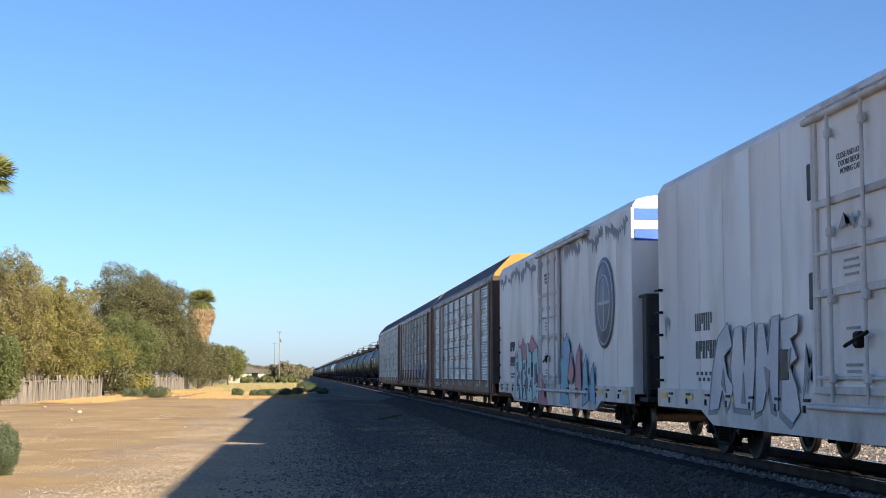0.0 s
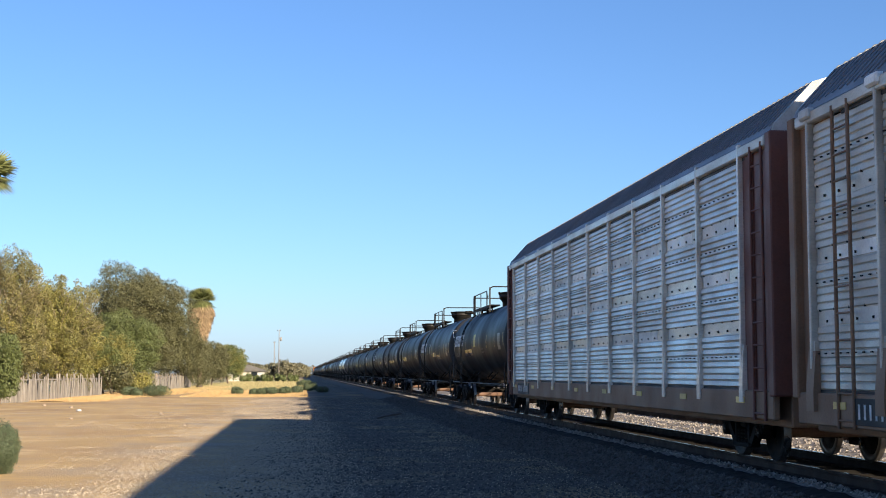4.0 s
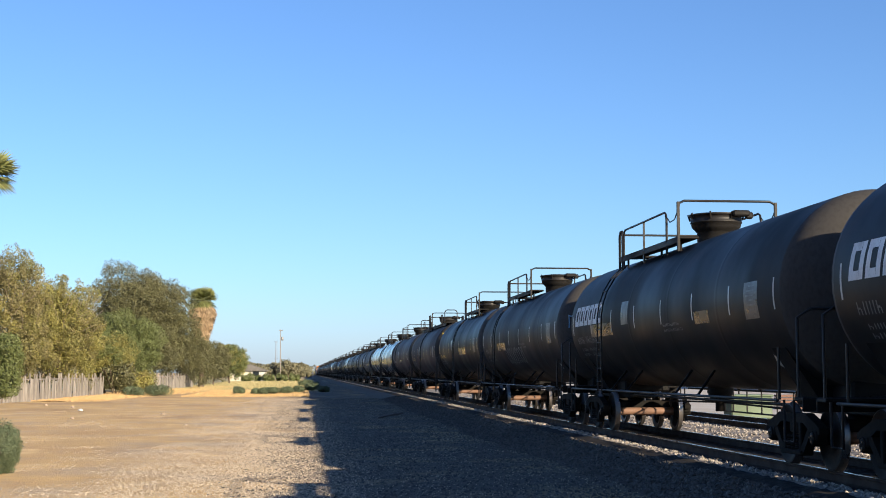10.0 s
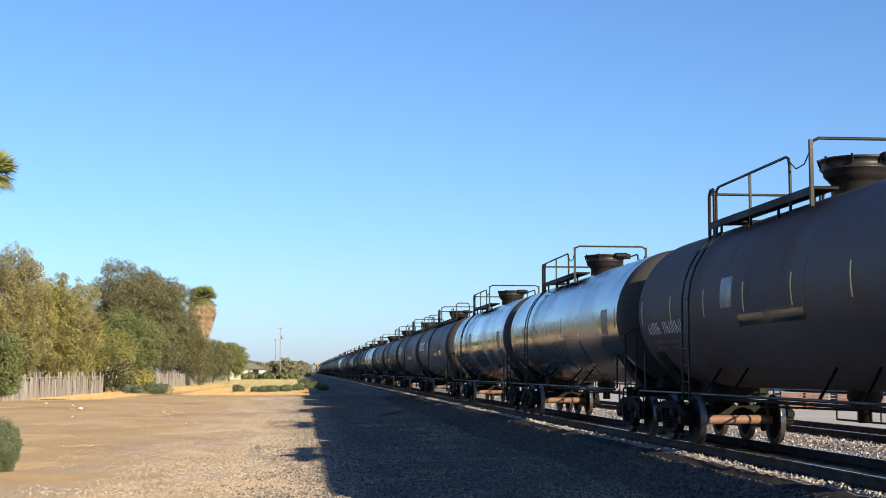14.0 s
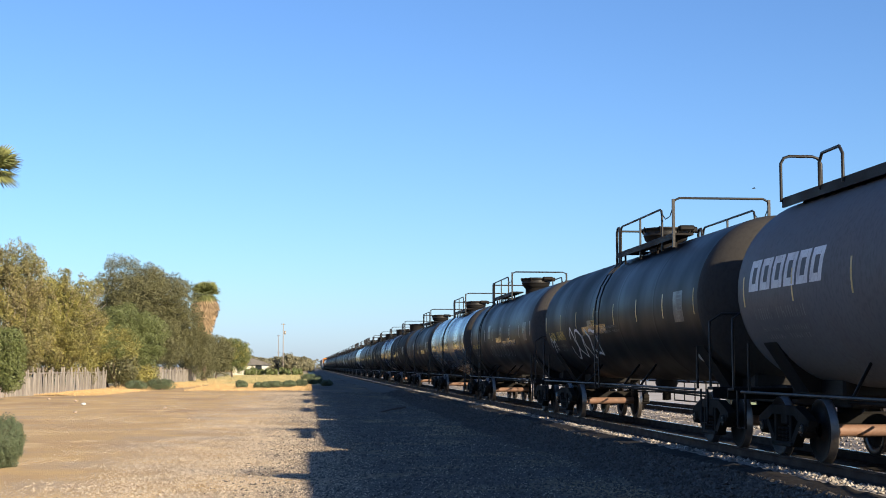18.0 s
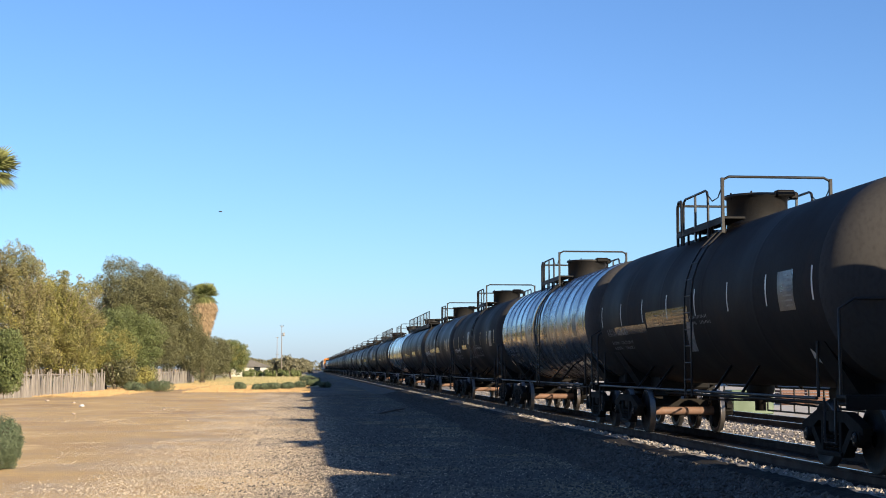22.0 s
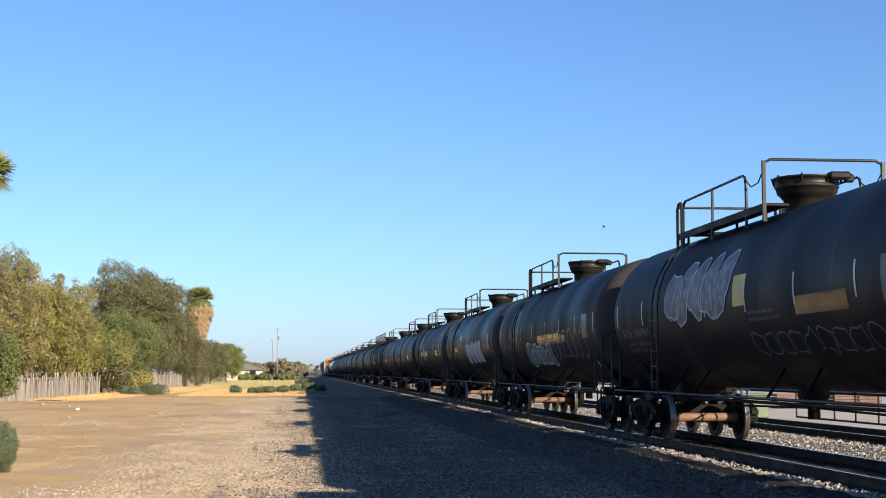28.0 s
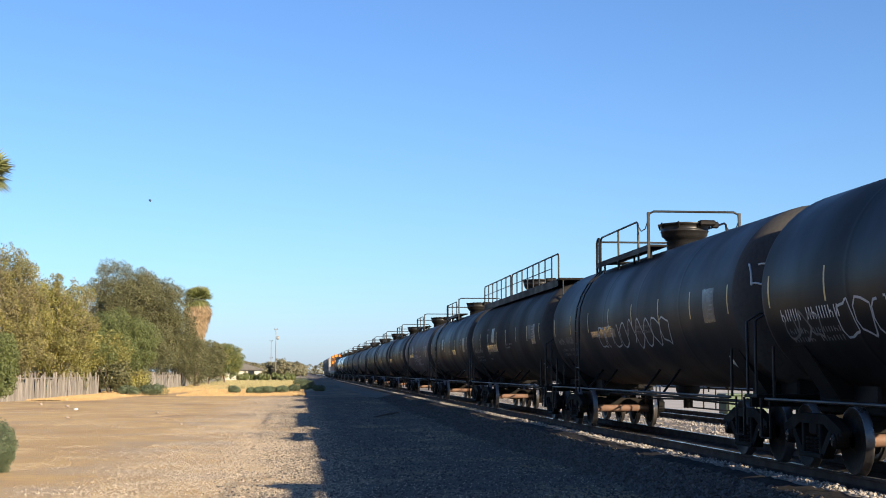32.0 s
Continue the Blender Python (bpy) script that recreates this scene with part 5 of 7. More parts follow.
        sprayed(piece, 6.3, 2.0, 0.80, 2.2, "pale_spray", 0.074, "shade_spray")
        sprayed([[(0.16, 0.3), (0.22, 0.2), (0.19, 0.5)], [(0.40, 0.1), (0.45, 0.1), (0.43, 0.45)], [(0.66, 0.5), (0.69, 0.15), (0.72, 0.45)], [(0.88, 0.62), (0.93, 0.68), (0.90, 0.44)]],
                6.3, 2.0, 0.80, 2.2, "shade_spray", 0.084, None, "dark opening of a letter shape")
        sprayed([[(0, 0), (0.3, 0.9), (0.55, 0.35), (0.9, 1.0), (1.0, 0.2), (0.6, 0.6)]], 1.95, 1.40, 1.0, 1.9, "shade_spray", 0.064)
        sprayed([[(0, 0.2), (0.25, 1.0), (0.35, 0.3), (0.6, 0.9), (0.66, 0.1), (0.5, 0.5)], [(0.7, 0.1), (0.8, 0.9), (1.0, 0.7), (0.84, 0.6)]], 0.45, -0.4, 3.12, 3.38, "shade_spray", 0.112)
        zigzag(9.3, 8.9, 2.4, 6, "shade_spray")
    else:
        cloud = [(-0.03, -0.02), (-0.04, 0.62), (0.0, 0.92), (0.06, 0.86), (0.12, 0.98), (0.15, 1.16), (0.19, 1.04), (0.27, 1.08), (0.32, 1.2), (0.37, 1.05), (0.46, 1.06), (0.56, 1.0), (0.64, 1.08),
                 (0.70, 1.22), (0.77, 1.12), (0.86, 1.05), (1.02, 0.95), (1.10, 0.7), (1.2, 0.4), (1.33, -0.08)]
        sprayed([cloud], 5.95, 1.5, 0.66, 2.2, "red_spray", 0.064, None, "dull red sprayed cloud behind the letters")
        piece = [[(0, 0.05), (0.0, 0.76), (0.14, 0.84), (0.15, 0.63), (0.09, 0.6), (0.15, 0.5), (0.09, 0.42), (0.10, 0.27), (0.18, 0.2), (0.17, 0.0)],
                 [(0.13, 0.78), (0.14, 1.0), (0.30, 1.0), (0.33, 0.62), (0.28, 0.5), (0.34, 0.0), (0.25, 0.0), (0.21, 0.3), (0.18, 0.0), (0.16, 0.5)],
                 [(0.36, 0.0), (0.34, 0.74), (0.50, 0.8), (0.52, 0.58), (0.42, 0.53), (0.5, 0.44), (0.43, 0.3), (0.5, 0.04)],
                 [(0.52, 1.06), (0.60, 1.07), (0.63, 0.9), (0.73, 0.9), (0.74, 0.42), (0.66, 0.34), (0.74, 0.2), (0.73, -0.02), (0.53, 0.0), (0.56, 0.3), (0.52, 0.5), (0.54, 0.75)],
                 [(0.76, 0.0), (0.77, 0.86), (0.86, 0.95), (0.97, 0.98), (1.0, 0.5), (0.92, 0.46), (0.98, 0.3), (1.02, -0.05), (0.88, 0.1)]]
        sprayed(piece, 5.95, 1.5, 0.60, 2.2, "teal_spray", 0.074, "navy_spray")
        sprayed([[(0.08, 0.58), (0.14, 0.6), (0.13, 0.74), (0.07, 0.72)], [(0.19, 0.42), (0.24, 0.4), (0.23, 0.58)], [(0.38, 0.56), (0.47, 0.6), (0.46, 0.72), (0.39, 0.68)],
                 [(0.49, 0.2), (0.58, 0.22), (0.57, 0.44), (0.50, 0.42)], [(0.60, 0.5), (0.67, 0.5), (0.66, 0.62), (0.6, 0.6)], [(0.86, 0.3), (0.95, 0.35), (0.94, 0.7), (0.86, 0.66)]],
                5.95, 1.5, 0.60, 2.2, "navy_spray", 0.086, None, "dark opening of a letter shape")
        sprayed([[(0, 0.1), (0.06, 0.7), (0.12, 0.6), (0.2, 0.0)], [(0.2, 0.05), (0.28, 0.5), (0.34, 0.0)]], 1.35, -1.7, 0.72, 2.0, "red_spray", 0.125, None, "dull red sprayed wisp on the door")
        sprayed([[(-0.02, 0.0), (0.03, 0.45), (0.0, 0.62), (0.03, 0.72), (0.10, 0.70), (0.08, 0.86), (0.11, 1.02), (0.15, 0.96), (0.19, 1.08), (0.30, 0.86), (0.22, 0.4), (0.26, 0.0)]], -1.85, -6.6, 0.62, 2.3, "cyan_spray", 0.066, "navy_spray", "blue-green sprayed figure")
        sprayed([[(0.22, 0.4), (0.32, 0.8), (0.40, 0.5), (0.34, 0.3)], [(0.44, 0.1), (0.46, 0.7), (0.56, 0.9), (0.60, 0.2)]], -1.85, -6.6, 0.62, 2.3, "red_spray", 0.072, "navy_spray", "pink sprayed shape")
        sprayed([[(0.62, 0.0), (0.64, 0.55), (0.72, 0.75), (0.78, 0.1)], [(0.80, 0.1), (0.84, 0.5), (0.9, 0.62), (0.94, 0.05)]], -1.85, -6.6, 0.62, 2.3, "cyan_spray", 0.072, "navy_spray", "blue sprayed shape")
        for k, (a, c) in enumerate(((9.55, 8.1), (7.8, 5.2), (5.0, 2.2), (-2.3, -4.4), (-4.6, -7.0), (-7.3, -9.5))):
            zigzag(a, c, 4.62, 3 + k, "emblem")
        b = Build()
        b.lathe([(0.001, -w - 0.05), (1.02, -w - 0.05), (1.02, -w - 0.03)], "x", 40, at=(0, -h + 2.6, z0 + 2.0))
        part("emblem", b, M["emblem"], car, "large faded grey-blue round emblem")
        b = Build()
        for r in (0.93, 0.62):
            b.tube([(-w - 0.052, -h + 2.6 + r * math.cos(a), z0 + 2.0 + r * math.sin(a)) for a in [6.283 * k / 40 for k in range(40)]], 0.02, 4, closed=True)
        b.box((-w - 0.056, -h + 2.6, z0 + 2.0), (0.01, 0.07, 1.1))
        b.box((-w - 0.056, -h + 2.6, z0 + 2.0), (0.01, 1.1, 0.07))
        part("emblem_ring", b, M["pale_spray"], car)
    return car


for y0, y1, scheme in ((6.8, 26.3, 1), (28.5, 48.1, 2)):
    car = reefer(y1 - y0, scheme)
    car["label"] = ("dirty white refrigerator car with chrome graffiti and plug door" if scheme == 1 else "white refrigerator car with coloured graffiti and round emblem")
    car.matrix_basis = pose(TRACK_X, (y0 + y1) / 2, RAIL_TOP)
    CARS.append((car, (y0 + y1) / 2))


# ---- covered car carriers ----
def autorack(length, screen, post, end_paint, bays, label):
    car = thing("car_carrier", pose(0, 0, 0), label, "railway car", "car carriers of the train")
    h, w, z0, eave, ridge = length / 2, 1.6, 1.05, 4.84, 5.62
    b = Build()
    b.box((0, 0, 0.86), (2.7, 2 * h, 0.5), 0.02)
    b.box((-w + 0.03, 0, 0.92), (0.1, 2 * h, 0.42), 0.02)
    b.box((w - 0.03, 0, 0.92), (0.1, 2 * h, 0.42), 0.02)
    part("flat_frame", b, M["rack_brown"], car, "dusty brown flatcar frame")
    b = Build()
    # Solid black block gives the enclosed rack's shade by colour.
    b.box((0, 0, (z0 + eave) / 2), (2 * w - 0.34, 2 * h - 0.5, eave - z0))
    part("inner_rack", b, M["unit"], car, "black block in place of the shaded rack interior")
    # ridged roof
    b = Build()
    out = [(-w, eave), (-w + 0.05, eave + 0.10), (-w + 0.62, ridge - 0.06), (-w + 0.85, ridge), (w - 0.85, ridge), (w - 0.62, ridge - 0.06), (w - 0.05, eave + 0.10), (w, eave)]
    b.prism(out, -h, h, "y")
    roof = part("roof", b, M["rack_roof"], car, "slate-blue corrugated roof")
    b = Build()
    n = int(2 * h / 0.24)
    for k in range(n):
        y = -h + 2 * h * (k + 0.5) / n
        b.tube([(-w + 0.04, y, eave + 0.1), (-w + 0.61, y, ridge - 0.055), (-w + 0.86, y, ridge)], 0.016, 4, caps=False)
    tagged(part("roof_rib", b, M["rack_roof"], roof), kind="stuff")
    # corrugated screens between posts
    wide = max(set(round(b1 - b0, 2) for b0, b1 in bays), key=[round(b1 - b0, 2) for b0, b1 in bays].count)
    b = Build()
    ribs = 34
    zs = []
    for k in range(ribs):
        z = z0 + 0.12 + (eave - z0 - 0.34) * k / ribs
        step = (eave - z0 - 0.34) / ribs
        flat_band = k in (8, 9, 16, 17, 24, 25)
        deep = 0.0 if flat_band else (0.5 if screen == "galv_blue" else 1.0)
        zs += [(z, 0.0), (z + step * 0.16, 0.045 * deep), (z + step * 0.8, 0.03 * deep)]
    zs.append((eave - 0.2, 0.0))
    pts = []
    for y in (-wide / 2 + 0.05, wide / 2 - 0.05):
        pts += [(-w + 0.05 - d, y, z) for z, d in zs]
    m = len(zs)
    b.add(pts, [(i, i + 1, m + i + 1, m + i) for i in range(m - 1)])
    for k in (9, 17, 25):
        z = z0 + 0.12 + (eave - z0 - 0.34) * k / ribs
        for j in range(9):
            b.box((-w + 0.040, -wide / 2 + 0.14 + (wide - 0.28) * j / 8, z + 0.11 - 0.15 * (j % 2)), (0.024, 0.032, 0.032), slot=1)
    for k in (4, 13, 21, 29):
        z = z0 + 0.12 + (eave - z0 - 0.34) * (k + 0.55) / ribs
        for j in range(9):
            b.box((-w + 0.006, -wide / 2 + 0.14 + (wide - 0.28) * j / 8, z), (0.02, 0.055, 0.018), slot=1)
    screen_mesh = b.mesh("screen_panel", [M[screen], M["iron"]])
    for b0, b1 in bays:
        part("screen_panel", screen_mesh, None, car, at=Matrix.Translation((0, -h + (b0 + b1) / 2, 0)) @ Matrix.Diagonal((1, (b1 - b0) / wide, 1, 1)))
    rng = random.Random(int(length * 7))
    for b0, b1 in bays:
        for k in (8, 16, 24):
            if rng.random() < 0.62:
                z, cut = z0 + 0.12 + (eave - z0 - 0.34) * (k + 1) / ribs, rng.uniform(0.0, 0.35) * (b1 - b0)
                lo, hi = (b0 + 0.12 + cut, b1 - 0.12) if rng.random() < 0.5 else (b0 + 0.12, b1 - 0.12 - cut)
                part("splice_plate", Build().box((-w + 0.047, -h + (lo + hi) / 2, z), (0.008, hi - lo, 0.17)), M["splice"], car, "bright unpainted splice plate")
    gaps = [(a[1], b[0]) for a, b in zip(bays, bays[1:]) if b[0] - a[1] > 0.3]
    for g0, g1 in gaps + [(0.9, bays[0][0])] * (bays[0][0] > 1.3) + [(bays[-1][1], 2 * h - 0.5)] * (2 * h - bays[-1][1] > 0.9):
        part("plate_panel", Build().box((-w + 0.06, -h + (g0 + g1) / 2, (z0 + eave) / 2 - 0.05), (0.06, g1 - g0 - 0.04, eave - z0 - 0.1), 0.01), M["rack_tan" if end_paint == "orange" else end_paint], car)
    post_mesh = Build().box((-w + 0.02, 0, (z0 + eave) / 2 - 0.02), (0.14, 0.075, eave - z0 + 0.1), 0.012)
    post_mesh.prism([(-w - 0.05, z0 - 0.1), (-w - 0.05, z0 + 0.25), (-w - 0.02, z0 + 0.75), (-w + 0.05, z0 + 0.75), (-w + 0.05, z0 - 0.1)], -0.09, 0.09, "y")
    post_mesh = post_mesh.mesh("rack_post", [M[post]])
    fix_normals(post_mesh)
    for y in sorted({round(e, 2) for bay in bays for e in bay}):
        part("rack_post", post_mesh, None, car, at=(0, -h + y, 0))
    if screen == "galv_blue":
        cap = Build().box((-w - 0.02, 0, eave - 0.05), (0.16, 0.34, 0.15), 0.03).mesh("post_cap", [M["splice"]])
        shoe = Build().prism([(-w - 0.075, z0 - 0.16), (-w - 0.075, z0 + 0.1), (-w - 0.03, z0 + 0.62), (-w + 0.03, z0 + 0.62), (-w + 0.03, z0 - 0.16)], -0.13, 0.13, "y").mesh("post_shoe", [M["rack_brown"]])
        for y in sorted({round(e, 2) for bay in bays for e in bay}):
            part("post_cap", cap, None, car, at=(0, -h + y, 0))
            part("post_shoe", shoe, None, car, at=(0, -h + y, 0))
    part("name_board", Build().box((-w - 0.028, h - 3.0, 0.92), (0.02, 2.1, 0.32), 0.004), M["unit"], car, "black painted board with pale bars")
    b = Build()
    b.box((-w + 0.02, 0, eave - 0.1), (0.13, 2 * h - 0.3, 0.16), 0.02)
    part("top_rail", b, M[post], car)
    # Solid black strips paint the shade of the slots above and below the screens.
    part("top_gap", Build().box((-w + 0.055, 0, eave - 0.205), (0.06, bays[-1][1] - bays[0][0], 0.05)), M["unit"], car, "black strip imitating a shaded slot under the top rail")
    part("foot_gap", Build().box((-w + 0.055, -h + (bays[0][0] + bays[-1][1]) / 2, z0 + 0.09), (0.06, bays[-1][1] - bays[0][0], 0.06)), M["unit"], car, "black strip imitating a shaded slot under the screens")
    at = 1.5 if bays[0][0] > 2 else 0.28
    for s in (-1, 1):
        b = Build()
        b.box((-w + 0.09, s * (h - 0.55), (z0 + eave) / 2), (0.06, 1.05, eave - z0), 0.01)
        part("end_panel", b, M["rack_tan" if end_paint == "orange" else end_paint], car)
        b = Build()
        b.box((-w + 0.12, s * (h + 0.02), (z0 + eave) / 2), (0.34, 0.22, eave - z0), 0.02)
        part("end_post", b, M["rack_dark" if end_paint == "orange" else end_paint], car)
        b = Build()
        for y in (at, at + 0.5):
            b.tube([(-w - 0.04, s * (h - y), 0.7), (-w - 0.04, s * (h - y), eave - 0.1)], 0.025)
        for k in range(12):
            b.tube([(-w - 0.04, s * (h - at), 0.8 + 0.33 * k), (-w - 0.04, s * (h - at - 0.5), 0.8 + 0.33 * k)], 0.015, 5)
        part("side_ladder", b, M["rack_brown" if end_paint != "rack_red" else "rack_red"], car)
        b = Build()
        b.prism([(-w + 0.3, z0), (w - 0.3, z0), (w - 0.02, eave), (w - 0.06, eave + 0.12), (w - 0.63, ridge - 0.05), (w - 0.86, ridge + 0.02), (-w + 0.86, ridge + 0.02), (-w + 0.63, ridge - 0.05), (-w + 0.06, eave + 0.12), (-w + 0.02, eave)], s * (h - 0.02), s * (h + 0.07), "y")
        end = part("end_door", b, M["orange" if end_paint == "orange" else "litter"], car, "bright orange end door" if end_paint == "orange" else "pale end door")
        for x in (-0.8, 0.0, 0.8):
            part("door_bar", Build().box((x, s * (h + 0.07), (z0 + eave) / 2 + 0.2), (0.08, 0.06, eave - z0 + 0.2), 0.01), M["orange" if end_paint == "orange" else "litter"], end)
        for z in (z0 + 0.6, z0 + 2.0, z0 + 3.4):
            part("door_bar", Build().box((0, s * (h + 0.07), z), (2.5, 0.05, 0.07), 0.01), M["orange" if end_paint == "orange" else "litter"], end)
        add_coupler(car, s, h - 0.05)
        add_truck(car, s * (h - 3.2))
    b = Build()
    rng = random.Random(length)
    for k in range(5):
        b.box((-w - 0.04, h - 2.15 - 0.17 * k, 0.92), (0.008, 0.05, 0.18))
        b.box((-w - 0.04, h - 3.15 - 0.17 * k, 0.92), (0.008, 0.05, 0.18))
    part("reporting_mark", b, M["white"], car, "pale lettering bars")
    for k in range(8):
        part("reflector_strip", Build().box((-w - 0.028, -h + 1.5 + (2 * h - 3) * k / 7, 0.98), (0.012, 0.4, 0.09)), M["strip"], car)
    if screen == "galv_blue":
        for k in range(5):
            r2 = random.Random(90 + k)
            b = Build()
            for j in range(3):
                cy = -h + 3.2 + 1.75 * k + 0.5 * j
                b.tube([(-w + 0.015, cy + 0.34 * math.cos(2.1 * q + r2.uniform(0, 1)), z0 + 0.52 + 0.36 * math.sin(1.3 * q + r2.uniform(-0.4, 0.4))) for q in range(7)], 0.03, 4)
            part("graffiti", b, M[("violet_spray", "chrome_spray", "navy_spray", "chrome_spray", "violet_spray")[k]], car, "spray-painted strokes across the lower screens")
        b = Build()
        for k in range(7):
            b.prism([(-h + 4.0 + 0.6 * k, 0.74), (-h + 4.3 + 0.6 * k, 0.74), (-h + 4.2 + 0.6 * k, 1.1), (-h + 3.9 + 0.6 * k, 1.1)], -w - 0.030, -w - 0.022, "x")
        part("graffiti", b, M["chrome_spray"], car, "silver spray-painted slashes on the sill")
    return car


def even_bays(first, last, count):
    return [(first + (last - first) * k / count, first + (last - first) * (k + 1) / count) for k in range(count)]


for y0, y1, screen, post, end_paint, bays, label in (
        (49.2, 72.1, "galv", "rack_tan", "orange", [(1.2, 3.5)] + even_bays(5.8, 17.7, 5) + [(19.3, 21.9)], "covered car carrier with corrugated screens and orange ends"),
        (73.1, 96.6, "galv_blue", "galv_blue", "rack_brown", even_bays(2.7, 22.9, 9), "covered car carrier with bluish galvanised screens"),
        (97.6, 123.3, "galv", "galv", "rack_red", even_bays(1.4, 24.6, 10), "covered car carrier with red-brown posts and ladders")):
    car = autorack(y1 - y0, screen, post, end_paint, bays, label)
    car.matrix_basis = pose(TRACK_X, (y0 + y1) / 2, RAIL_TOP)
    CARS.append((car, (y0 + y1) / 2))


# ---- pushing engines and the grey cars behind them ----
def engine():
    e = thing("locomotive", pose(0, 0, 0), "orange and black diesel locomotive pushing the train", "locomotive", "engines of the train")
    h = 11.0
    part("underframe", Build().box((0, 0, 1.25), (3.0, 2 * h, 0.45), 0.05), M["loco_black"], e)
    part("fuel_tank", Build().box((0, 0, 0.75), (2.8, 5.5, 0.7), 0.1), M["loco_black"], e)
    part("hood", Build().box((0, 1.9, 3.0), (2.0, 15.5, 3.0), 0.12), M["loco_orange"], e, "orange engine hood")
    part("hood_top", Build().box((0, 1.9, 4.58), (1.8, 15.0, 0.22), 0.06), M["loco_black"], e)
    cab = part("cab", Build().box((0, -7.3, 3.1), (3.0, 2.9, 3.2), 0.15), M["loco_orange"], e, "orange cab")
    part("nose", Build().box((0, -9.7, 2.4), (2.2, 2.0, 1.8), 0.2), M["loco_orange"], e)
    for x in (-0.75, 0.75):
        part("windscreen", Build().box((x, -8.77, 3.9), (1.1, 0.04, 0.7), 0.02), M["window"], cab)
    for y in (-6.6, -7.8):
        part("side_window", Build().box((-1.51, y, 3.75), (0.04, 0.7, 0.7), 0.02), M["window"], cab)
    part("stripe", Build().box((-1.012, 1.9, 2.1), (0.03, 15.2, 0.25)), M["yellow"], e)
    for y in (2.0, 6.5):
        part("radiator_fan", Build().lathe([(0.7, 4.66), (0.75, 4.85), (0.001, 4.85)], "z", 20, at=(0, y, 0)), M["loco_black"], e)
    for x in (-1.45, 1.45):
        b = Build()
        b.tube([(x, -10.6, 2.45), (x, 10.6, 2.45)], 0.025)
        for k in range(12):
            b.tube([(x, -10.6 + 21.2 * k / 11, 1.4), (x, -10.6 + 21.2 * k / 11, 2.45)], 0.02)
        part("handrail", b, M["strip_white"], e)
    for s in (-1, 1):
        add_coupler(e, s, h)
        add_truck(e, s * 7.2)
        add_truck(e, s * 5.2)
    return e


def hopper():
    c = thing("hopper_car", pose(0, 0, 0), "weathered grey covered hopper car", "railway car", "hopper cars of the train")
    h = 8.4
    b = Build()
    b.prism([(-1.5, 1.5), (1.5, 1.5), (1.6, 4.2), (1.2, 4.6), (-1.2, 4.6), (-1.6, 4.2)], -h + 0.8, h - 0.8, "y")
    part("body", b, M["hopper"], c)
    rib = Build().box((-1.58, 0, 2.85), (0.1, 0.1, 2.7), 0.01).mesh("rib", [M["hopper"]])
    for k in range(12):
        part("rib", rib, None, c, at=(0, -h + 1.4 + (2 * h - 2.8) * k / 11, 0))
    b = Build()
    for k in (-1, 0, 1):
        b.prism([(k * 4.4 - 2.1, 1.6), (k * 4.4 + 2.1, 1.6), (k * 4.4 + 0.4, 0.5), (k * 4.4 - 0.4, 0.5)], -1.4, 1.4, "x")
    part("chutes", b, M["hopper"], c)
    part("sill", Build().box((0, 0, 1.05), (0.6, 2 * h + 0.4, 0.35)), M["iron"], c)
    part("running_board", Build().box((0, 0, 4.72), (1.2, 2 * h - 1.2, 0.06)), M["iron"], c)
    for s in (-1, 1):
        add_coupler(c, s, h)
        add_truck(c, s * (h - 1.9))
    return c


lead = engine()
lead.matrix_basis = pose(TRACK_X, 924.0, RAIL_TOP)
CARS.append((lead, 924.0))
CARS.append((copy_thing(lead, pose(TRACK_X, 947.5, RAIL_TOP)), 947.5))
grain = hopper()
grain.matrix_basis = pose(TRACK_X, 969.0, RAIL_TOP)
CARS.append((grain, 969.0))
for k in range(3):
    CARS.append((copy_thing(grain, pose(TRACK_X, 987.0 + 18 * k, RAIL_TOP)), 987.0 + 18 * k))


# ---- trees, palms, shrubs and grass ----
def leaf_cloud(blobs, count, size, seed):
    """Many small bent leaves scattered through uneven blobs (x, y, z, rx, ry, rz), thicker at their outside."""
    rng = np.random.default_rng(seed)
    vol = np.array([b[3] * b[4] * b[5] for b in blobs]) ** (2 / 3)
    pick = rng.choice(len(blobs), count, p=vol / vol.sum())
    bl = np.array(blobs)[pick]
    d = rng.normal(0, 1, (count, 3))
    d /= np.linalg.norm(d, axis=1)[:, None]
    radius = rng.uniform(0.45, 1.0, count) ** 0.33
    lump = 1 + 0.16 * np.sin(d[:, 0] * 7 + bl[:, 0]) * np.cos(d[:, 2] * 6 + bl[:, 1]) + 0.06 * rng.normal(0, 1, count)
    c = bl[:, :3] + d * bl[:, 3:6] * (radius * lump)[:, None]
    face = d + 0.5 * rng.normal(0, 1, (count, 3))
    face /= np.linalg.norm(face, axis=1)[:, None]
    u = np.cross(face, rng.normal(0, 1, (count, 3)))
    u /= np.linalg.norm(u, axis=1)[:, None] + 1e-9
    w = np.cross(face, u)
    s = (size * rng.uniform(0.6, 1.4, count))[:, None]
    quad = np.stack([c - u * s, c + w * s * 0.5, c + u * s, c - w * s * 0.5], 1)
    b = Build()
    b.v = [tuple(p) for p in quad.reshape(-1, 3).tolist()]
    b.f = [(4 * i, 4 * i + 1, 4 * i + 2, 4 * i + 3) for i in range(count)]
    b.smooth, b.slot = [False] * count, [0] * count
    return b


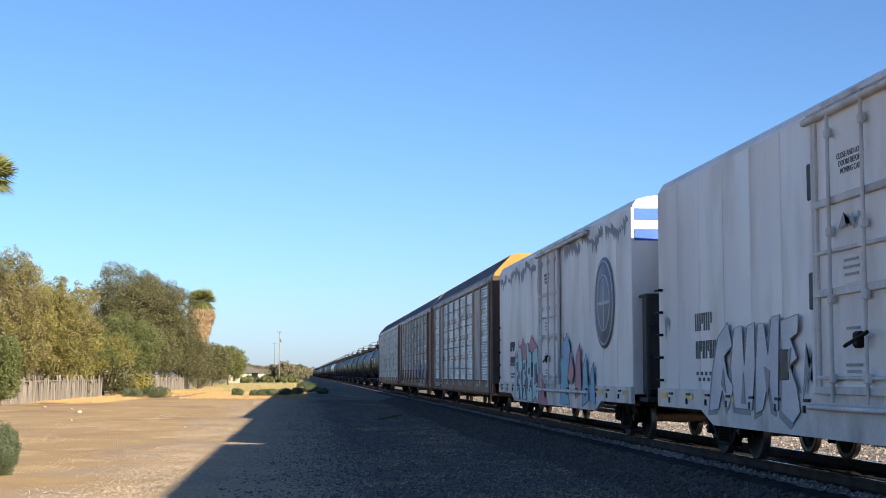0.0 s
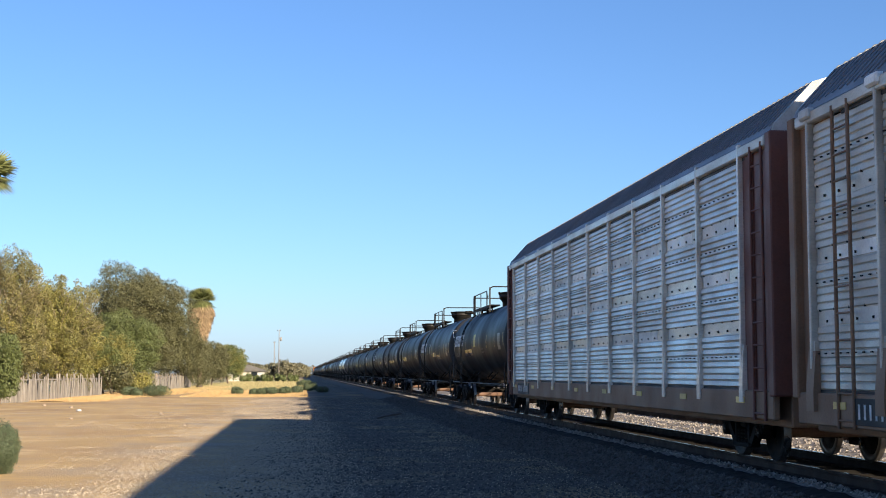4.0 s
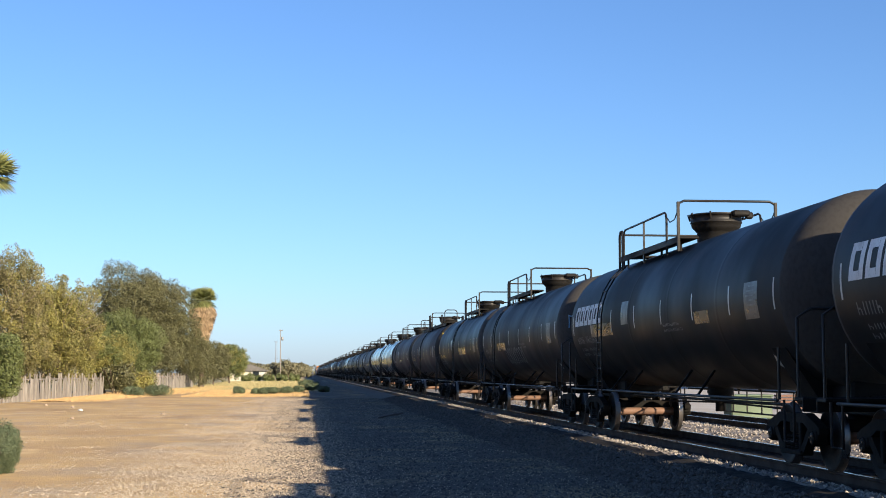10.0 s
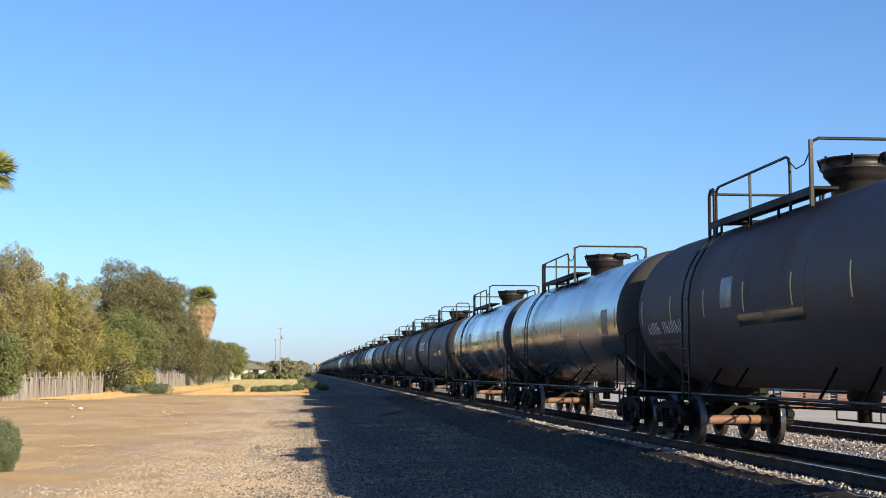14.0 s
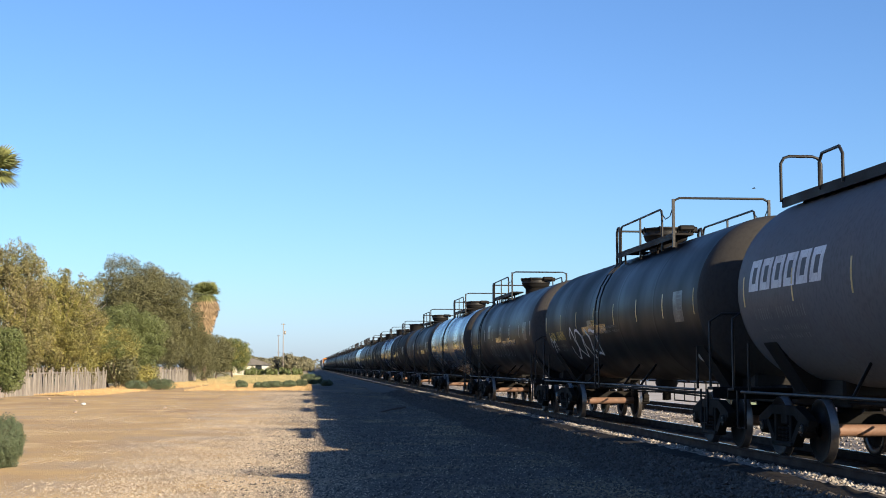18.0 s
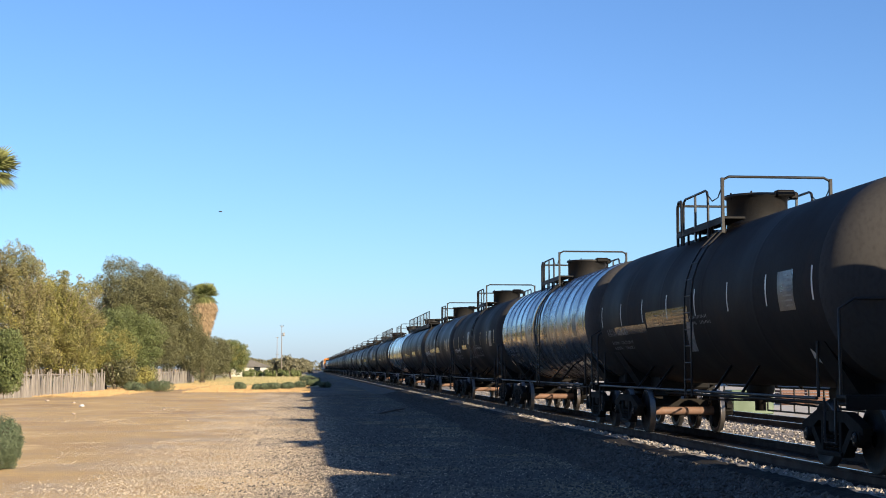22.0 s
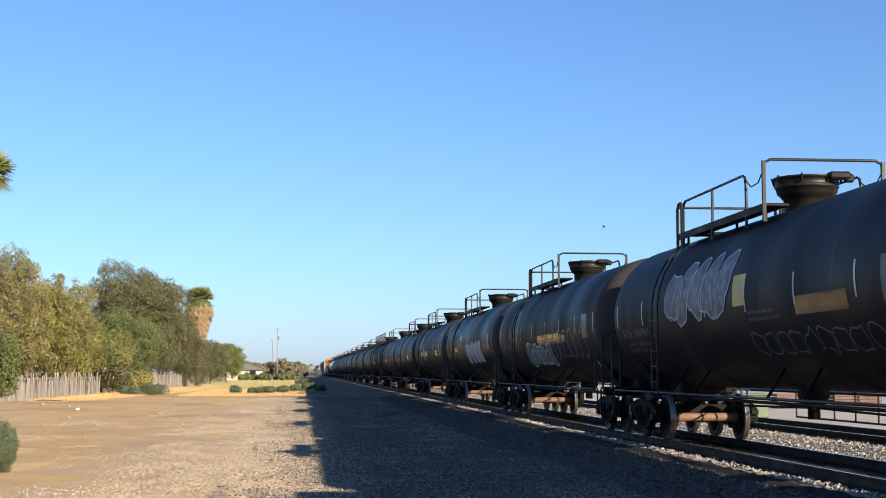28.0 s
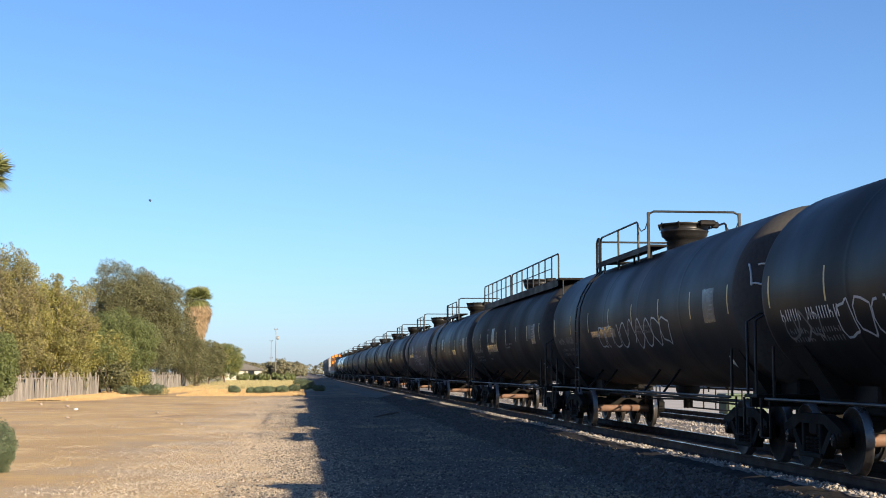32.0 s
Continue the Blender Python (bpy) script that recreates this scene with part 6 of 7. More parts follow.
def limbs(height, spread, seed, radius):
    """A tapered trunk that forks into limbs."""
    rng = random.Random(seed)
    b = Build()

    def limb(p, d, length, r, depth):
        pts, rad = [Vector(p)], [r]
        for k in range(4):
            d = (d + Vector((rng.uniform(-0.2, 0.2), rng.uniform(-0.2, 0.2), rng.uniform(-0.05, 0.15)))).normalized()
            pts.append(pts[-1] + d * length / 4)
            rad.append(r * (1 - 0.16 * (k + 1)))
        n = 7
        rings = []
        for q, rr in zip(pts, rad):
            side = d.orthogonal().normalized()
            other = d.cross(side)
            rings += [q + rr * (math.cos(6.283 * k / n) * side + math.sin(6.283 * k / n) * other) for k in range(n)]
        b.add(rings, [(i * n + k, i * n + (k + 1) % n, (i + 1) * n + (k + 1) % n, (i + 1) * n + k) for i in range(4) for k in range(n)], True)
        if depth:
            for k in range(3):
                a = rng.uniform(0, 6.283)
                limb(pts[rng.choice((2, 3, 4))], (d + spread * Vector((math.cos(a), math.sin(a), rng.uniform(0.0, 0.6)))).normalized(), length * 0.75, rad[-1] * 0.8, depth - 1)
    limb((0, 0, -0.1), Vector((0, 0, 1)), height * 0.42, radius, 2)
    return b


def clumped(blobs, seed, per=9):
    """Break each blob of foliage into smaller clumps on its skin, with gaps between them."""
    rng = random.Random(seed)
    out = []
    for bx, by, bz, rx, ry, rz in blobs:
        for k in range(per):
            d = Vector((rng.gauss(0, 1), rng.gauss(0, 1), rng.gauss(0.25, 1))).normalized()
            f, s = rng.uniform(0.6, 0.98), rng.uniform(0.3, 0.5)
            out.append((bx + d.x * rx * f, by + d.y * ry * f, max(bz + d.z * rz * f, 0.3), rx * s, ry * s, rz * s * 0.85))
    return out


def tree(x, y, height, width, leaf, label, seed, leaves=9000, size=0.22, low=0.16, depth=None, mixed=None, bare=0, sprigs=0):
    t = thing("tree", pose(x, y, 0), label, "tree")
    rng = random.Random(seed)
    part("trunk", limbs(height, 0.9, seed, 0.022 * height), M["bark"], t, "brown trunk with forking limbs")
    blobs = []
    dep = depth or width
    z_low = height * max(0.04, low)
    mid, rise = (height + z_low) / 2, (height - z_low) / 2
    lobes = 34
    for k in range(lobes):
        up = -0.85 + 1.83 * (k + 0.5) / lobes
        a = 2.39996 * k + rng.uniform(-0.35, 0.35)
        flat = math.sqrt(max(0.0, 1 - up * up)) ** 0.8
        f = rng.uniform(0.56, 0.80)
        r = rng.uniform(0.12, 0.21)
        blobs.append((width / 2 * f * flat * math.cos(a), dep / 2 * f * flat * math.sin(a), mid + rise * f * up,
                      width * r, dep * r, height * r * 0.92))
    for k in range(sprigs):
        a, f = rng.uniform(0, 6.283), rng.uniform(0.1, 0.8)
        blobs.append((width / 2 * f * math.cos(a), dep / 2 * f * math.sin(a), height * rng.uniform(0.90, 1.03) - 0.12 * height * f, width * 0.06, dep * 0.06, height * 0.06))
    blobs.append((0, 0, mid, width * 0.32, dep * 0.32, rise * 0.72))
    small = clumped(blobs, seed)
    rng.shuffle(small)
    inner = [(bx, by, bz, 0.86 * rx, 0.86 * ry, 0.86 * rz) for bx, by, bz, rx, ry, rz in blobs]
    part("crown", leaf_cloud(inner, int(leaves * 0.45), size * 0.95, seed + 2), M[leaf], t, "inner mass of leaves", fix=False)
    cut = int(len(small) * (0.55 if mixed else 1.0))
    part("crown", leaf_cloud(small[:cut], int(leaves * (0.75 if mixed else 1.35)), size * 0.72, seed), M[leaf], t, "uneven leafy crown", fix=False)
    if mixed:
        part("crown", leaf_cloud(small[cut:], int(leaves * 0.6), size * 0.72, seed + 1), M[mixed], t, "turning leaves in the crown", fix=False)
    if bare:
        b = Build()
        for k in range(bare):
            a0, z = rng.uniform(0, 6.283), height * rng.uniform(0.45, 0.72)
            p = Vector((width * 0.3 * math.cos(a0), -dep * 0.3 * abs(math.sin(a0)), z))
            d = Vector((math.cos(a0) * 0.7, -0.3, rng.uniform(0.3, 1.0))).normalized()
            pts = [p]
            for j in range(4):
                d = (d + Vector((rng.uniform(-0.3, 0.3), rng.uniform(-0.3, 0.3), rng.uniform(-0.2, 0.25)))).normalized()
                pts.append(pts[-1] + d * 0.45)
            b.tube(pts, 0.014, 4)
            b.tube([pts[2], pts[2] + Vector((rng.uniform(-0.6, 0.6), -0.2, rng.uniform(0.1, 0.5)))], 0.010, 4)
        tagged(part("dry_brush", b, M["twig"], t, "pale bare twigs", fix=False), kind="stuff")
    return t


def palm(x, y, height, fronds, reach, skirt, seed, label):
    p = thing("palm_tree", pose(x, y, 0), label, "palm tree", "fan palms")
    rng = random.Random(seed)
    b = Build()
    b.lathe([(0.42, -0.1), (0.33, 0.6), (0.28, height * 0.5), (0.25, height)], "z", 12)
    part("trunk", b, M["bark"], p, "slim ringed palm trunk")

    def fan(b, base, d, length, spread, droop):
        """A fan leaf: a stalk and a spray of narrow blades."""
        side = d.cross(Vector((0, 0, 1)))
        side = side.normalized() if side.length > 0.01 else Vector((1, 0, 0))
        hub = base + d * length * 0.22
        b.tube([base, hub], 0.02, 4)
        for k in range(13):
            a = (k / 12 - 0.5) * spread
            e = (d * math.cos(a) + side * math.sin(a)).normalized()
            tip = hub + e * length * 0.78 + Vector((0, 0, -droop * length * (0.25 + 0.3 * abs(a))))
            mid = hub + e * length * 0.42
            wv = side * math.cos(a) * 0.045 * length - d * math.sin(a) * 0.045 * length
            b.add([hub, mid + wv, tip, mid - wv], [(0, 1, 2, 3)])
    b = Build()
    for k in range(fronds):
        a, up = rng.uniform(0, 6.283), rng.uniform(-0.6, 2.0)
        d = Vector((math.cos(a), math.sin(a), up)).normalized()
        fan(b, Vector((0, 0, height)), d, reach * rng.uniform(0.8, 1.1), 2.3, 0.3)
    part("fronds", b, M["palm"], p, "green fan fronds", fix=False)
    if skirt:
        b = Build()
        for k in range(int(260 * skirt / 4)):
            a, z = rng.uniform(0, 6.283), height - skirt * rng.uniform(0.0, 1.0) ** 1.3
            up = 1 - (height - z) / skirt
            d = Vector((math.cos(a), math.sin(a), -1.3 + 0.65 * up - rng.uniform(0, 0.5))).normalized()
            fan(b, Vector((0.2 * math.cos(a), 0.2 * math.sin(a), z)), d, 1.05 * reach * (0.4 + 0.6 * up) * rng.uniform(0.8, 1.1), 1.8, 0.35)
        part("dead_skirt", b, M["palm_skirt"], p, "hanging skirt of dead tan fronds", fix=False)
    return p


def shrub(x, y, rx, ry, rz, leaf, label, seed, leaves=2500, size=0.09, name="shrub", cat="shrub"):
    rng = random.Random(seed)
    s = thing(name, pose(x, y, 0), label, cat)
    b = Build()
    for k in range(9):
        a = rng.uniform(0, 6.283)
        b.tube([(0.1 * rx * math.cos(a), 0.1 * ry * math.sin(a), -0.02), (0.6 * rx * math.cos(a), 0.6 * ry * math.sin(a), 1.2 * rz)], 0.012 + 0.01 * rx, 4)
    part("stems", b, M["bark"], s)
    blobs = [(rx * rng.uniform(-0.55, 0.55), ry * rng.uniform(-0.5, 0.5), rz * rng.uniform(0.5, 0.95), rx * 0.45, ry * 0.5, rz * 0.62) for k in range(7)]
    part("foliage", leaf_cloud(blobs, leaves, size, seed), M[leaf], s, "dense small foliage", fix=False)
    return s


def grass(x0, x1, y0, y1, count, tall, mat, label, seed, inside=None):
    rng = np.random.default_rng(seed)
    b = Build()
    v = []
    while len(v) < count * 3:
        x, y = rng.uniform(x0, x1), rng.uniform(y0, y1)
        if inside and not inside(x, y, rng):
            continue
        a, s = rng.uniform(0, 6.283), tall * rng.uniform(0.5, 1.3)
        w = 0.04 * s + 0.008
        z = ground_height(x, y)
        v += [(x - w * math.cos(a), y - w * math.sin(a), z - 0.02), (x + w * math.cos(a), y + w * math.sin(a), z - 0.02), (x + rng.normal(0, 0.3) * s, y + rng.normal(0, 0.3) * s, z + s)]
    b.v = v
    b.f = [(3 * i, 3 * i + 1, 3 * i + 2) for i in range(count)]
    b.smooth, b.slot = [False] * count, [0] * count
    ob = new("grass", b.mesh("grass", [M[mat]]))
    return tagged(ob, label, "grass", kind="stuff")


# trees behind the fence, from near to far
tree(-17.3, 82, 4.5, 3.6, "leaf_green", "dense dark green shrubby tree at the fence", 11, 30600, 0.075, 0.0)
tree(-20.9, 101, 10.5, 6.4, "leaf_brown", "half-bare autumn tree with brown and yellow leaves", 12, 52000, 0.078, 0.02, mixed="leaf_yellow", bare=30, sprigs=6)
tree(-18.9, 113, 9.7, 6.8, "leaf_yellow", "autumn tree with yellow-green leaves over a fence", 13, 52000, 0.078, 0.02, mixed="leaf_brown", bare=46, sprigs=6)
tree(-21.0, 119, 8.5, 8.0, "leaf_brown", "brown and yellow autumn tree behind others", 33, 30600, 0.088, 0.0, mixed="leaf_yellow")
tree(-17.2, 126, 5.6, 5.6, "leaf_yellow", "low yellow-green tree hanging over the fence", 14, 32000, 0.075, 0.0, mixed="leaf_green")
tree(-19.2, 166, 14.0, 13.4, "leaf_olive", "large round olive-green tree", 15, 125000, 0.10, 0.0, depth=12.0)
tree(-17.6, 141, 8.2, 8.0, "leaf_green", "bright green leafy tree behind the fence", 16, 40800, 0.088, 0.0)
tree(-14.2, 171, 7.6, 8.0, "leaf_olive", "olive shrubby tree beside the fence", 17, 34000, 0.088, 0.0)
tree(-12.9, 206, 6.2, 5.6, "leaf_olive", "low olive tree beside a field", 34, 17000, 0.102, 0.0)
tree(-11.9, 232, 6.8, 6.4, "leaf_green", "low green tree near a house", 18, 20400, 0.109, 0.0, mixed="leaf_yellow")
palm(-12.55, 177, 10.8, 90, 2.1, 5.6, 21, "fan palm with a tan skirt of dead fronds")
palm(-16.4, 75, 12.1, 56, 1.75, 0, 22, "tall fan palm with green fronds")
for k, (x, y, h, w) in enumerate(((-10.6, 380, 3.6, 6.0), (-7.0, 385, 5.0, 6.0), (-4.2, 378, 5.4, 6.5), (-1.6, 390, 4.8, 5.5), (0.4, 405, 4.6, 4.5), (-13.5, 410, 4.6, 9.0), (-17.0, 400, 5.5, 8.0))):
    tree(x, y, h, w, "leaf_far", "small distant dark green tree", 40 + k, 2600, 0.3, 0.0)
far_wood = leaf_cloud([(-70 + 9.5 * k, 900 + 40 * (k % 3), 3.0, 7, 6, 3.2 + (k * 7 % 5) * 0.5) for k in range(26)], 9000, 0.8, 77)
tagged(new("far_trees", far_wood.mesh("far_trees", [M["leaf_far"]])), "hazy line of trees on the horizon", "trees", kind="stuff")

# shrubs and weeds
for k, (x, y, rx, ry, rz) in enumerate(((-13.4, 116, 1.1, 1.0, 0.72), (-11.7, 117, 1.4, 1.0, 0.85), (-5.6, 126, 0.6, 0.6, 0.6), (-4.0, 124, 0.8, 0.7, 0.5), (-3.0, 124, 1.0, 0.8, 0.55),
                                        (-1.6, 127, 0.9, 0.7, 0.55), (-0.5, 132, 0.7, 0.6, 0.6), (0.9, 150, 0.9, 0.9, 0.7), (1.9, 138, 0.7, 1.0, 0.55), (1.3, 176, 0.9, 1.2, 0.8), (0.2, 196, 1.0, 1.2, 0.8))):
    shrub(x, y, rx, ry, 0.8 * rz, "weed", "low grey-green tumbleweed bush on dry dirt", 200 + k, 11000, 0.032)
shrub(-5.82, 27.3, 0.62, 0.6, 0.66, "weed", "wispy green weed bush on gravel", 230, 34000, 0.015)
for k in range(9):
    shrub(-12.0 + 1.35 * k, 292 + (k % 3), 0.9, 0.8, 1.0 + 0.25 * (k % 2), "leaf_green", "clipped low hedge shrub by a house", 240 + k, 700, 0.16)

for k, (x, y, rx, rz) in enumerate(((-15.9, 123.0, 1.9, 1.8), (-15.0, 134.0, 1.5, 1.5))):
    shrub(x, y, rx, 1.2, rz, "leaf_yellow" if k % 2 else "leaf_olive", "leafy branches hanging over the board fence", 260 + k, 4200, 0.10)

# dry grass by the fence and the yellow-green field behind
meadow = sheet(axis_steps([(-60, -16, 11), (-16, 1.5, 1.2), (1.5, 3.0, 0.5)]), axis_steps([(128, 200, 6), (200, 460, 26)]),
               lambda x, y: 0.06 + 0.05 * noise.noise((x * 0.3, y * 0.1, 5)) - 0.16 * max(0.0, min(1.0, (150 + 9 * noise.noise((x * 0.25, 3, 8)) - y) / 14)) - (0.08 if x > 2 else 0))
thing("meadow", pose(0, 0, 0), "flat field of yellow-green dry grass", "field", kind="structure", shape=meadow, mat=M["green_grass"])
verge = Build()
rows = [96 + 1.2 * k for k in range(70)]
for y in rows:
    left, wide = -17.7 + 0.040 * (y - 93), 2.0 + 0.055 * (y - 96) + 0.9 * noise.noise((0, y * 0.25, 2)) + 0.7 * noise.noise((4, y * 0.9, 2))
    verge.v += [(left + wide * u, y, ground_height(left + wide * u, y) + (0.045 if 0 < u < 1 else -0.06)) for u in (0, 0.15, 0.4, 0.7, 0.9, 1)]
for j in range(len(rows) - 1):
    verge.f += [(6 * j + i, 6 * j + i + 1, 6 * j + i + 7, 6 * j + i + 6) for i in range(5)]
verge.smooth, verge.slot = [True] * len(verge.f), [0] * len(verge.f)
thing("verge", pose(0, 0, 0), "strip of matted straw-coloured grass at the fence foot", "grass", kind="structure", shape=verge, mat=M["dry_grass"])
grass(-15, 2, 150, 330, 60000, 0.25, "green_grass", "yellow-green field grass", 301)
grass(-19, -9, 96, 190, 130000, 0.15, "dry_grass", "golden dry grass along the fence foot", 302,
      lambda x, y, rng: abs(x - (-17.6 + 0.033 * (y - 93)) - 1.5 - 0.022 * max(0, y - 115)) < 0.8 + 0.035 * max(0, y - 110) + abs(rng.normal(0, 1.1)))
grass(-9.5, 0.5, 112, 152, 26000, 0.13, "dry_grass", "sparse dry grass on dirt", 303)


# ---- weathered board fence ----
def fence(points, label, seed):
    rng = random.Random(seed)
    f = thing("fence", pose(points[0][0], points[0][1], 0), label, "fence", "board fences")
    ox, oy = points[0]
    total = 0.0
    board = Build().box((0, 0, 0.9), (0.145, 0.022, 1.8), 0.004).mesh("board", [M["fence_wood"]])
    post = Build().box((0, 0, 0.95), (0.1, 0.1, 2.0), 0.01).mesh("post", [M["fence_wood"]])
    for (xa, ya), (xb, yb) in zip(points, points[1:]):
        length = math.hypot(xb - xa, yb - ya)
        turn = math.degrees(math.atan2(yb - ya, xb - xa))
        n = int(length / 0.26)
        for k in range(n):
            s = (k + 0.5) / n
            x, y = xa + (xb - xa) * s - ox, ya + (yb - ya) * s - oy
            if rng.random() < 0.05:
                continue
            part("board", board, None, f, at=pose(x, y, rng.uniform(-0.12, 0.05), rng.uniform(-3, 3), rng.uniform(-3, 3), turn + rng.uniform(-4, 4)) @ Matrix.Diagonal((1.75, 1, rng.uniform(0.70, 1.0), 1)))
        for k in range(int(length / 2.4) + 1):
            s = min(1, k * 2.4 / length)
            part("post", post, None, f, at=pose(xa + (xb - xa) * s - ox - 0.1, ya + (yb - ya) * s - oy, -0.1, 0, 0, turn))
        for z in (0.45, 1.45):
            mid = Build().box((0, 0, 0), (length, 0.04, 0.09))
            part("fence_rail", mid, M["fence_wood"], f, at=pose((xa + xb) / 2 - ox, (ya + yb) / 2 - oy, z, 0, 0, turn) @ Matrix.Translation((0, 0.06, 0)))
    return f


fence([(-18.6, 89), (-17.2, 104), (-16.4, 119)], "leaning silver-grey board fence under trees", 51)
fence([(-15.6, 140), (-14.6, 158), (-13.6, 178)], "weathered brown-grey board fence behind dry grass", 52)

# ---- house, utility poles ----
house = thing("house", pose(-11.5, 303, 0), "low cream house with a grey gabled roof", "house")
part("wall", Build().box((0, 0, 1.1), (7.5, 9, 2.4), 0.02), M["stucco"], house, "cream stucco walls")
b = Build()
b.prism([(-4.4, 2.2), (4.4, 2.2), (0, 3.7)], -5.0, 5.0, "y")
part("roof", b, M["roof_shingle"], house, "grey shingled gable roof")
for x in (-2.2, 1.6):
    w = part("window", Build().box((x, -4.52, 1.6), (1.3, 0.06, 1.1), 0.02), M["window"], house, "dark window")
    part("frame", Build().box((x, -4.51, 1.6), (1.45, 0.05, 1.25), 0.02), M["litter"], w)
part("garage_door", Build().box((2.9, -4.53, 1.15), (1.2, 0.05, 2.1), 0.02), M["litter"], house)


def utility_pole(x, y, h, arms):
    p = thing("utility_pole", pose(x, y, 0), "tall weathered wooden utility pole", "utility pole", "utility poles")
    part("pole", Build().lathe([(0.12, -0.2), (0.095, h * 0.5), (0.07, h), (0.001, h + 0.02)], "z", 10), M["pole_wood"], p)
    for k, z in enumerate(arms):
        arm = part("crossarm", Build().box((0, 0, z), (0.9, 0.10, 0.10), 0.01), M["pole_wood"], p)
        for dx in (-0.38, 0.38):
            part("insulator", Build().lathe([(0.05, z + 0.07), (0.07, z + 0.15), (0.03, z + 0.25), (0.001, z + 0.26)], "z", 8, at=(dx, 0, 0)), M["window"], arm)
    if h > 11.5:
        part("transformer", Build().lathe([(0.001, h - 2.6), (0.25, h - 2.58), (0.25, h - 1.8), (0.001, h - 1.75)], "z", 12, at=(0.4, 0, 0)), M["hopper"], p)
    return p


utility_pole(-5.35, 330, 11.9, (11.6,))
utility_pole(-8.35, 430, 11.4, (11.1, 6.0))

# ---- small things on the ground ----
b = Build()
rng = random.Random(9)
b.tube([(-0.5, 0, 0.02), (-0.15, 0.05, 0.10), (0.2, 0.0, 0.16), (0.55, 0.1, 0.22)], 0.035, 6)
b.tube([(0.0, 0.02, 0.12), (0.2, 0.3, 0.2), (0.3, 0.5, 0.18)], 0.02, 5)
b.tube([(0.2, 0, 0.16), (0.35, -0.25, 0.10)], 0.018, 5)
thing("branch", pose(3.6, 59, 0), "dark fallen branch on gravel", "branch", shape=b, mat=M["bark"])
for k, (x, y, s) in enumerate(((-11.0, 72, 0.12), (-14.8, 84, 0.1), (-12.5, 79, 0.09), (-9.5, 60, 0.07), (-6.4, 66, 0.08), (-4.2, 52, 0.06))):
    b = Build()
    b.lathe([(0.001, 0.0), (s * 1.1, 0.01), (s * 1.2, s * 0.5), (s * 0.8, s * 0.95), (0.001, s * 1.05)], "z", 9)
    b.v = [(px * (1 + 0.3 * noise.noise((px * 9, py * 9, k))), py * (1 + 0.3 * noise.noise((py * 9, pz * 9, k))), pz) for px, py, pz in b.v]
    thing("rock", pose(x, y, -0.01), "pale rock lying on the dirt", "rock", "pale rocks", shape=b, mat=M["litter" if k == 0 else "rock"])

# ---- the yard beyond the second track ----
yard = sheet(axis_steps([(17.5, 90, 6)]), axis_steps([(10, 240, 12)]), lambda x, y: 0.05)
thing("yard", pose(0, 0, 0), "pale dusty concrete yard", "yard", kind="structure", shape=yard, mat=M["concrete"])
box = thing("utility_cabinet", pose(17.9, 56, 0.05), "faded green steel utility cabinet", "cabinet")
part("body", Build().box((0, 0, 0.45), (1.7, 1.1, 0.9), 0.05), M["box_green"], box)
part("lid", Build().box((0, 0, 0.93), (1.8, 1.2, 0.08), 0.03), M["box_green"], box)
for k in range(4):
    c = thing("pallet_stack", pose(24.5 + 1.5 * k, 70 + 0.5 * (k % 2), 0.05), "stack of red-brown wooden pallets", "pallets", "pallet stacks")
    for j in range(5):
        part("pallet", Build().box((0, 0, 0.08 + 0.15 * j), (1.2, 1.0, 0.11), 0.01), M["crate"], c)
ware = thing("warehouse", pose(62, 120, 0), "long low pale warehouse beside the yard", "building")
part("wall", Build().box((0, 0, 2.5), (20, 150, 5.0), 0.02), M["stucco"], ware)
part("roof", Build().box((0, 0, 5.1), (21, 151, 0.3), 0.05), M["hopper"], ware)
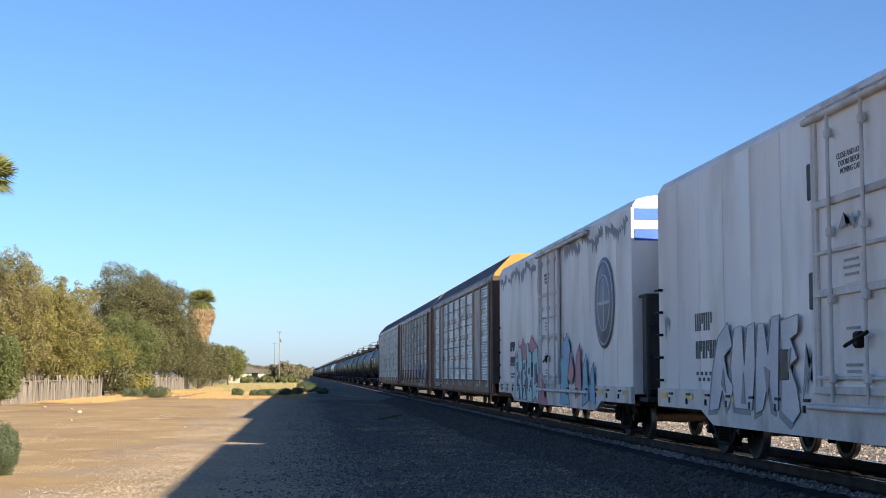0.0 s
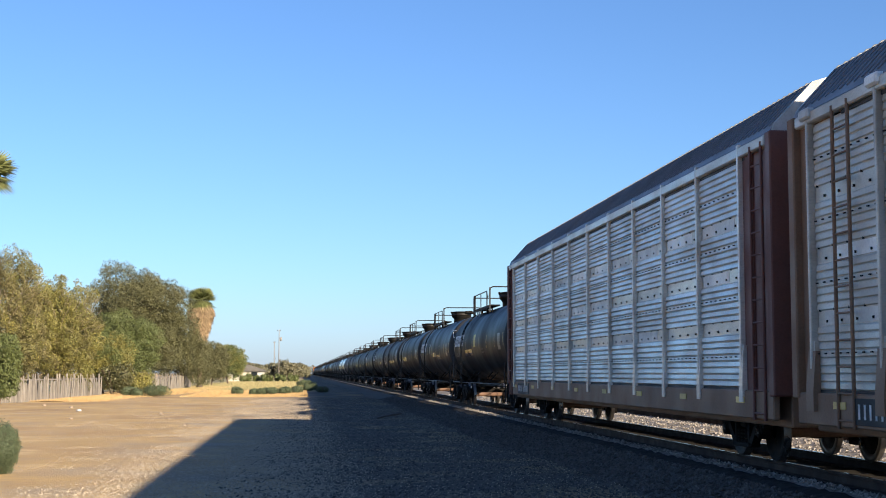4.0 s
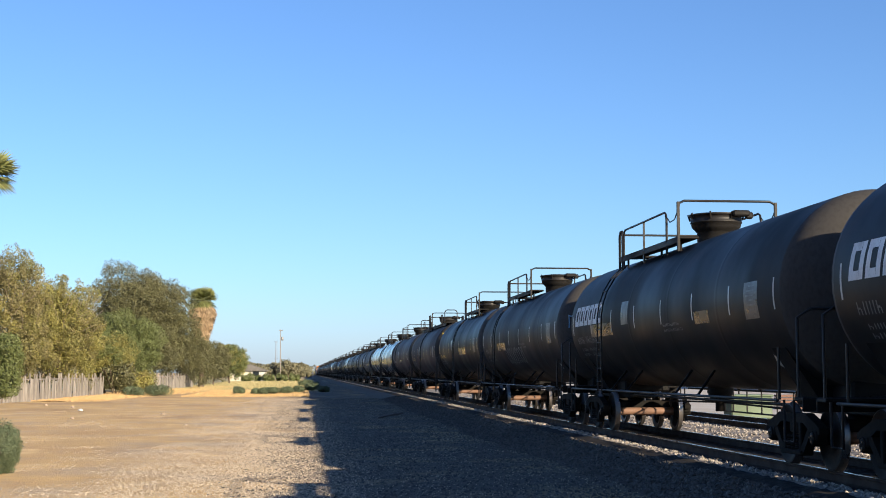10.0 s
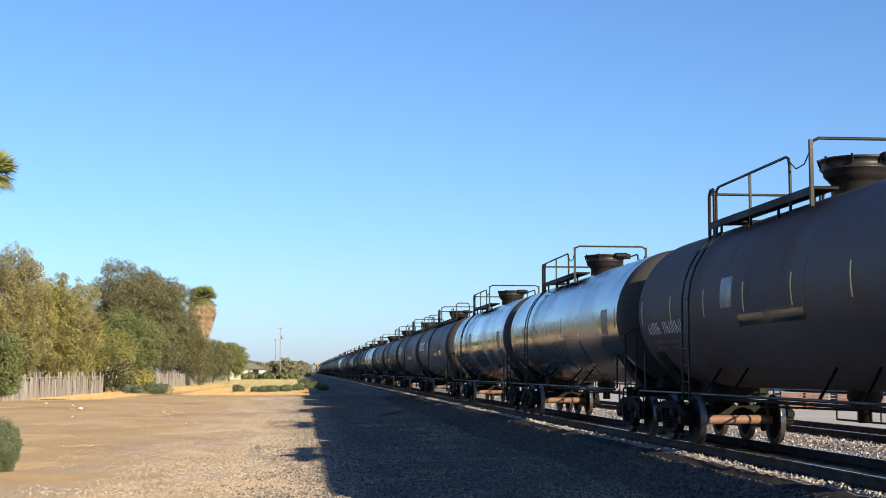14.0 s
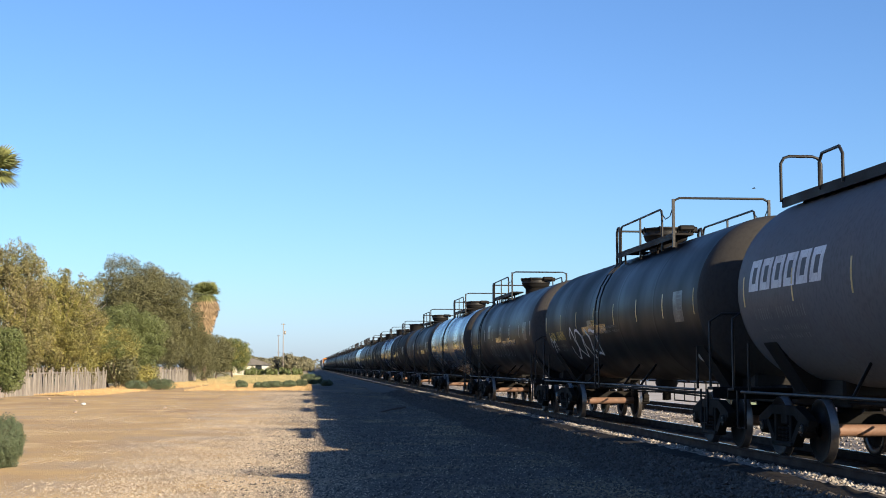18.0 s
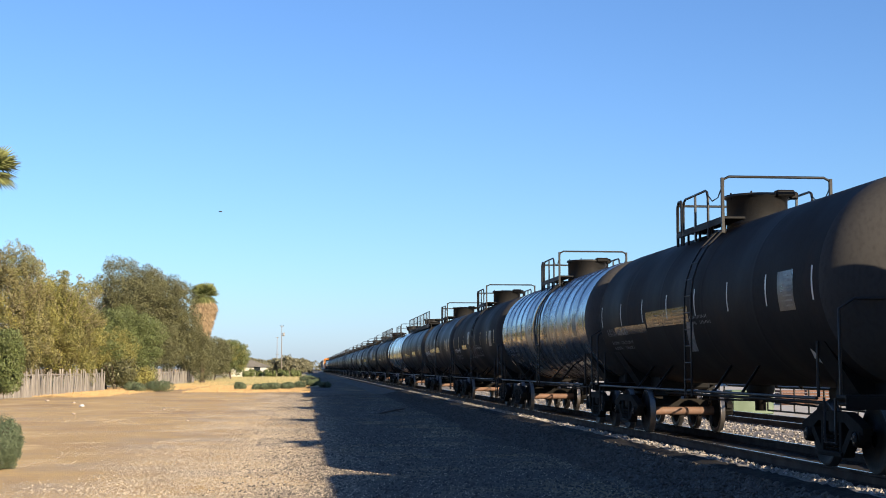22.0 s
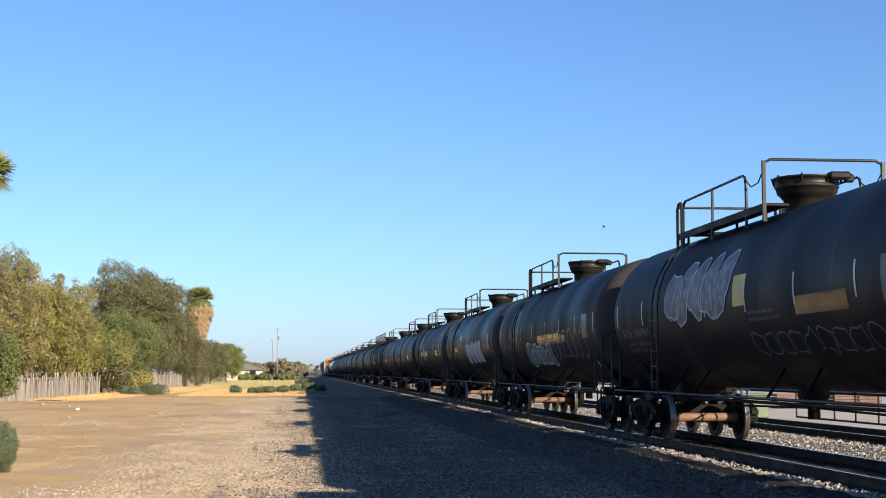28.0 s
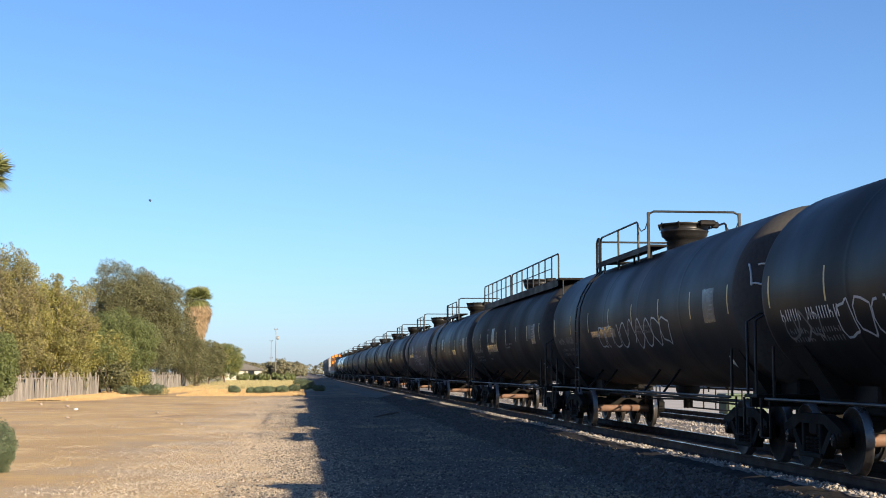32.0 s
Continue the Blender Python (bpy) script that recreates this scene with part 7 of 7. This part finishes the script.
for k in range(10):
    part("loading_door", Build().box((-10.02, -65 + 14 * k, 1.6), (0.08, 3.5, 3.2), 0.02), M["hopper"], ware)


# ---- two birds far off ----
def bird(label):
    bd = thing("bird", pose(0, 0, 0), label, "bird", "birds in flight")
    part("body", Build().lathe([(0.001, -0.11), (0.025, -0.08), (0.035, 0.0), (0.02, 0.08), (0.001, 0.12)], "x", 8), M["unit"], bd)
    wings = []
    for s in (-1, 1):
        wings.append(part("wing", Build().prism([(-0.04, 0.0), (0.045, 0.0), (0.02, s * 0.13), (-0.03, s * 0.19)], -0.005, 0.005, "z"), M["unit"], bd))
    return bd, wings


BIRDS = [bird("small dark bird flying across the sky"), bird("small dark bird gliding across the sky")]


# ---- everything that moves: the train rolls towards and past the camera, its wheels turn ----
def travelled(t):
    return 19.452 * t + 0.017696 * t * t


def motions():
    times = [0.0] + [0.5 * k for k in range(1, 65)]
    for car, y in CARS:
        walk(car, [(t, pose(TRACK_X, y - travelled(t), RAIL_TOP)) for t in times])
    # every wheel set of one end shares one turning motion
    sets = [o for o in bpy.data.objects if o.name.split(".")[0] == "wheel_set"]
    for s in (-1, 1):
        alike = [o for o in sets if o.location.y * s > 0]
        walk(alike[0], [(k / FPS, Matrix.Translation((0, s * AXLE_Y, WHEEL_R)) @ Matrix.Rotation(travelled(k / FPS) / WHEEL_R, 4, "X")) for k in range(32 * FPS + 1)])
        keys = alike[0].animation_data
        for o in alike[1:]:
            o.rotation_mode = "QUATERNION"
            o.animation_data_create()
            o.animation_data.action = keys.action
            o.animation_data.action_slot = keys.action_slot
    # birds cross the sky from right to left, beating their wings
    for (bd, wings), (x0, v, y, z0, climb) in zip(BIRDS, ((164.6, -7.7, 80.0, 19.5, -0.4), (198.0, -6.45, 80.0, 1.9, 0.3))):
        walk(bd, [(t, pose(x0 + v * t, y, z0 + climb * t, 0, 0, 180)) for t in (0.0, 8.0, 16.0, 24.0, 32.0)])
        for s, wing in zip((-1, 1), wings):
            walk(wing, [(0.1 * k, pose(0, 0, 0, s * 35 * math.sin(1.9 * k))) for k in range(321)])


motions()
